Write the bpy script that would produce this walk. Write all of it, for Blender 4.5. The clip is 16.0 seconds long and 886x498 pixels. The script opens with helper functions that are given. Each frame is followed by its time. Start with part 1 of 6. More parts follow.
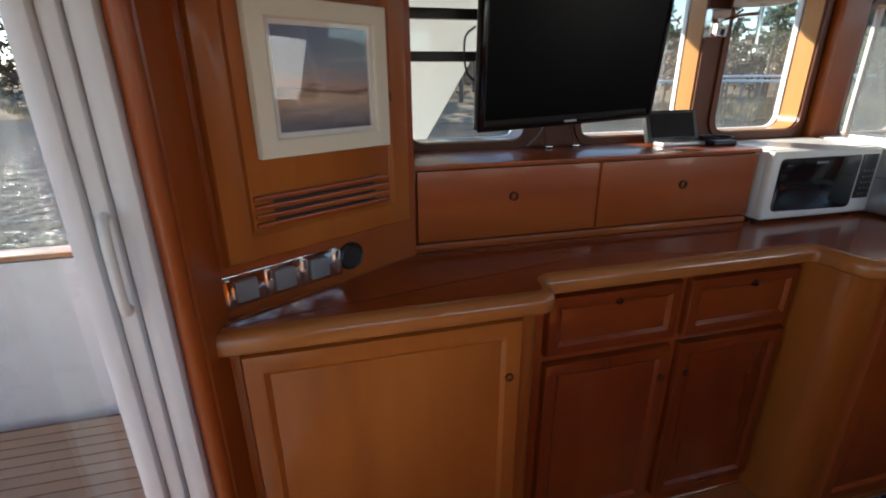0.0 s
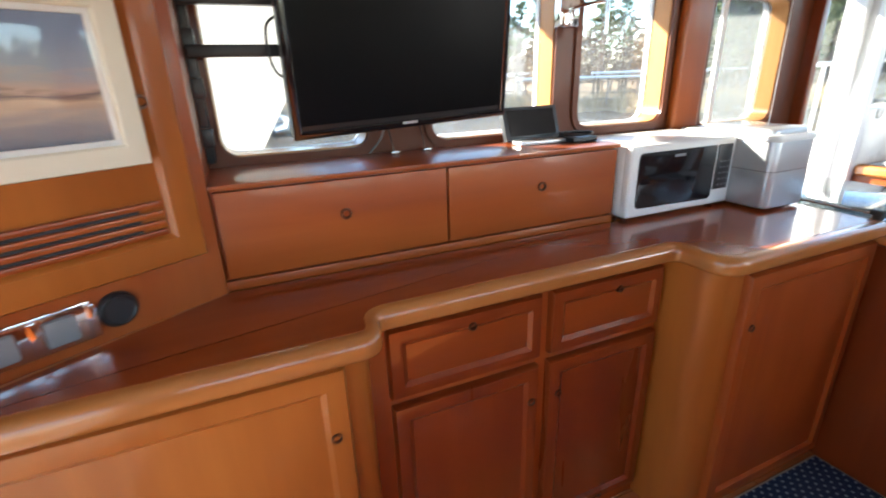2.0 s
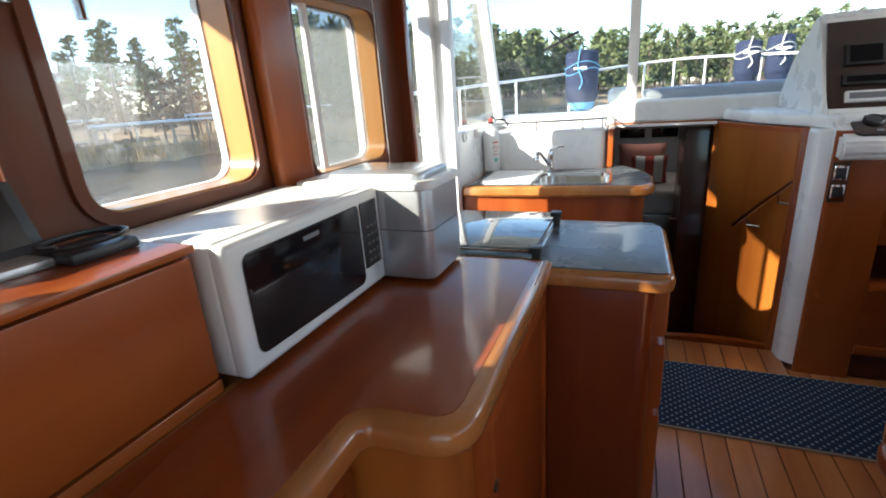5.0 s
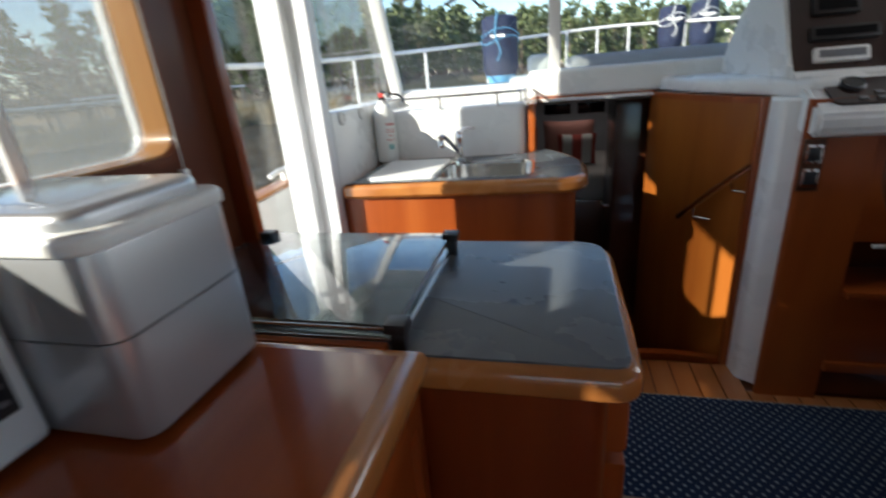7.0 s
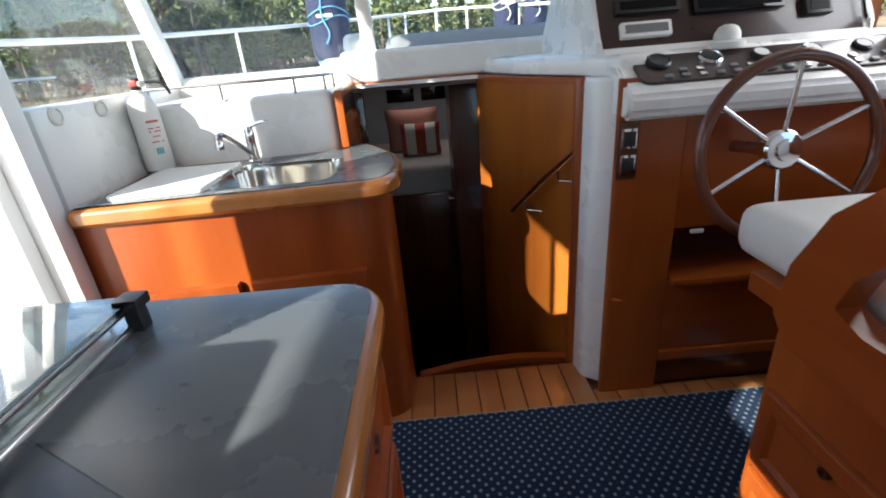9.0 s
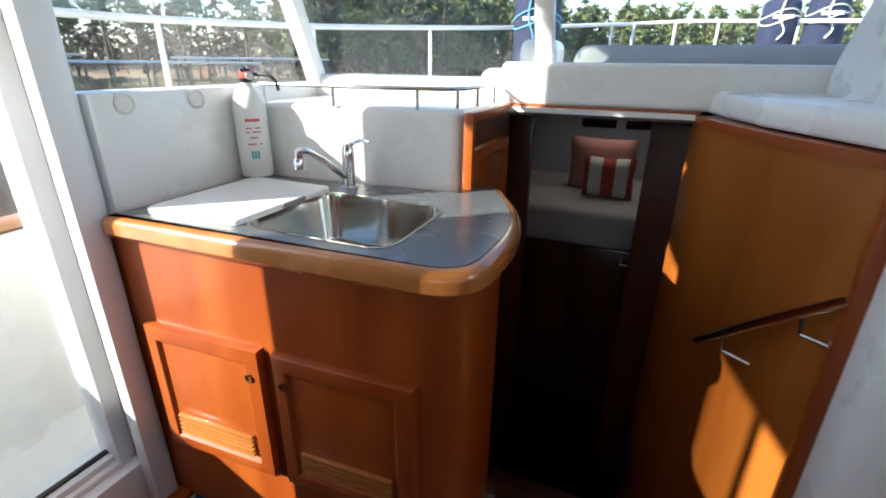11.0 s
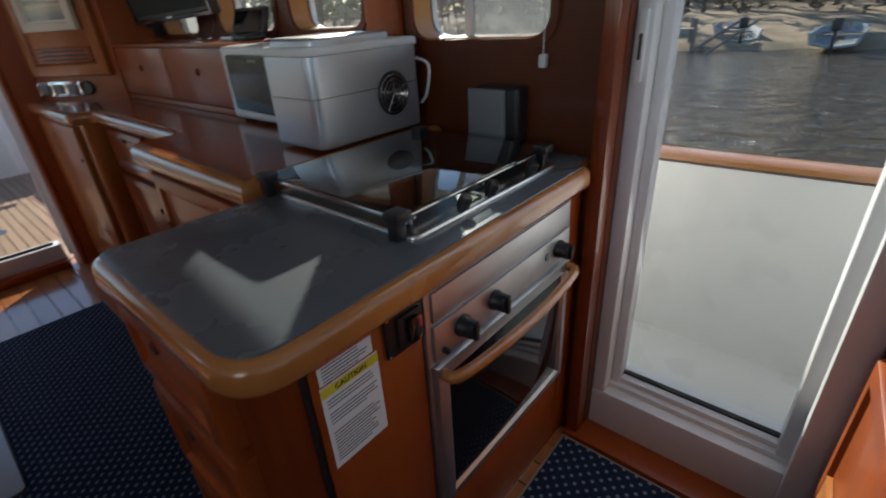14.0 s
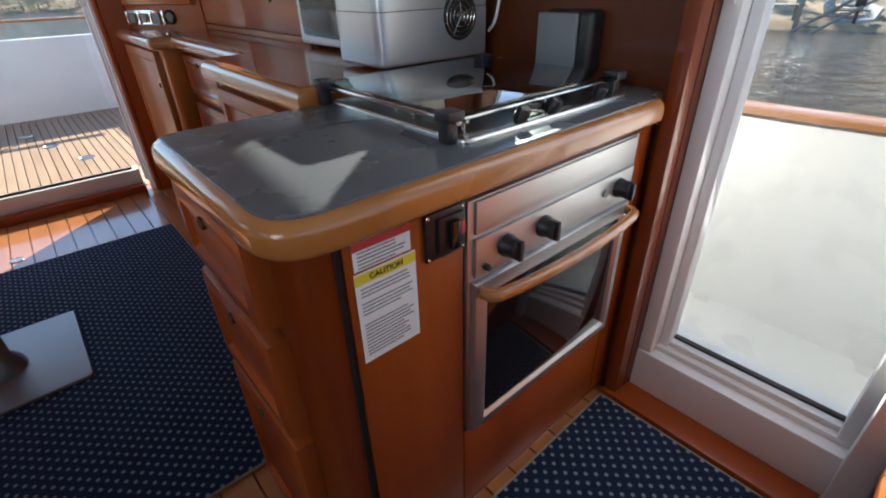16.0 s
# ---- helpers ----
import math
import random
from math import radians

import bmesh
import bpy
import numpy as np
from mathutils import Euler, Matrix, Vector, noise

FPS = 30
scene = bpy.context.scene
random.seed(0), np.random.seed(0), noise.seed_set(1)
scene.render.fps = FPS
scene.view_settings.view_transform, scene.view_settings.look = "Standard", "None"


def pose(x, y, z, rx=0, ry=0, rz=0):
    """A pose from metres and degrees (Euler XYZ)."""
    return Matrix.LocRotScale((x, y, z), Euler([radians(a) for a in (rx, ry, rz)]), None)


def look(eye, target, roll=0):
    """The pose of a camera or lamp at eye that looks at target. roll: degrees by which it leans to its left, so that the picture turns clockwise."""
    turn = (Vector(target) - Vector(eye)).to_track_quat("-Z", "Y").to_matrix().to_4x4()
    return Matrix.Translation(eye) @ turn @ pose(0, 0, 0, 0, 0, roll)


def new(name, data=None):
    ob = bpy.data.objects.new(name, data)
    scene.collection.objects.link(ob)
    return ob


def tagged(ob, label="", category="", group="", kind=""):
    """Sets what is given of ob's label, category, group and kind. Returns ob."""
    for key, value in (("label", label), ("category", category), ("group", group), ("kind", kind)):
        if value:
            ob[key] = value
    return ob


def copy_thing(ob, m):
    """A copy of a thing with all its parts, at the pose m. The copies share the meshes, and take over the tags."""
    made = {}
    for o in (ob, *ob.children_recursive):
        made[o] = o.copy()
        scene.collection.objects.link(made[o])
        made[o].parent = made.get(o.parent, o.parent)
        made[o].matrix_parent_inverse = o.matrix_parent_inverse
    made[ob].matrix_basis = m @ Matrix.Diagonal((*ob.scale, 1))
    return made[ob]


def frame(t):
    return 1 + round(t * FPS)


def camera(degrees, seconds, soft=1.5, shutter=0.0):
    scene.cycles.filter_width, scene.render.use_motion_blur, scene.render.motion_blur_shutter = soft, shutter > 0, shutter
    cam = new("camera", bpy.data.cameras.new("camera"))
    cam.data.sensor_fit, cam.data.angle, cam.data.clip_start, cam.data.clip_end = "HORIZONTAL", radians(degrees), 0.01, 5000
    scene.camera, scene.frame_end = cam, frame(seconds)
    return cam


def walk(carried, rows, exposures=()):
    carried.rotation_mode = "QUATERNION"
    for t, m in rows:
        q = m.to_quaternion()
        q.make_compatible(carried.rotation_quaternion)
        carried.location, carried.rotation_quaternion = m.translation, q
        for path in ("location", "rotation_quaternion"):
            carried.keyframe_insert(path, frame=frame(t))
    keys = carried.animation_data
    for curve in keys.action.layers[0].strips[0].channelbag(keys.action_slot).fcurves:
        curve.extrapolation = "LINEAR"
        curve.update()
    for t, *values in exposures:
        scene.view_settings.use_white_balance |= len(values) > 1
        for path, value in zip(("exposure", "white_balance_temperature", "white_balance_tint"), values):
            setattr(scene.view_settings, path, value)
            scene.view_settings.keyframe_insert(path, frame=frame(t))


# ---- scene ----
cam = camera(87.3, 16.0, soft=1.8, shutter=0.35)
PATH = [
    (0, (-0.22, -1.164, 1.344), (0.244, 0.654, 0.652), -0.4),
    (0.5, (-0.152, -1.162, 1.33), (0.351, 0.629, 0.595), -0.5),
    (1, (-0.072, -1.168, 1.308), (0.427, 0.605, 0.53), -0.7),
    (1.5, (-0.009, -1.148, 1.301), (0.534, 0.63, 0.563), -2.1),
    (2, (0.068, -1.054, 1.329), (0.811, 0.668, 0.636), -1.8),
    (2.5, (0.127, -0.932, 1.332), (1.164, 0.669, 0.731), -2.9),
    (3, (0.197, -0.849, 1.313), (1.462, 0.544, 0.636), -3.5),
    (3.5, (0.349, -0.778, 1.303), (1.64, 0.612, 0.67), -4.9),
    (4, (0.485, -0.715, 1.297), (1.914, 0.517, 0.635), -3.5),
    (4.5, (0.573, -0.597, 1.31), (2.239, 0.325, 0.699), -4.0),
    (4.7, (0.598, -0.574, 1.308), (2.333, 0.207, 0.692), -4.0),
    (6.8, (1.205, -0.557, 1.267), (2.996, 0.069, 0.635), -4.3),
    (7, (1.263, -0.568, 1.244), (3.069, -0.094, 0.527), -4.8),
    (7.5, (1.389, -0.63, 1.214), (3.205, -0.353, 0.425), -5.6),
    (8, (1.454, -0.701, 1.194), (3.279, -0.664, 0.377), -6.4),
    (8.2, (1.474, -0.723, 1.195), (3.303, -0.8, 0.389), -6.1),
    (10.3, (1.968, -0.871, 1.187), (3.763, -0.443, 0.416), -1.0),
    (10.5, (2.03, -0.893, 1.185), (3.777, -0.322, 0.397), -1.7),
    (11, (2.222, -0.893, 1.199), (3.927, -0.159, 0.455), 0.7),
    (11.5, (2.402, -0.909, 1.195), (3.975, 0.067, 0.438), -3.5),
    (12, (2.559, -0.947, 1.197), (3.88, 0.377, 0.49), -0.7),
    (12.5, (2.648, -0.888, 1.182), (3.519, 0.737, 0.406), 0.9),
    (13, (2.656, -0.797, 1.206), (2.758, 1.007, 0.35), -1.1),
    (13.5, (2.666, -0.777, 1.218), (1.859, 0.837, 0.355), -6.5),
    (14, (2.686, -0.799, 1.19), (1.498, 0.525, 0.276), -3.6),
    (14.5, (2.71, -0.809, 1.165), (1.401, 0.376, 0.226), -1.5),
    (15, (2.705, -0.819, 1.146), (1.286, 0.272, 0.253), -3.0),
    (15.5, (2.7, -0.812, 1.117), (1.317, 0.304, 0.199), -1.9),
    (16, (2.707, -0.81, 1.085), (1.394, 0.314, 0.079), -1.6),
]
EXPOSURES = [(0.0, 1.4), (0.6, 1.8), (1.5, 2.55), (2.4, 2.8), (3.2, 2.35), (4.5, 2.05), (6.8, 1.2), (8.0, 1.5), (10.4, 2.25), (11.0, 1.85), (11.5, 1.65), (12.5, 1.2), (13.5, 0.55), (14.2, 0.87), (15.0, 1.3), (15.5, 1.42), (16.0, 1.75)]
walk(cam, [(t, look(eye, target, roll)) for t, eye, target, roll in PATH], EXPOSURES)

# world and sun: low winter sun from aft on the port side
SUN_AZ, SUN_EL = 132.5, 26.5
world = bpy.data.worlds.new("sky")
scene.world = world
world.use_nodes = True
wn = world.node_tree
sky = wn.nodes.new("ShaderNodeTexSky")
sky.sky_type, sky.sun_disc = "NISHITA", False
sky.sun_elevation, sky.sun_rotation = radians(SUN_EL), radians(90 - SUN_AZ)
sky.air_density, sky.dust_density, sky.ozone_density = 1.0, 0.05, 3.0
wn.links.new(sky.outputs[0], wn.nodes["Background"].inputs[0])
wn.nodes["Background"].inputs[1].default_value = 0.12
sun_dir = Vector((math.cos(radians(SUN_AZ)) * math.cos(radians(SUN_EL)), math.sin(radians(SUN_AZ)) * math.cos(radians(SUN_EL)), math.sin(radians(SUN_EL))))
sun = new("sun", bpy.data.lights.new("sun", "SUN"))
sun.data.energy, sun.data.angle, sun.data.color = 4.5, radians(0.6), (1.0, 0.93, 0.82)
sun.matrix_basis = look(sun_dir * 30, (0, 0, 0))


def opening_light(name, centre, target, w, h, power):
    """An added area lamp that stands in for sky light at one opening."""
    l = bpy.data.lights.new(name, "AREA")
    l.shape, l.size, l.size_y, l.energy, l.color = "RECTANGLE", w, h, power, (1.0, 0.98, 0.95)
    ob = new(name, l)
    ob.matrix_basis = look(centre, target)


for x, p in ((-0.02, 0.08), (0.88, 0.06), (1.80, 0.05), (2.97, 2.3)):
    opening_light("window_light", (x, -2.44, 1.42), (x, 0.0, 0.75), 0.75, 0.58, p)
opening_light("aft_door_light", (-0.72, -1.30, 1.05), (2.0, -0.9, 0.9), 1.2, 1.5, 0.35)
# Fill lamp added to brighten the berth; no opening is seen there.
opening_light("hatch_light", (5.15, -0.75, 1.0), (5.1, -0.75, 0.0), 0.42, 0.42, 0.2)
opening_light("side_door_light", (2.56, 0.25, 1.15), (3.1, -1.4, 0.7), 0.38, 1.3, 0.8)

# ---- materials ----
def nodes_of(name):
    m = bpy.data.materials.new(name)
    m.use_nodes = True
    nt = m.node_tree
    return m, nt, nt.nodes["Principled BSDF"]


def coords(nt, scale=(1, 1, 1), rot=(0, 0, 0)):
    tc = nt.nodes.new("ShaderNodeTexCoord")
    mp = nt.nodes.new("ShaderNodeMapping")
    mp.inputs["Scale"].default_value = scale
    mp.inputs["Rotation"].default_value = [radians(a) for a in rot]
    nt.links.new(tc.outputs["Object"], mp.inputs["Vector"])
    return mp.outputs[0]


def noise_tex(nt, vec, scale, detail=4, rough=0.55, distort=0.0):
    n = nt.nodes.new("ShaderNodeTexNoise")
    n.inputs["Scale"].default_value = scale
    n.inputs["Detail"].default_value = detail
    n.inputs["Roughness"].default_value = rough
    n.inputs["Distortion"].default_value = distort
    nt.links.new(vec, n.inputs["Vector"])
    return n.outputs[0]


def ramp(nt, fac, stops):
    r = nt.nodes.new("ShaderNodeValToRGB")
    el = r.color_ramp.elements
    while len(el) < len(stops):
        el.new(0.5)
    for e, (p, c) in zip(el, stops):
        e.position, e.color = p, (*c, 1)
    nt.links.new(fac, r.inputs[0])
    return r.outputs[0]


def mixc(nt, fac, a, b, mode="MIX"):
    m = nt.nodes.new("ShaderNodeMix")
    m.data_type, m.blend_type = "RGBA", mode
    for sock, v in ((m.inputs[0], fac), (m.inputs[6], a), (m.inputs[7], b)):
        if isinstance(v, (int, float)):
            sock.default_value = v
        elif isinstance(v, tuple):
            sock.default_value = (*v, 1)
        else:
            nt.links.new(v, sock)
    return m.outputs[2]


def bump(nt, b, height, strength, dist=0.002):
    n = nt.nodes.new("ShaderNodeBump")
    n.inputs["Strength"].default_value, n.inputs["Distance"].default_value = strength, dist
    nt.links.new(height, n.inputs["Height"])
    nt.links.new(n.outputs[0], b.inputs["Normal"])


def ranged(nt, fac, lo, hi):
    m = nt.nodes.new("ShaderNodeMapRange")
    m.inputs["To Min"].default_value, m.inputs["To Max"].default_value = lo, hi
    nt.links.new(fac, m.inputs["Value"])
    return m.outputs[0]


def plain(name, col, rough=0.5, metal=0.0, vary=0.12, scale=6.0, bumps=0.0, coat=0.0, grain=90.0):
    """Paint, plastic, cloth or metal: two scales of variation in tone and gloss."""
    m, nt, b = nodes_of(name)
    v = coords(nt)
    big = noise_tex(nt, v, scale, 5)
    small = noise_tex(nt, v, grain, 3)
    dark = tuple(c * (1 - vary) for c in col)
    lite = tuple(min(1, c * (1 + vary * 0.6)) for c in col)
    c = mixc(nt, big, dark, lite)
    c = mixc(nt, ranged(nt, small, 0.0, vary), c, dark)
    nt.links.new(c, b.inputs["Base Color"])
    nt.links.new(ranged(nt, big, max(0.02, rough - 0.06), rough + 0.06), b.inputs["Roughness"])
    b.inputs["Metallic"].default_value = metal
    b.inputs["Coat Weight"].default_value = coat
    b.inputs["Coat Roughness"].default_value = 0.05
    if bumps:
        bump(nt, b, small, bumps)
    return m


def varnished(name, dark, mid, lite, axis="z", rough=0.36, coat=0.25):
    """Varnished wood with long grain along one axis, clouding, and a slightly uneven lacquer."""
    m, nt, b = nodes_of(name)
    stretch = {"x": (1.2, 26, 26), "y": (26, 1.2, 26), "z": (26, 26, 1.2)}[axis]
    soft = {"x": (0.7, 5, 5), "y": (5, 0.7, 5), "z": (5, 5, 0.7)}[axis]
    info = nt.nodes.new("ShaderNodeObjectInfo")
    add = nt.nodes.new("ShaderNodeVectorMath")
    add.operation = "MULTIPLY_ADD"
    comb = nt.nodes.new("ShaderNodeCombineXYZ")
    for i in range(3):
        nt.links.new(info.outputs["Random"], comb.inputs[i])
    tc = nt.nodes.new("ShaderNodeTexCoord")
    nt.links.new(comb.outputs[0], add.inputs[0])
    add.inputs[1].default_value = (7.3, 3.1, 5.7)
    nt.links.new(tc.outputs["Object"], add.inputs[2])

    def mapped(s):
        mp = nt.nodes.new("ShaderNodeMapping")
        mp.inputs["Scale"].default_value = s
        nt.links.new(add.outputs[0], mp.inputs["Vector"])
        return mp.outputs[0]
    fine = noise_tex(nt, mapped(stretch), 3.2, 6, 0.62, 0.3)
    cloud = noise_tex(nt, mapped(soft), 1.3, 3, 0.5, 0.4)
    c = ramp(nt, cloud, [(0.22, dark), (0.52, mid), (0.85, lite)])
    c = mixc(nt, ranged(nt, fine, 0.0, 0.36), c, dark)
    c = mixc(nt, ranged(nt, info.outputs["Random"], 0.0, 0.12), c, lite)
    nt.links.new(c, b.inputs["Base Color"])
    nt.links.new(ranged(nt, cloud, rough - 0.08, rough + 0.08), b.inputs["Roughness"])
    b.inputs["Coat Weight"].default_value = coat
    b.inputs["Coat Roughness"].default_value = 0.09
    b.inputs["Specular IOR Level"].default_value = 0.3
    bump(nt, b, fine, 0.06, 0.001)
    return m


def glazing(name, tint=(0.97, 0.99, 0.98), gloss=0.9, film=0.0, power=4.5):
    m, nt, b = nodes_of(name)
    out = nt.nodes["Material Output"]
    nt.nodes.remove(b)
    tr = nt.nodes.new("ShaderNodeBsdfTransparent")
    tr.inputs[0].default_value = (*tint, 1)
    gl = nt.nodes.new("ShaderNodeBsdfGlossy")
    gl.inputs["Roughness"].default_value = 0.015
    lw = nt.nodes.new("ShaderNodeLayerWeight")
    lw.inputs[0].default_value = 0.5
    pw = nt.nodes.new("ShaderNodeMath")
    pw.operation = "POWER"
    pw.inputs[1].default_value = power
    nt.links.new(lw.outputs["Facing"], pw.inputs[0])
    mu = nt.nodes.new("ShaderNodeMath")
    mu.operation = "MULTIPLY_ADD"
    mu.inputs[1].default_value, mu.inputs[2].default_value = 0.85 * gloss, 0.035 * gloss
    nt.links.new(pw.outputs[0], mu.inputs[0])
    mx = nt.nodes.new("ShaderNodeMixShader")
    nt.links.new(mu.outputs[0], mx.inputs[0])
    nt.links.new(tr.outputs[0], mx.inputs[1])
    nt.links.new(gl.outputs[0], mx.inputs[2])
    if film:
        # thin translucent film: dried salt and dust, plus the haze veiling the view
        tl = nt.nodes.new("ShaderNodeBsdfTranslucent")
        tl.inputs["Color"].default_value = (0.85, 0.87, 0.90, 1)
        spots = noise_tex(nt, coords(nt), 14, 4, 0.6)
        dusty = nt.nodes.new("ShaderNodeMixShader")
        nt.links.new(ranged(nt, spots, film * 0.6, film * 1.4), dusty.inputs[0])
        nt.links.new(mx.outputs[0], dusty.inputs[1])
        nt.links.new(tl.outputs[0], dusty.inputs[2])
        mx = dusty
    nt.links.new(mx.outputs[0], out.inputs[0])
    return m


CH_D, CH_M, CH_L = (0.1957, 0.03162, 0.00574), (0.3245, 0.07068, 0.01148), (0.4223, 0.1116, 0.01886)
WOOD = varnished("cherry upright grain", CH_D, CH_M, CH_L, "z")
WOOD_X = varnished("cherry grain fore and aft", CH_D, CH_M, CH_L, "x")
WOOD_Y = varnished("cherry grain athwart", CH_D, CH_M, CH_L, "y")
HONEY = varnished("honey cherry", (0.24, 0.061, 0.010), (0.375, 0.113, 0.018), (0.465, 0.158, 0.027), "z")
BURL = plain("dark burr veneer", (0.030, 0.012, 0.009), 0.3, vary=0.35, scale=20.0, coat=0.4)
TOPWOOD = varnished("cherry counter top", (0.1751, 0.03162, 0.00738), (0.2678, 0.05394, 0.00984), (0.3399, 0.07905, 0.01476), "x", 0.24, 0.55)
NOSE = varnished("blond nosing", (0.30, 0.098, 0.024), (0.42, 0.162, 0.042), (0.51, 0.215, 0.060), "x", 0.25, 0.8)
RED_AND_SHADED = varnished("red cherry, also shaded cherry", (0.1288, 0.01953, 0.0041), (0.2009, 0.03441, 0.00574), (0.2626, 0.05208, 0.0082), "z", 0.3, 0.7)
REDWOOD_X = varnished("red cherry grain fore and aft", (0.1442, 0.02325, 0.0041), (0.2215, 0.04185, 0.00656), (0.2833, 0.05952, 0.00984), "x", 0.3, 0.7)
SHADEWALL = varnished("cherry wall darkened for shade", (0.0824, 0.0186, 0.00574), (0.1288, 0.03162, 0.00984), (0.17, 0.04464, 0.01394), "z", 0.42, 0.12)
REVEAL = varnished("sunlit-toned varnished lining", (0.40, 0.18, 0.055), (0.52, 0.25, 0.08), (0.58, 0.30, 0.10), "z", 0.35, 0.4)
DARKWOOD = varnished("dark mahogany and shaded joinery", (0.075, 0.020, 0.008), (0.12, 0.032, 0.012), (0.16, 0.045, 0.018), "z", 0.3, 0.7)
FLOORWOOD = varnished("sole planks", (0.30, 0.108, 0.036), (0.43, 0.17, 0.058), (0.52, 0.23, 0.088), "x", 0.22, 0.8)
TEAK = varnished("bleached teak", (0.30, 0.19, 0.12), (0.40, 0.27, 0.18), (0.47, 0.33, 0.23), "x", 0.7, 0.0)
CAPWOOD = varnished("varnished cap rail", (0.34, 0.15, 0.06), (0.46, 0.22, 0.10), (0.52, 0.27, 0.13), "x", 0.3, 0.5)
GELCOAT = plain("white gelcoat", (0.80, 0.80, 0.78), 0.28, vary=0.05, coat=0.3)
WHITEPAINT = plain("white enamel", (0.76, 0.76, 0.75), 0.35, vary=0.06)
ALU = plain("white powder-coated aluminium", (0.76, 0.77, 0.78), 0.42, vary=0.08)
LAMINATE = plain("slate laminate", (0.105, 0.118, 0.132), 0.27, vary=0.18, grain=400.0, bumps=0.03)
GREYSTEEL = plain("satin stainless", (0.55, 0.555, 0.56), 0.46, 1.0, 0.12, 12.0, 0.03)
STEEL = plain("brushed stainless", (0.60, 0.59, 0.57), 0.24, 1.0, 0.1, 12.0, 0.03)
CHROME = plain("chrome", (0.75, 0.75, 0.76), 0.07, 1.0, 0.05)
SILVER = plain("silver metallic plastic", (0.55, 0.56, 0.58), 0.36, 0.75, 0.03, 3.0)
BLACK = plain("black plastic", (0.016, 0.016, 0.018), 0.38, vary=0.2)
GLOSSBLACK = plain("black glass", (0.008, 0.008, 0.010), 0.06, vary=0.1)
SCREEN = plain("dark screen", (0.004, 0.004, 0.005), 0.30, vary=0.1)
SCREEN.node_tree.nodes["Principled BSDF"].inputs["Specular IOR Level"].default_value = 0.1
GREY = plain("grey plastic", (0.20, 0.21, 0.22), 0.4, vary=0.1)
WHITEPLASTIC = plain("white plastic", (0.78, 0.78, 0.76), 0.3, vary=0.04)
VINYL = plain("white vinyl", (0.74, 0.73, 0.69), 0.5, vary=0.07, bumps=0.1)
CREAM = plain("cream frame", (0.70, 0.66, 0.54), 0.5, vary=0.08)
RUBBER = plain("black rubber", (0.02, 0.02, 0.02), 0.7)
NAVY = plain("navy fender cloth", (0.015, 0.022, 0.06), 0.85, vary=0.25, bumps=0.3)
CANVAS = plain("grey deck cover", (0.40, 0.40, 0.42), 0.8, vary=0.15, bumps=0.2)
ROPE = plain("white rope", (0.70, 0.70, 0.68), 0.8, vary=0.2)
BLUEROPE = plain("light blue rope", (0.12, 0.35, 0.55), 0.8, vary=0.2)
RED = plain("red print", (0.55, 0.05, 0.04), 0.5)
YELLOW = plain("yellow print", (0.75, 0.60, 0.04), 0.5)
PAPER = plain("label paper", (0.78, 0.78, 0.76), 0.5, vary=0.04)
INK = plain("grey print", (0.16, 0.16, 0.17), 0.6)
TEAL = plain("teal print", (0.10, 0.45, 0.45), 0.5)
GLASS = glazing("window glass")
DUSTHAZE = glazing("dusty window glass with haze", film=0.020)
LIDGLASS = glazing("hob lid glass", (0.45, 0.50, 0.51), 1.15, power=2.6)
PICGLASS = glazing("picture glass", (0.98, 0.98, 0.98), 1.0)


def carpet_material():
    m, nt, b = nodes_of("navy carpet with pale dots")
    v = coords(nt, (1, 1, 1), (0, 0, 45))
    vo = nt.nodes.new("ShaderNodeTexVoronoi")
    vo.voronoi_dimensions = "2D"
    vo.inputs["Scale"].default_value = 40
    vo.inputs["Randomness"].default_value = 0.0
    nt.links.new(v, vo.inputs["Vector"])
    v2 = coords(nt)
    fuzz = noise_tex(nt, v2, 700, 2)
    big = noise_tex(nt, v2, 5, 4)
    add = nt.nodes.new("ShaderNodeMath")
    add.operation = "MULTIPLY_ADD"
    nt.links.new(fuzz, add.inputs[0])
    add.inputs[1].default_value = 0.16
    nt.links.new(vo.outputs["Distance"], add.inputs[2])
    dots = ramp(nt, add.outputs[0], [(0.24, (1, 1, 1)), (0.31, (0, 0, 0))])
    base = mixc(nt, big, (0.008, 0.017, 0.045), (0.014, 0.030, 0.072))
    c = mixc(nt, dots, base, (0.23, 0.30, 0.34))
    nt.links.new(c, b.inputs["Base Color"])
    b.inputs["Roughness"].default_value = 0.95
    b.inputs["Specular IOR Level"].default_value = 0.1
    b.inputs["Sheen Weight"].default_value = 0.12
    b.inputs["Sheen Tint"].default_value = (0.45, 0.6, 0.9, 1)
    bump(nt, b, fuzz, 0.6, 0.004)
    return m


CARPET = carpet_material()


def screen_mesh():
    """Fine woven mesh that lets part of the light through."""
    m, nt, b = nodes_of("insect screen")
    nt.nodes.remove(b)
    b = nt.nodes.new("ShaderNodeBsdfTranslucent")
    b.inputs["Color"].default_value = (0.20, 0.21, 0.21, 1)
    tr = nt.nodes.new("ShaderNodeBsdfTransparent")
    mx = nt.nodes.new("ShaderNodeMixShader")
    mx.inputs[0].default_value = 0.4
    nt.links.new(tr.outputs[0], mx.inputs[1])
    nt.links.new(b.outputs[0], mx.inputs[2])
    nt.links.new(mx.outputs[0], nt.nodes["Material Output"].inputs[0])
    return m


SCREENMESH = screen_mesh()


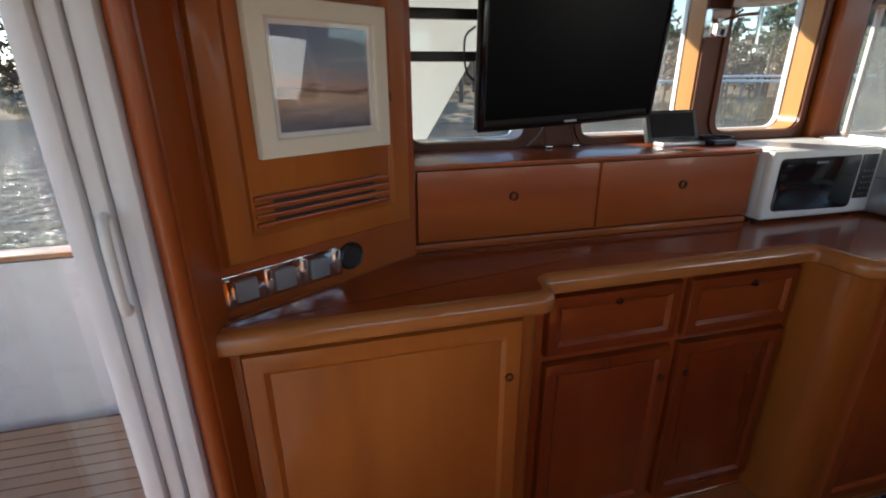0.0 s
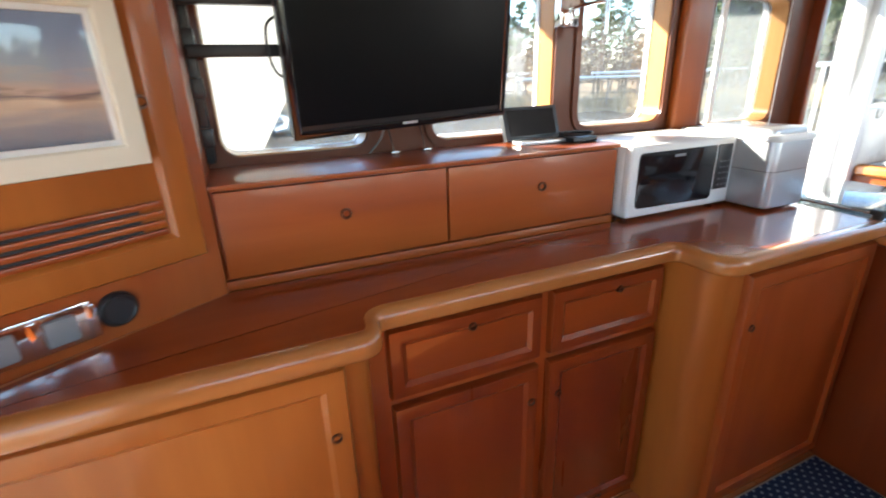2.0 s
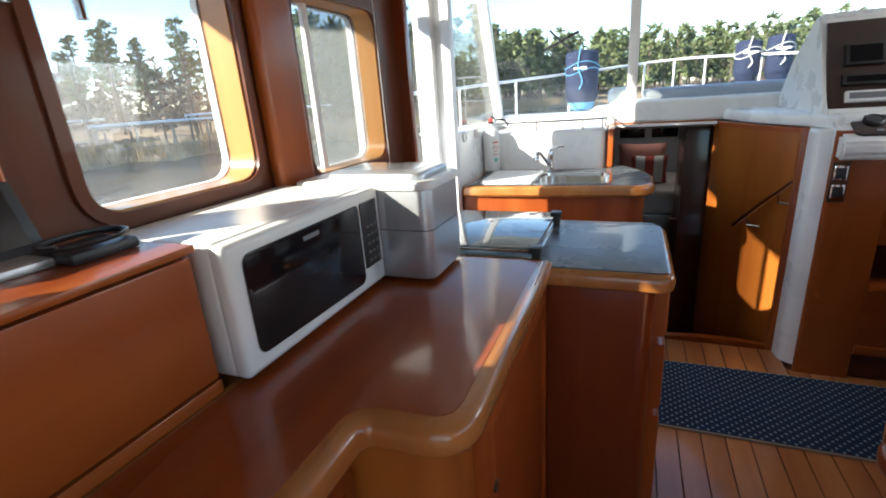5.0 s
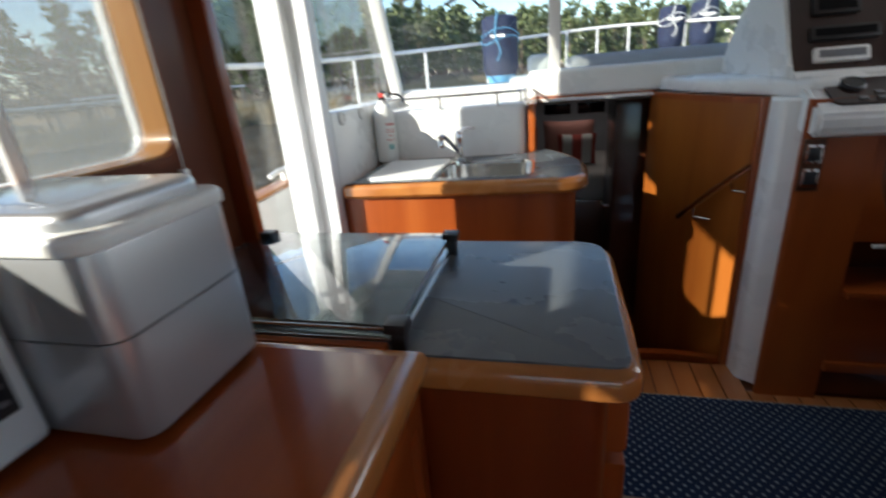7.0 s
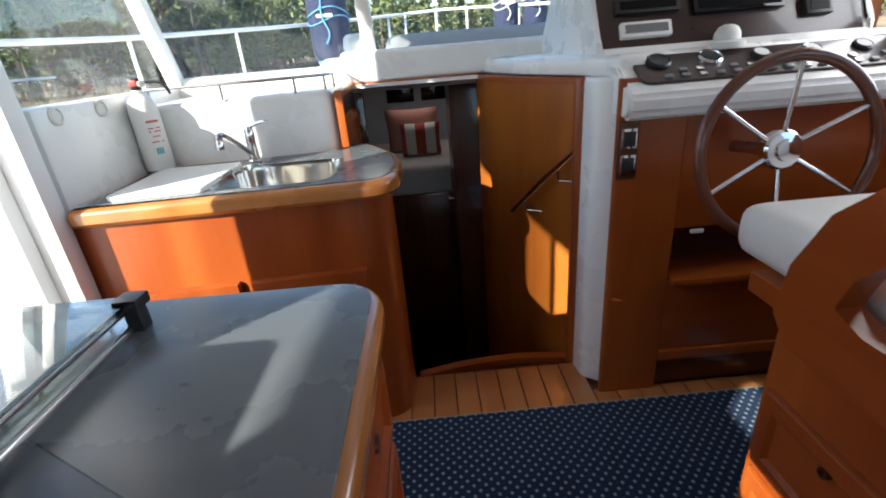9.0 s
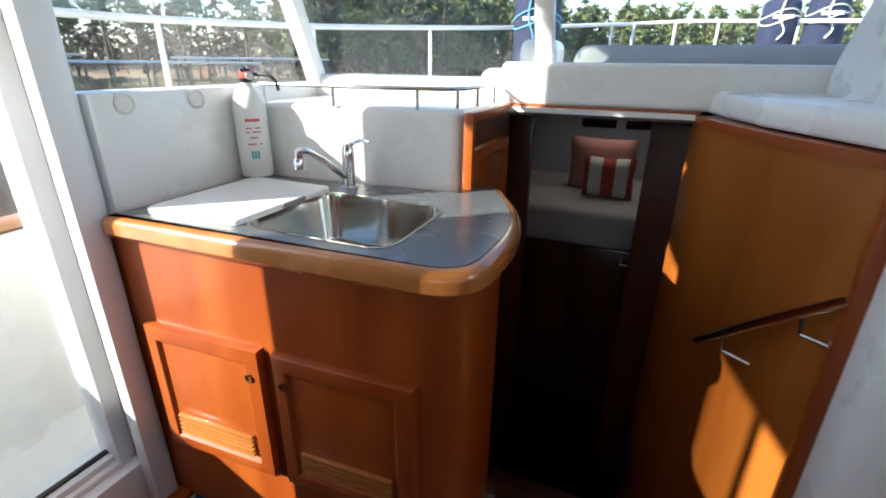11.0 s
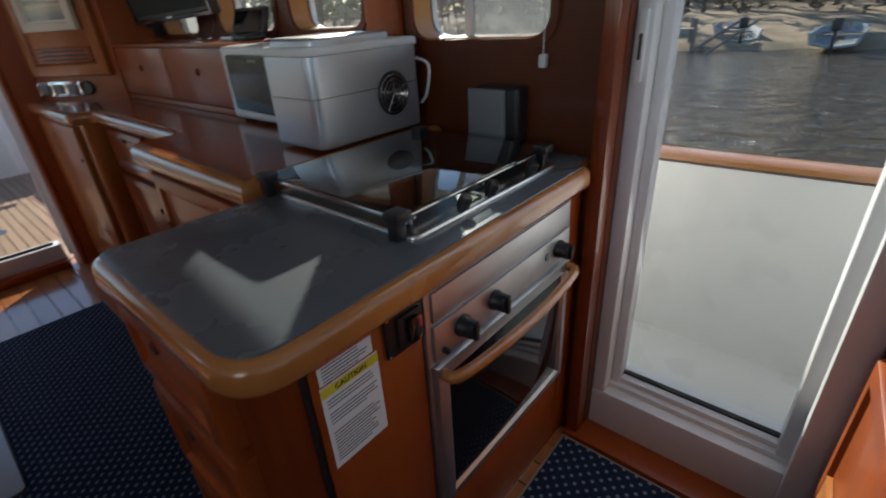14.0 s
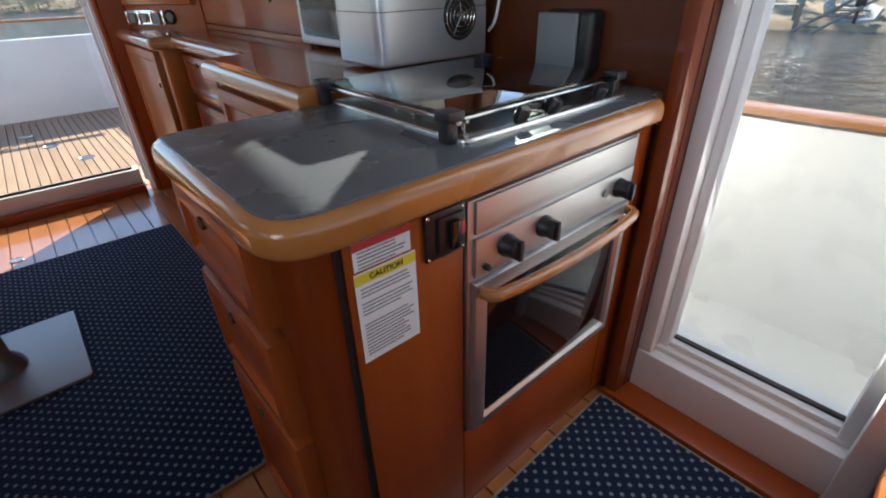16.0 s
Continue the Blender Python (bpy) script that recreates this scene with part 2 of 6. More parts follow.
def water_material():
    m, nt, b = nodes_of("river water")
    v = coords(nt, (1, 1, 1))
    a = noise_tex(nt, v, 2.2, 5, 0.6, 0.6)
    v2 = coords(nt, (1, 1, 1), (0, 0, 35))
    c = noise_tex(nt, v2, 0.35, 2)
    b.inputs["Base Color"].default_value = (0.085, 0.066, 0.043, 1)
    b.inputs["Roughness"].default_value = 0.08
    b.inputs["IOR"].default_value = 1.33
    mul = nt.nodes.new("ShaderNodeMath")
    mul.operation = "MULTIPLY"
    nt.links.new(a, mul.inputs[0])
    nt.links.new(ranged(nt, c, 0.6, 1.2), mul.inputs[1])
    bump(nt, b, mul.outputs[0], 1.0, 0.30)
    return m


WATER = water_material()


def ground_material():
    m, nt, b = nodes_of("sandy bank with leaf litter")
    v = coords(nt)
    a = noise_tex(nt, v, 0.35, 6, 0.6)
    f = noise_tex(nt, v, 6, 5, 0.7)
    c = ramp(nt, a, [(0.35, (0.26, 0.18, 0.11)), (0.5, (0.42, 0.31, 0.20)), (0.68, (0.19, 0.17, 0.09))])
    c = mixc(nt, ranged(nt, f, 0, 0.5), c, (0.10, 0.07, 0.04))
    nt.links.new(c, b.inputs["Base Color"])
    b.inputs["Roughness"].default_value = 0.95
    bump(nt, b, f, 0.6, 0.1)
    return m


GROUND = ground_material()


def foliage(name, dark, lite):
    m, nt, b = nodes_of(name)
    g = nt.nodes.new("ShaderNodeNewGeometry")
    info = nt.nodes.new("ShaderNodeObjectInfo")
    c = mixc(nt, g.outputs["Random Per Island"], dark, lite)
    c = mixc(nt, ranged(nt, info.outputs["Random"], 0.0, 0.5), c, dark)
    nt.links.new(c, b.inputs["Base Color"])
    b.inputs["Roughness"].default_value = 0.7
    b.inputs["Specular IOR Level"].default_value = 0.2
    return m


PINE = foliage("pine needles", (0.070, 0.095, 0.038), (0.21, 0.24, 0.10))
TWIG = foliage("bare twigs", (0.14, 0.11, 0.08), (0.26, 0.21, 0.16))
BARK = plain("bark", (0.15, 0.11, 0.085), 0.9, vary=0.4, bumps=0.5, grain=30)
REED = foliage("dry reeds", (0.28, 0.20, 0.10), (0.48, 0.37, 0.21))


# ---- building helpers ----
def thing(name, loc, label, category, group="", kind=""):
    ob = new(name)
    ob.empty_display_size = 0.05
    ob.location = loc
    return tagged(ob, label, category, group, kind)


def link(name, bm, mat, smooth=True):
    me = bpy.data.meshes.new(name)
    bmesh.ops.recalc_face_normals(bm, faces=bm.faces)
    bm.to_mesh(me)
    bm.free()
    for m in (mat if isinstance(mat, (list, tuple)) else (mat,)):
        me.materials.append(m)
    if smooth:
        me.shade_smooth()
        me.set_sharp_from_angle(angle=radians(38))
    return new(name, me)


def part(name, bm, mat, parent, label=""):
    """One mesh, built where it stands in the world, under a thing or a part."""
    ob = link(name, bm, mat)
    ob.parent = parent
    if parent.type == "EMPTY":
        ob.matrix_parent_inverse = Matrix.Translation(parent.location).inverted()
    if label:
        ob["label"] = label
    return ob


def solo(name, bm, mat, label, category, group="", kind=""):
    return tagged(link(name, bm, mat), label, category, group, kind)


def merge(bm, other, m=None):
    me = bpy.data.meshes.new("tmp")
    other.to_mesh(me)
    other.free()
    if m is not None:
        me.transform(m)
    bm.from_mesh(me)
    bpy.data.meshes.remove(me)
    return bm


def box(x0, x1, y0, y1, z0, z1, bevel=0.003, bm=None, seg=2):
    b = bmesh.new()
    bmesh.ops.create_cube(b, size=1)
    for v in b.verts:
        v.co = Vector(((x0 + x1) / 2 + v.co.x * (x1 - x0), (y0 + y1) / 2 + v.co.y * (y1 - y0), (z0 + z1) / 2 + v.co.z * (z1 - z0)))
    if bevel:
        w = min(bevel, 0.45 * min(abs(x1 - x0), abs(y1 - y0), abs(z1 - z0)))
        bmesh.ops.bevel(b, geom=b.edges, offset=w, segments=seg, profile=0.6, affect="EDGES")
    return b if bm is None else merge(bm, b)


def rounded(pts):
    """A closed outline from (x, y, radius) corners."""
    out, n = [], len(pts)
    for i, (x, y, r) in enumerate(pts):
        p = Vector((x, y))
        if r <= 0:
            out.append(p)
            continue
        a, c = Vector(pts[i - 1][:2]) - p, Vector(pts[(i + 1) % n][:2]) - p
        ang = a.angle(c)
        d = min(r / math.tan(ang / 2), 0.49 * a.length, 0.49 * c.length)
        p0, p1 = p + a.normalized() * d, p + c.normalized() * d
        k = 8
        for j in range(k + 1):
            t = j / k
            out.append(p0 * (1 - t) ** 2 + p * 2 * t * (1 - t) * 1.0 + p1 * t * t)
    return out


def inset_outline(pts, d):
    """The outline moved inwards by d (outline runs either way round)."""
    n = len(pts)
    area = sum(pts[i].x * pts[(i + 1) % n].y - pts[(i + 1) % n].x * pts[i].y for i in range(n))
    s = 1 if area > 0 else -1
    out = []
    for i in range(n):
        a, b, c = pts[i - 1], pts[i], pts[(i + 1) % n]
        e1, e2 = (b - a), (c - b)
        if e1.length < 1e-7 or e2.length < 1e-7:
            out.append(b.copy())
            continue
        n1 = Vector((-e1.y, e1.x)).normalized() * s
        n2 = Vector((-e2.y, e2.x)).normalized() * s
        m = (n1 + n2)
        m = m / max(0.3, m.length_squared / 2)
        out.append(b + m * d)
    return out


def slab(outline, z0, z1, round_top=0.0, bm=None, round_bottom=0.0):
    """A slab over an outline, its top (and bottom) edge rounded off."""
    b = bm or bmesh.new()
    rings = []

    def ring(d, z):
        o = inset_outline(outline, d) if d else outline
        rings.append([b.verts.new((p.x, p.y, z)) for p in o])
    k = 4
    if round_bottom:
        for j in range(k):
            a = math.pi / 2 * j / k
            ring(round_bottom * (1 - math.sin(a)), z0 + round_bottom * (1 - math.cos(a)))
        ring(0, z0 + round_bottom)
    else:
        ring(0, z0)
    if round_top:
        for j in range(k + 1):
            a = math.pi / 2 * j / k
            ring(round_top * (1 - math.cos(a)), z1 - round_top + round_top * math.sin(a))
    else:
        ring(0, z1)
    for r0, r1 in zip(rings, rings[1:]):
        for i in range(len(r0)):
            j = (i + 1) % len(r0)
            b.faces.new((r0[i], r0[j], r1[j], r1[i]))
    b.faces.new(rings[-1])
    b.faces.new(rings[0][::-1])
    return b


def band(outer, inner, z0, z1, bm=None):
    """A flat ring between two outlines of equal count."""
    b = bm or bmesh.new()
    n = len(outer)
    vs = [[b.verts.new((p.x, p.y, z)) for p in o] for o, z in ((outer, z0), (outer, z1), (inner, z1), (inner, z0))]
    for r in range(4):
        for i in range(n):
            j = (i + 1) % n
            b.faces.new((vs[r][i], vs[r][j], vs[(r + 1) % 4][j], vs[(r + 1) % 4][i]))
    return b


def tube(pts, r, seg=10, bm=None, closed=False, taper=None):
    """A round bar along a path."""
    b = bm or bmesh.new()
    pts = [Vector(p) for p in pts]
    n = len(pts)
    rings, up = [], None
    for i, p in enumerate(pts):
        a = pts[i - 1] if i > 0 or closed else p
        c = pts[(i + 1) % n] if i < n - 1 or closed else p
        t = (c - a).normalized()
        if up is None:
            up = t.orthogonal().normalized()
        up = (up - t * up.dot(t))
        up = up.normalized() if up.length > 1e-6 else t.orthogonal().normalized()
        side = t.cross(up)
        rr = r if taper is None else r + (taper - r) * i / (n - 1)
        rings.append([b.verts.new(p + (up * math.cos(2 * math.pi * k / seg) + side * math.sin(2 * math.pi * k / seg)) * rr) for k in range(seg)])
    for i in range(n if closed else n - 1):
        r0, r1 = rings[i], rings[(i + 1) % n]
        for k in range(seg):
            b.faces.new((r0[k], r0[(k + 1) % seg], r1[(k + 1) % seg], r1[k]))
    if not closed:
        b.faces.new(rings[0][::-1])
        b.faces.new(rings[-1])
    return b


def smooth_path(pts, k=6):
    """Catmull-Rom through the points."""
    P = [Vector(p) for p in pts]
    P = [P[0] * 2 - P[1]] + P + [P[-1] * 2 - P[-2]]
    out = []
    for i in range(1, len(P) - 2):
        for j in range(k):
            t = j / k
            a, b, c, d = P[i - 1], P[i], P[i + 1], P[i + 2]
            out.append(0.5 * ((2 * b) + (c - a) * t + (2 * a - 5 * b + 4 * c - d) * t * t + (3 * b - a - 3 * c + d) * t ** 3))
    return out + [P[-2]]


def lathe(profile, origin, axis=(0, 0, 1), seg=24, bm=None):
    """A turned body: (radius, height) pairs about an axis."""
    b = bmesh.new()
    rings = [[b.verts.new((r * math.cos(2 * math.pi * k / seg), r * math.sin(2 * math.pi * k / seg), h)) for k in range(seg)] for r, h in profile]
    for r0, r1 in zip(rings, rings[1:]):
        for k in range(seg):
            b.faces.new((r0[k], r0[(k + 1) % seg], r1[(k + 1) % seg], r1[k]))
    b.faces.new(rings[0][::-1])
    b.faces.new(rings[-1])
    m = Matrix.Translation(origin) @ Vector((0, 0, 1)).rotation_difference(Vector(axis)).to_matrix().to_4x4()
    if bm is None:
        bmesh.ops.transform(b, matrix=m, verts=b.verts)
        return b
    return merge(bm, b, m)


def face_frame(origin, u, n):
    """A matrix whose x runs along u, y out of the face along n, z up."""
    u, n = Vector(u).normalized(), Vector(n).normalized()
    m = Matrix.Identity(4)
    m.col[0][:3], m.col[1][:3], m.col[2][:3], m.col[3][:3] = u, n, u.cross(n) * (1 if u.cross(n).z > 0 else -1), origin
    return m


def moved(bm, m):
    bmesh.ops.transform(bm, matrix=m, verts=bm.verts)
    return bm


def mitred(w, h, border, depth, lip=0.011):
    """A mitred frame w by h in the x-z plane, standing out depth along y, its outer edge eased."""
    b = bmesh.new()
    prof = [(0, 0), (0, depth - lip), (lip * 0.4, depth - lip * 0.3), (lip * 1.4, depth), (border - lip, depth), (border, depth - lip * 0.8), (border, 0)]
    rings = []
    for cx, cz, sx, sz in ((0, 0, 1, 1), (w, 0, -1, 1), (w, h, -1, -1), (0, h, 1, -1)):
        rings.append([b.verts.new((cx + sx * d, y, cz + sz * d)) for d, y in prof])
    for i in range(4):
        r0, r1 = rings[i], rings[(i + 1) % 4]
        for k in range(len(prof) - 1):
            b.faces.new((r0[k], r1[k], r1[k + 1], r0[k + 1]))
    return b


def finger_ring(m, x, z, y, r=0.0105):
    b = lathe([(r * 0.55, -0.006), (r * 0.55, 0.0), (r * 0.7, 0.003), (r, 0.003), (r * 1.05, 0.0), (r * 1.05, -0.006)], (x, y, z), (0, 1, 0), 18)
    return moved(b, m)


def panel_door(parent, name, m, w, h, border=0.05, depth=0.024, knob=None, louvre=None, wood=None, grain_x=False):
    """A framed cabinet door or drawer front with a sunk panel and a finger hole; m is a face_frame at its lower corner."""
    wood = wood or WOOD
    d = part(name, moved(mitred(w, h, border, depth), m), wood, parent)
    part("panel", moved(box(border - 0.002, w - border + 0.002, 0.0, depth - 0.008, border - 0.002, h - border + 0.002, 0.002), m), (WOOD_X if wood is WOOD else REDWOOD_X) if grain_x else wood, d)
    if knob:
        part("finger_hole", finger_ring(m, knob[0], knob[1], depth + 0.001), BRONZE, d, "dark bronze finger-pull ring")
    if louvre:
        z, n, gap = louvre
        for i in range(n):
            s = box(border + 0.006, w - border - 0.006, depth - 0.008, depth + 0.004, z + i * gap, z + i * gap + gap * 0.55, 0.003)
            part("louvre_slat", moved(s, m), NOSE, d)
    return d


BRONZE = plain("dark bronze", (0.10, 0.038, 0.018), 0.35, 0.5, 0.2)


def wall_with_holes(x0, x1, z0, z1, y0, y1, holes, bm=None):
    """A wall in the x-z plane with rounded rectangular openings (xa, xb, za, zb, r), jambs included."""
    b = bm or bmesh.new()
    xs = sorted({x0, x1, *[h[0] for h in holes], *[h[1] for h in holes]})
    for xa, xb in zip(xs, xs[1:]):
        cuts = sorted((h[2], h[3]) for h in holes if h[0] <= xa + 1e-6 and h[1] >= xb - 1e-6)
        z = z0
        for za, zb in cuts + [(z1, z1)]:
            if za - z > 1e-4:
                box(xa, xb, y0, y1, z, za, 0, b)
            z = zb
    bmesh.ops.remove_doubles(b, verts=b.verts, dist=1e-5)
    for xa, xb, za, zb, r in holes:
        if r <= 0:
            continue
        for cx, cz, sx, sz in ((xa, za, 1, 1), (xb, za, -1, 1), (xb, zb, -1, -1), (xa, zb, 1, -1)):
            pts = [(cx, cz)] + [(cx + sx * r * (1 - math.sin(a)), cz + sz * r * (1 - math.cos(a))) for a in [math.pi / 2 * k / 6 for k in range(7)]]
            f0 = [b.verts.new((x, y0 - 0.0006, z)) for x, z in pts]
            f1 = [b.verts.new((x, y1 + 0.0006, z)) for x, z in pts]
            b.faces.new(f0)
            b.faces.new(f1[::-1])
            for i in range(len(pts)):
                j = (i + 1) % len(pts)
                b.faces.new((f0[i], f0[j], f1[j], f1[i]))
    return b


def rim_slab(outline, z0, z1, width, r):
    """An edging that follows an outline, rounded outside, open in the middle."""
    b = bmesh.new()
    prof = [(width, z0), (r * 0.6, z0), (0.0, z0 + r * 0.6), (0.0, z1 - r)]
    prof += [(r * (1 - math.cos(a)), z1 - r + r * math.sin(a)) for a in [math.pi / 2 * k / 4 for k in range(1, 5)]]
    prof += [(width, z1)]
    rings = [[b.verts.new((p.x, p.y, z)) for p in (inset_outline(outline, d) if d else outline)] for d, z in prof]
    for r0, r1 in zip(rings, rings[1:] + rings[:1]):
        for i in range(len(r0)):
            j = (i + 1) % len(r0)
            b.faces.new((r0[i], r0[j], r1[j], r1[i]))
    return b

# ---- structure ----
CEIL = 1.98
WY = 0.235          # inner face of the port side
SY = -2.45          # inner face of the starboard side
AX = -0.58          # aft door line

solo("floor", box(AX - 0.05, 3.12, SY - 0.05, WY + 0.1, -0.12, -0.012, 0), DARKWOOD, "dark bedding under the saloon sole planks", "floor", kind="structure")
solo("ceiling", box(AX - 0.9, 4.0, SY - 0.1, WY + 0.16, CEIL, CEIL + 0.07, 0.004), GELCOAT, "white moulded deckhead", "ceiling", kind="structure")

WINS = [(0.035, 0.41, 1.155, 1.64, 0.05), (0.60, 1.02, 1.155, 1.64, 0.05), (1.12, 1.50, 1.155, 1.64, 0.06), (1.70, 2.125, 1.12, 1.58, 0.06)]
WTHICK = 0.085
# The wall's backlit shade is put into a darker cherry colour.
solo("wall_port", wall_with_holes(-0.12, 2.30, 0.0, CEIL, WY, WY + WTHICK, WINS), SHADEWALL, "varnished cherry saloon side with rounded window openings", "wall", kind="structure")
for i, (xa, xb, za, zb, r) in enumerate(WINS):
    w = thing("window_%d" % (i + 1), ((xa + xb) / 2, WY, za), "saloon side window in a rounded wooden surround", "window", kind="structure")
    o = rounded([(xa, za, r), (xb, za, r), (xb, zb, r), (xa, zb, r)])
    grow = inset_outline(o, -0.022)
    rim = moved(band(grow, o, 0.0, 0.008), Matrix(((1, 0, 0, 0), (0, 0, -1, WY), (0, 1, 0, 0), (0, 0, 0, 1))))
    part("window_trim", rim, SHADEWALL, w)
    # Lining paler than the other wood: its sunlit look is in the colour.
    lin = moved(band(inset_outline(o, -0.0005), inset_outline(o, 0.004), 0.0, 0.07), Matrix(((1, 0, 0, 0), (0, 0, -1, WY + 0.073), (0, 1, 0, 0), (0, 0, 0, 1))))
    part("reveal", lin, REVEAL, w, "varnished lining of the opening, toned as if sunlit")
    shrink = inset_outline(o, 0.004)
    fr = moved(band(o, shrink, 0.0, 0.018), Matrix(((1, 0, 0, 0), (0, 0, -1, WY + 0.10), (0, 1, 0, 0), (0, 0, 0, 1))))
    part("window_frame", fr, ALU, w, "white aluminium outer frame")
    part("pane", box(xa + 0.002, xb - 0.002, WY + 0.076, WY + 0.081, za + 0.002, zb - 0.002, 0), DUSTHAZE, w)
    if i == 3:
        part("insect_screen", box(xa + 0.16, xb - 0.004, WY + 0.066, WY + 0.068, za + 0.004, zb - 0.004, 0), SCREENMESH, w, "fine grey insect screen")
        part("window_bar", box(xa + 0.135, xa + 0.158, WY + 0.060, WY + 0.075, za, zb, 0.003), ALU, w)
solo("pilaster", box(1.535, 1.668, WY - 0.032, WY + 0.002, 1.0, CEIL, 0.022, seg=4), WOOD, "rounded varnished pilaster between two side windows", "trim", kind="structure")
# outer skin of the deckhouse
solo("hull_side_skin", wall_with_holes(-0.56, 2.30, -0.2, CEIL + 0.05, WY + 0.092, WY + 0.115, [(a - 0.01, b + 0.01, c - 0.01, d + 0.01, 0) for a, b, c, d, r in WINS]), GELCOAT, "white moulded outside of the deckhouse", "wall", kind="structure")

# aft bulkhead with its wide glazed door
solo("wall_aft", box(AX - 0.04, AX + 0.04, SY, -1.95, 0, CEIL, 0.004), WOOD, "varnished aft bulkhead beside the door", "wall", kind="structure")
solo("wall_aft_header", box(AX - 0.04, AX + 0.04, -1.95, WY, 1.90, CEIL, 0.003), WOOD, "varnished header over the aft door", "wall", kind="structure")
d1 = thing("door_1", (AX, -1.2, 0), "wide white-framed sliding glass door to the aft deck", "door", kind="structure")
part("door_jamb", box(-0.525, -0.488, -0.405, -0.30, 0.0, 1.92, 0.012), ALU, d1)
part("door_jamb", box(-0.552, -0.527, -0.412, -0.30, 0.0, 1.92, 0.006), ALU, d1)
part("door_stile", box(-0.585, -0.554, -0.425, -0.36, 0.05, 1.90, 0.008), ALU, d1)
part("door_track", box(AX - 0.06, AX + 0.03, -1.95, -0.44, 0.0, 0.13, 0.008), ALU, d1)
part("threshold", box(AX + 0.03, AX + 0.09, -1.95, -0.44, 0.0, 0.045, 0.006), WOOD_Y, d1)
part("door_gasket", box(AX - 0.008, AX + 0.002, -1.95, -0.47, 0.13, 0.142, 0), RUBBER, d1)
hp = smooth_path([(-0.537, -0.405, 1.158), (-0.532, -0.430, 1.153), (-0.530, -0.440, 1.125), (-0.530, -0.440, 1.04), (-0.532, -0.430, 1.012), (-0.537, -0.405, 1.008)])
part("door_handle", tube(hp, 0.008, 10), WHITEPLASTIC, d1, "white bow handle")
part("pane", box(AX - 0.006, AX, -1.95, -0.465, 0.13, 1.9, 0), GLASS, d1)

# starboard side, plain, with its windows
SW = [(-0.4, 0.35, 1.12, 1.72, 0), (0.5, 1.25, 1.12, 1.72, 0), (1.4, 2.2, 1.12, 1.72, 0), (2.45, 3.5, 1.12, 1.72, 0)]
solo("wall_starboard", wall_with_holes(AX, 3.95, -0.1, CEIL, SY - 0.06, SY, SW), WOOD, "varnished starboard side with a row of windows", "wall", kind="structure")

# side door to the deck
d2 = thing("door_2", (2.56, 0.28, 0), "white aluminium side door glazed nearly full height", "door", kind="structure")
part("door_sill", box(2.30, 2.806, 0.264, 0.425, 0.0, 0.150, 0.008), ALU, d2)
part("sill_step", box(2.335, 2.79, 0.300, 0.42, 0.15, 0.166, 0.003), ALU, d2)
part("stile", box(2.30, 2.338, 0.268, 0.362, 0.15, 1.93, 0.006), ALU, d2)
part("stile", box(2.338, 2.364, 0.312, 0.362, 0.16, 1.93, 0.006), ALU, d2)
part("stile", box(2.760, 2.806, 0.300, 0.385, 0.16, 1.93, 0.006), ALU, d2)
part("jamb", box(2.808, 2.875, 0.252, 0.40, 0.0, 1.95, 0.008), ALU, d2)
part("bottom_rail", box(2.364, 2.760, 0.318, 0.362, 0.166, 0.184, 0.004), ALU, d2)
part("top_rail", box(2.364, 2.760, 0.318, 0.362, 1.85, 1.93, 0.004), ALU, d2)
part("gasket", box(2.364, 2.760, 0.340, 0.356, 0.184, 0.190, 0), RUBBER, d2)
part("pane", box(2.362, 2.763, 0.346, 0.351, 0.182, 1.86, 0), GLASS, d2)
part("jamb", box(2.786, 2.846, 0.220, 0.262, 0.0, 1.95, 0.006), ALU, d2)
lk = part("latch", box(2.312, 2.328, 0.254, 0.269, 1.03, 1.17, 0.004), ALU, d2)
part("latch_slot", box(2.316, 2.323, 0.2525, 0.2545, 1.075, 1.125, 0.001), BLACK, lk)
solo("door_post", box(2.262, 2.298, 0.19, 0.37, 0.0, CEIL, 0.008), RED_AND_SHADED, "varnished wooden post beside the side door", "trim", kind="structure")
solo("threshold", box(2.26, 2.87, 0.176, 0.264, 0.0, 0.020, 0.004), WOOD_X, "varnished wooden threshold of the side door", "trim", kind="structure")
solo("wall_port_header", box(2.30, 2.88, WY - 0.02, 0.41, 1.95, CEIL, 0), GELCOAT, "white head of the side door", "wall", kind="structure")

# white side coaming and forward window by the sink
solo("coaming_port", box(2.88, 3.72, WY, WY + 0.10, -0.1, 1.13, 0.012), GELCOAT, "white moulded coaming beside the sink", "wall", kind="structure")
for i, x in enumerate((2.96, 3.155)):
    solo("snap_fastener", lathe([(0.026, 0), (0.026, 0.004), (0.020, 0.008), (0.017, 0.004), (0.002, 0.004)], (x, WY, 1.103), (0, -1, 0), 20), VINYL, "round white fastener pad on the coaming", "fastener", "coaming pads")


def windscreen_post(name, a, b, w=0.05):
    a, b = Vector(a), Vector(b)
    bm = box(-w / 2, w / 2, -w / 2, w / 2, 0, 1, 0.008)
    d = b - a
    for v in bm.verts:
        v.co = a + d * v.co.z + Vector((v.co.x, v.co.y, 0))
    return solo(name, bm, WHITEPAINT, "white raked windscreen post", "window post", "windscreen posts", "structure")


RAKE = -0.42
for x, y, z in ((3.69, 0.24, 1.12), (3.84, -0.55, 1.19), (3.84, -1.70, 1.19), (3.69, -2.44, 1.12)):
    windscreen_post("window_post", (x, y, z), (x + RAKE * (CEIL - z), y, CEIL), 0.055)


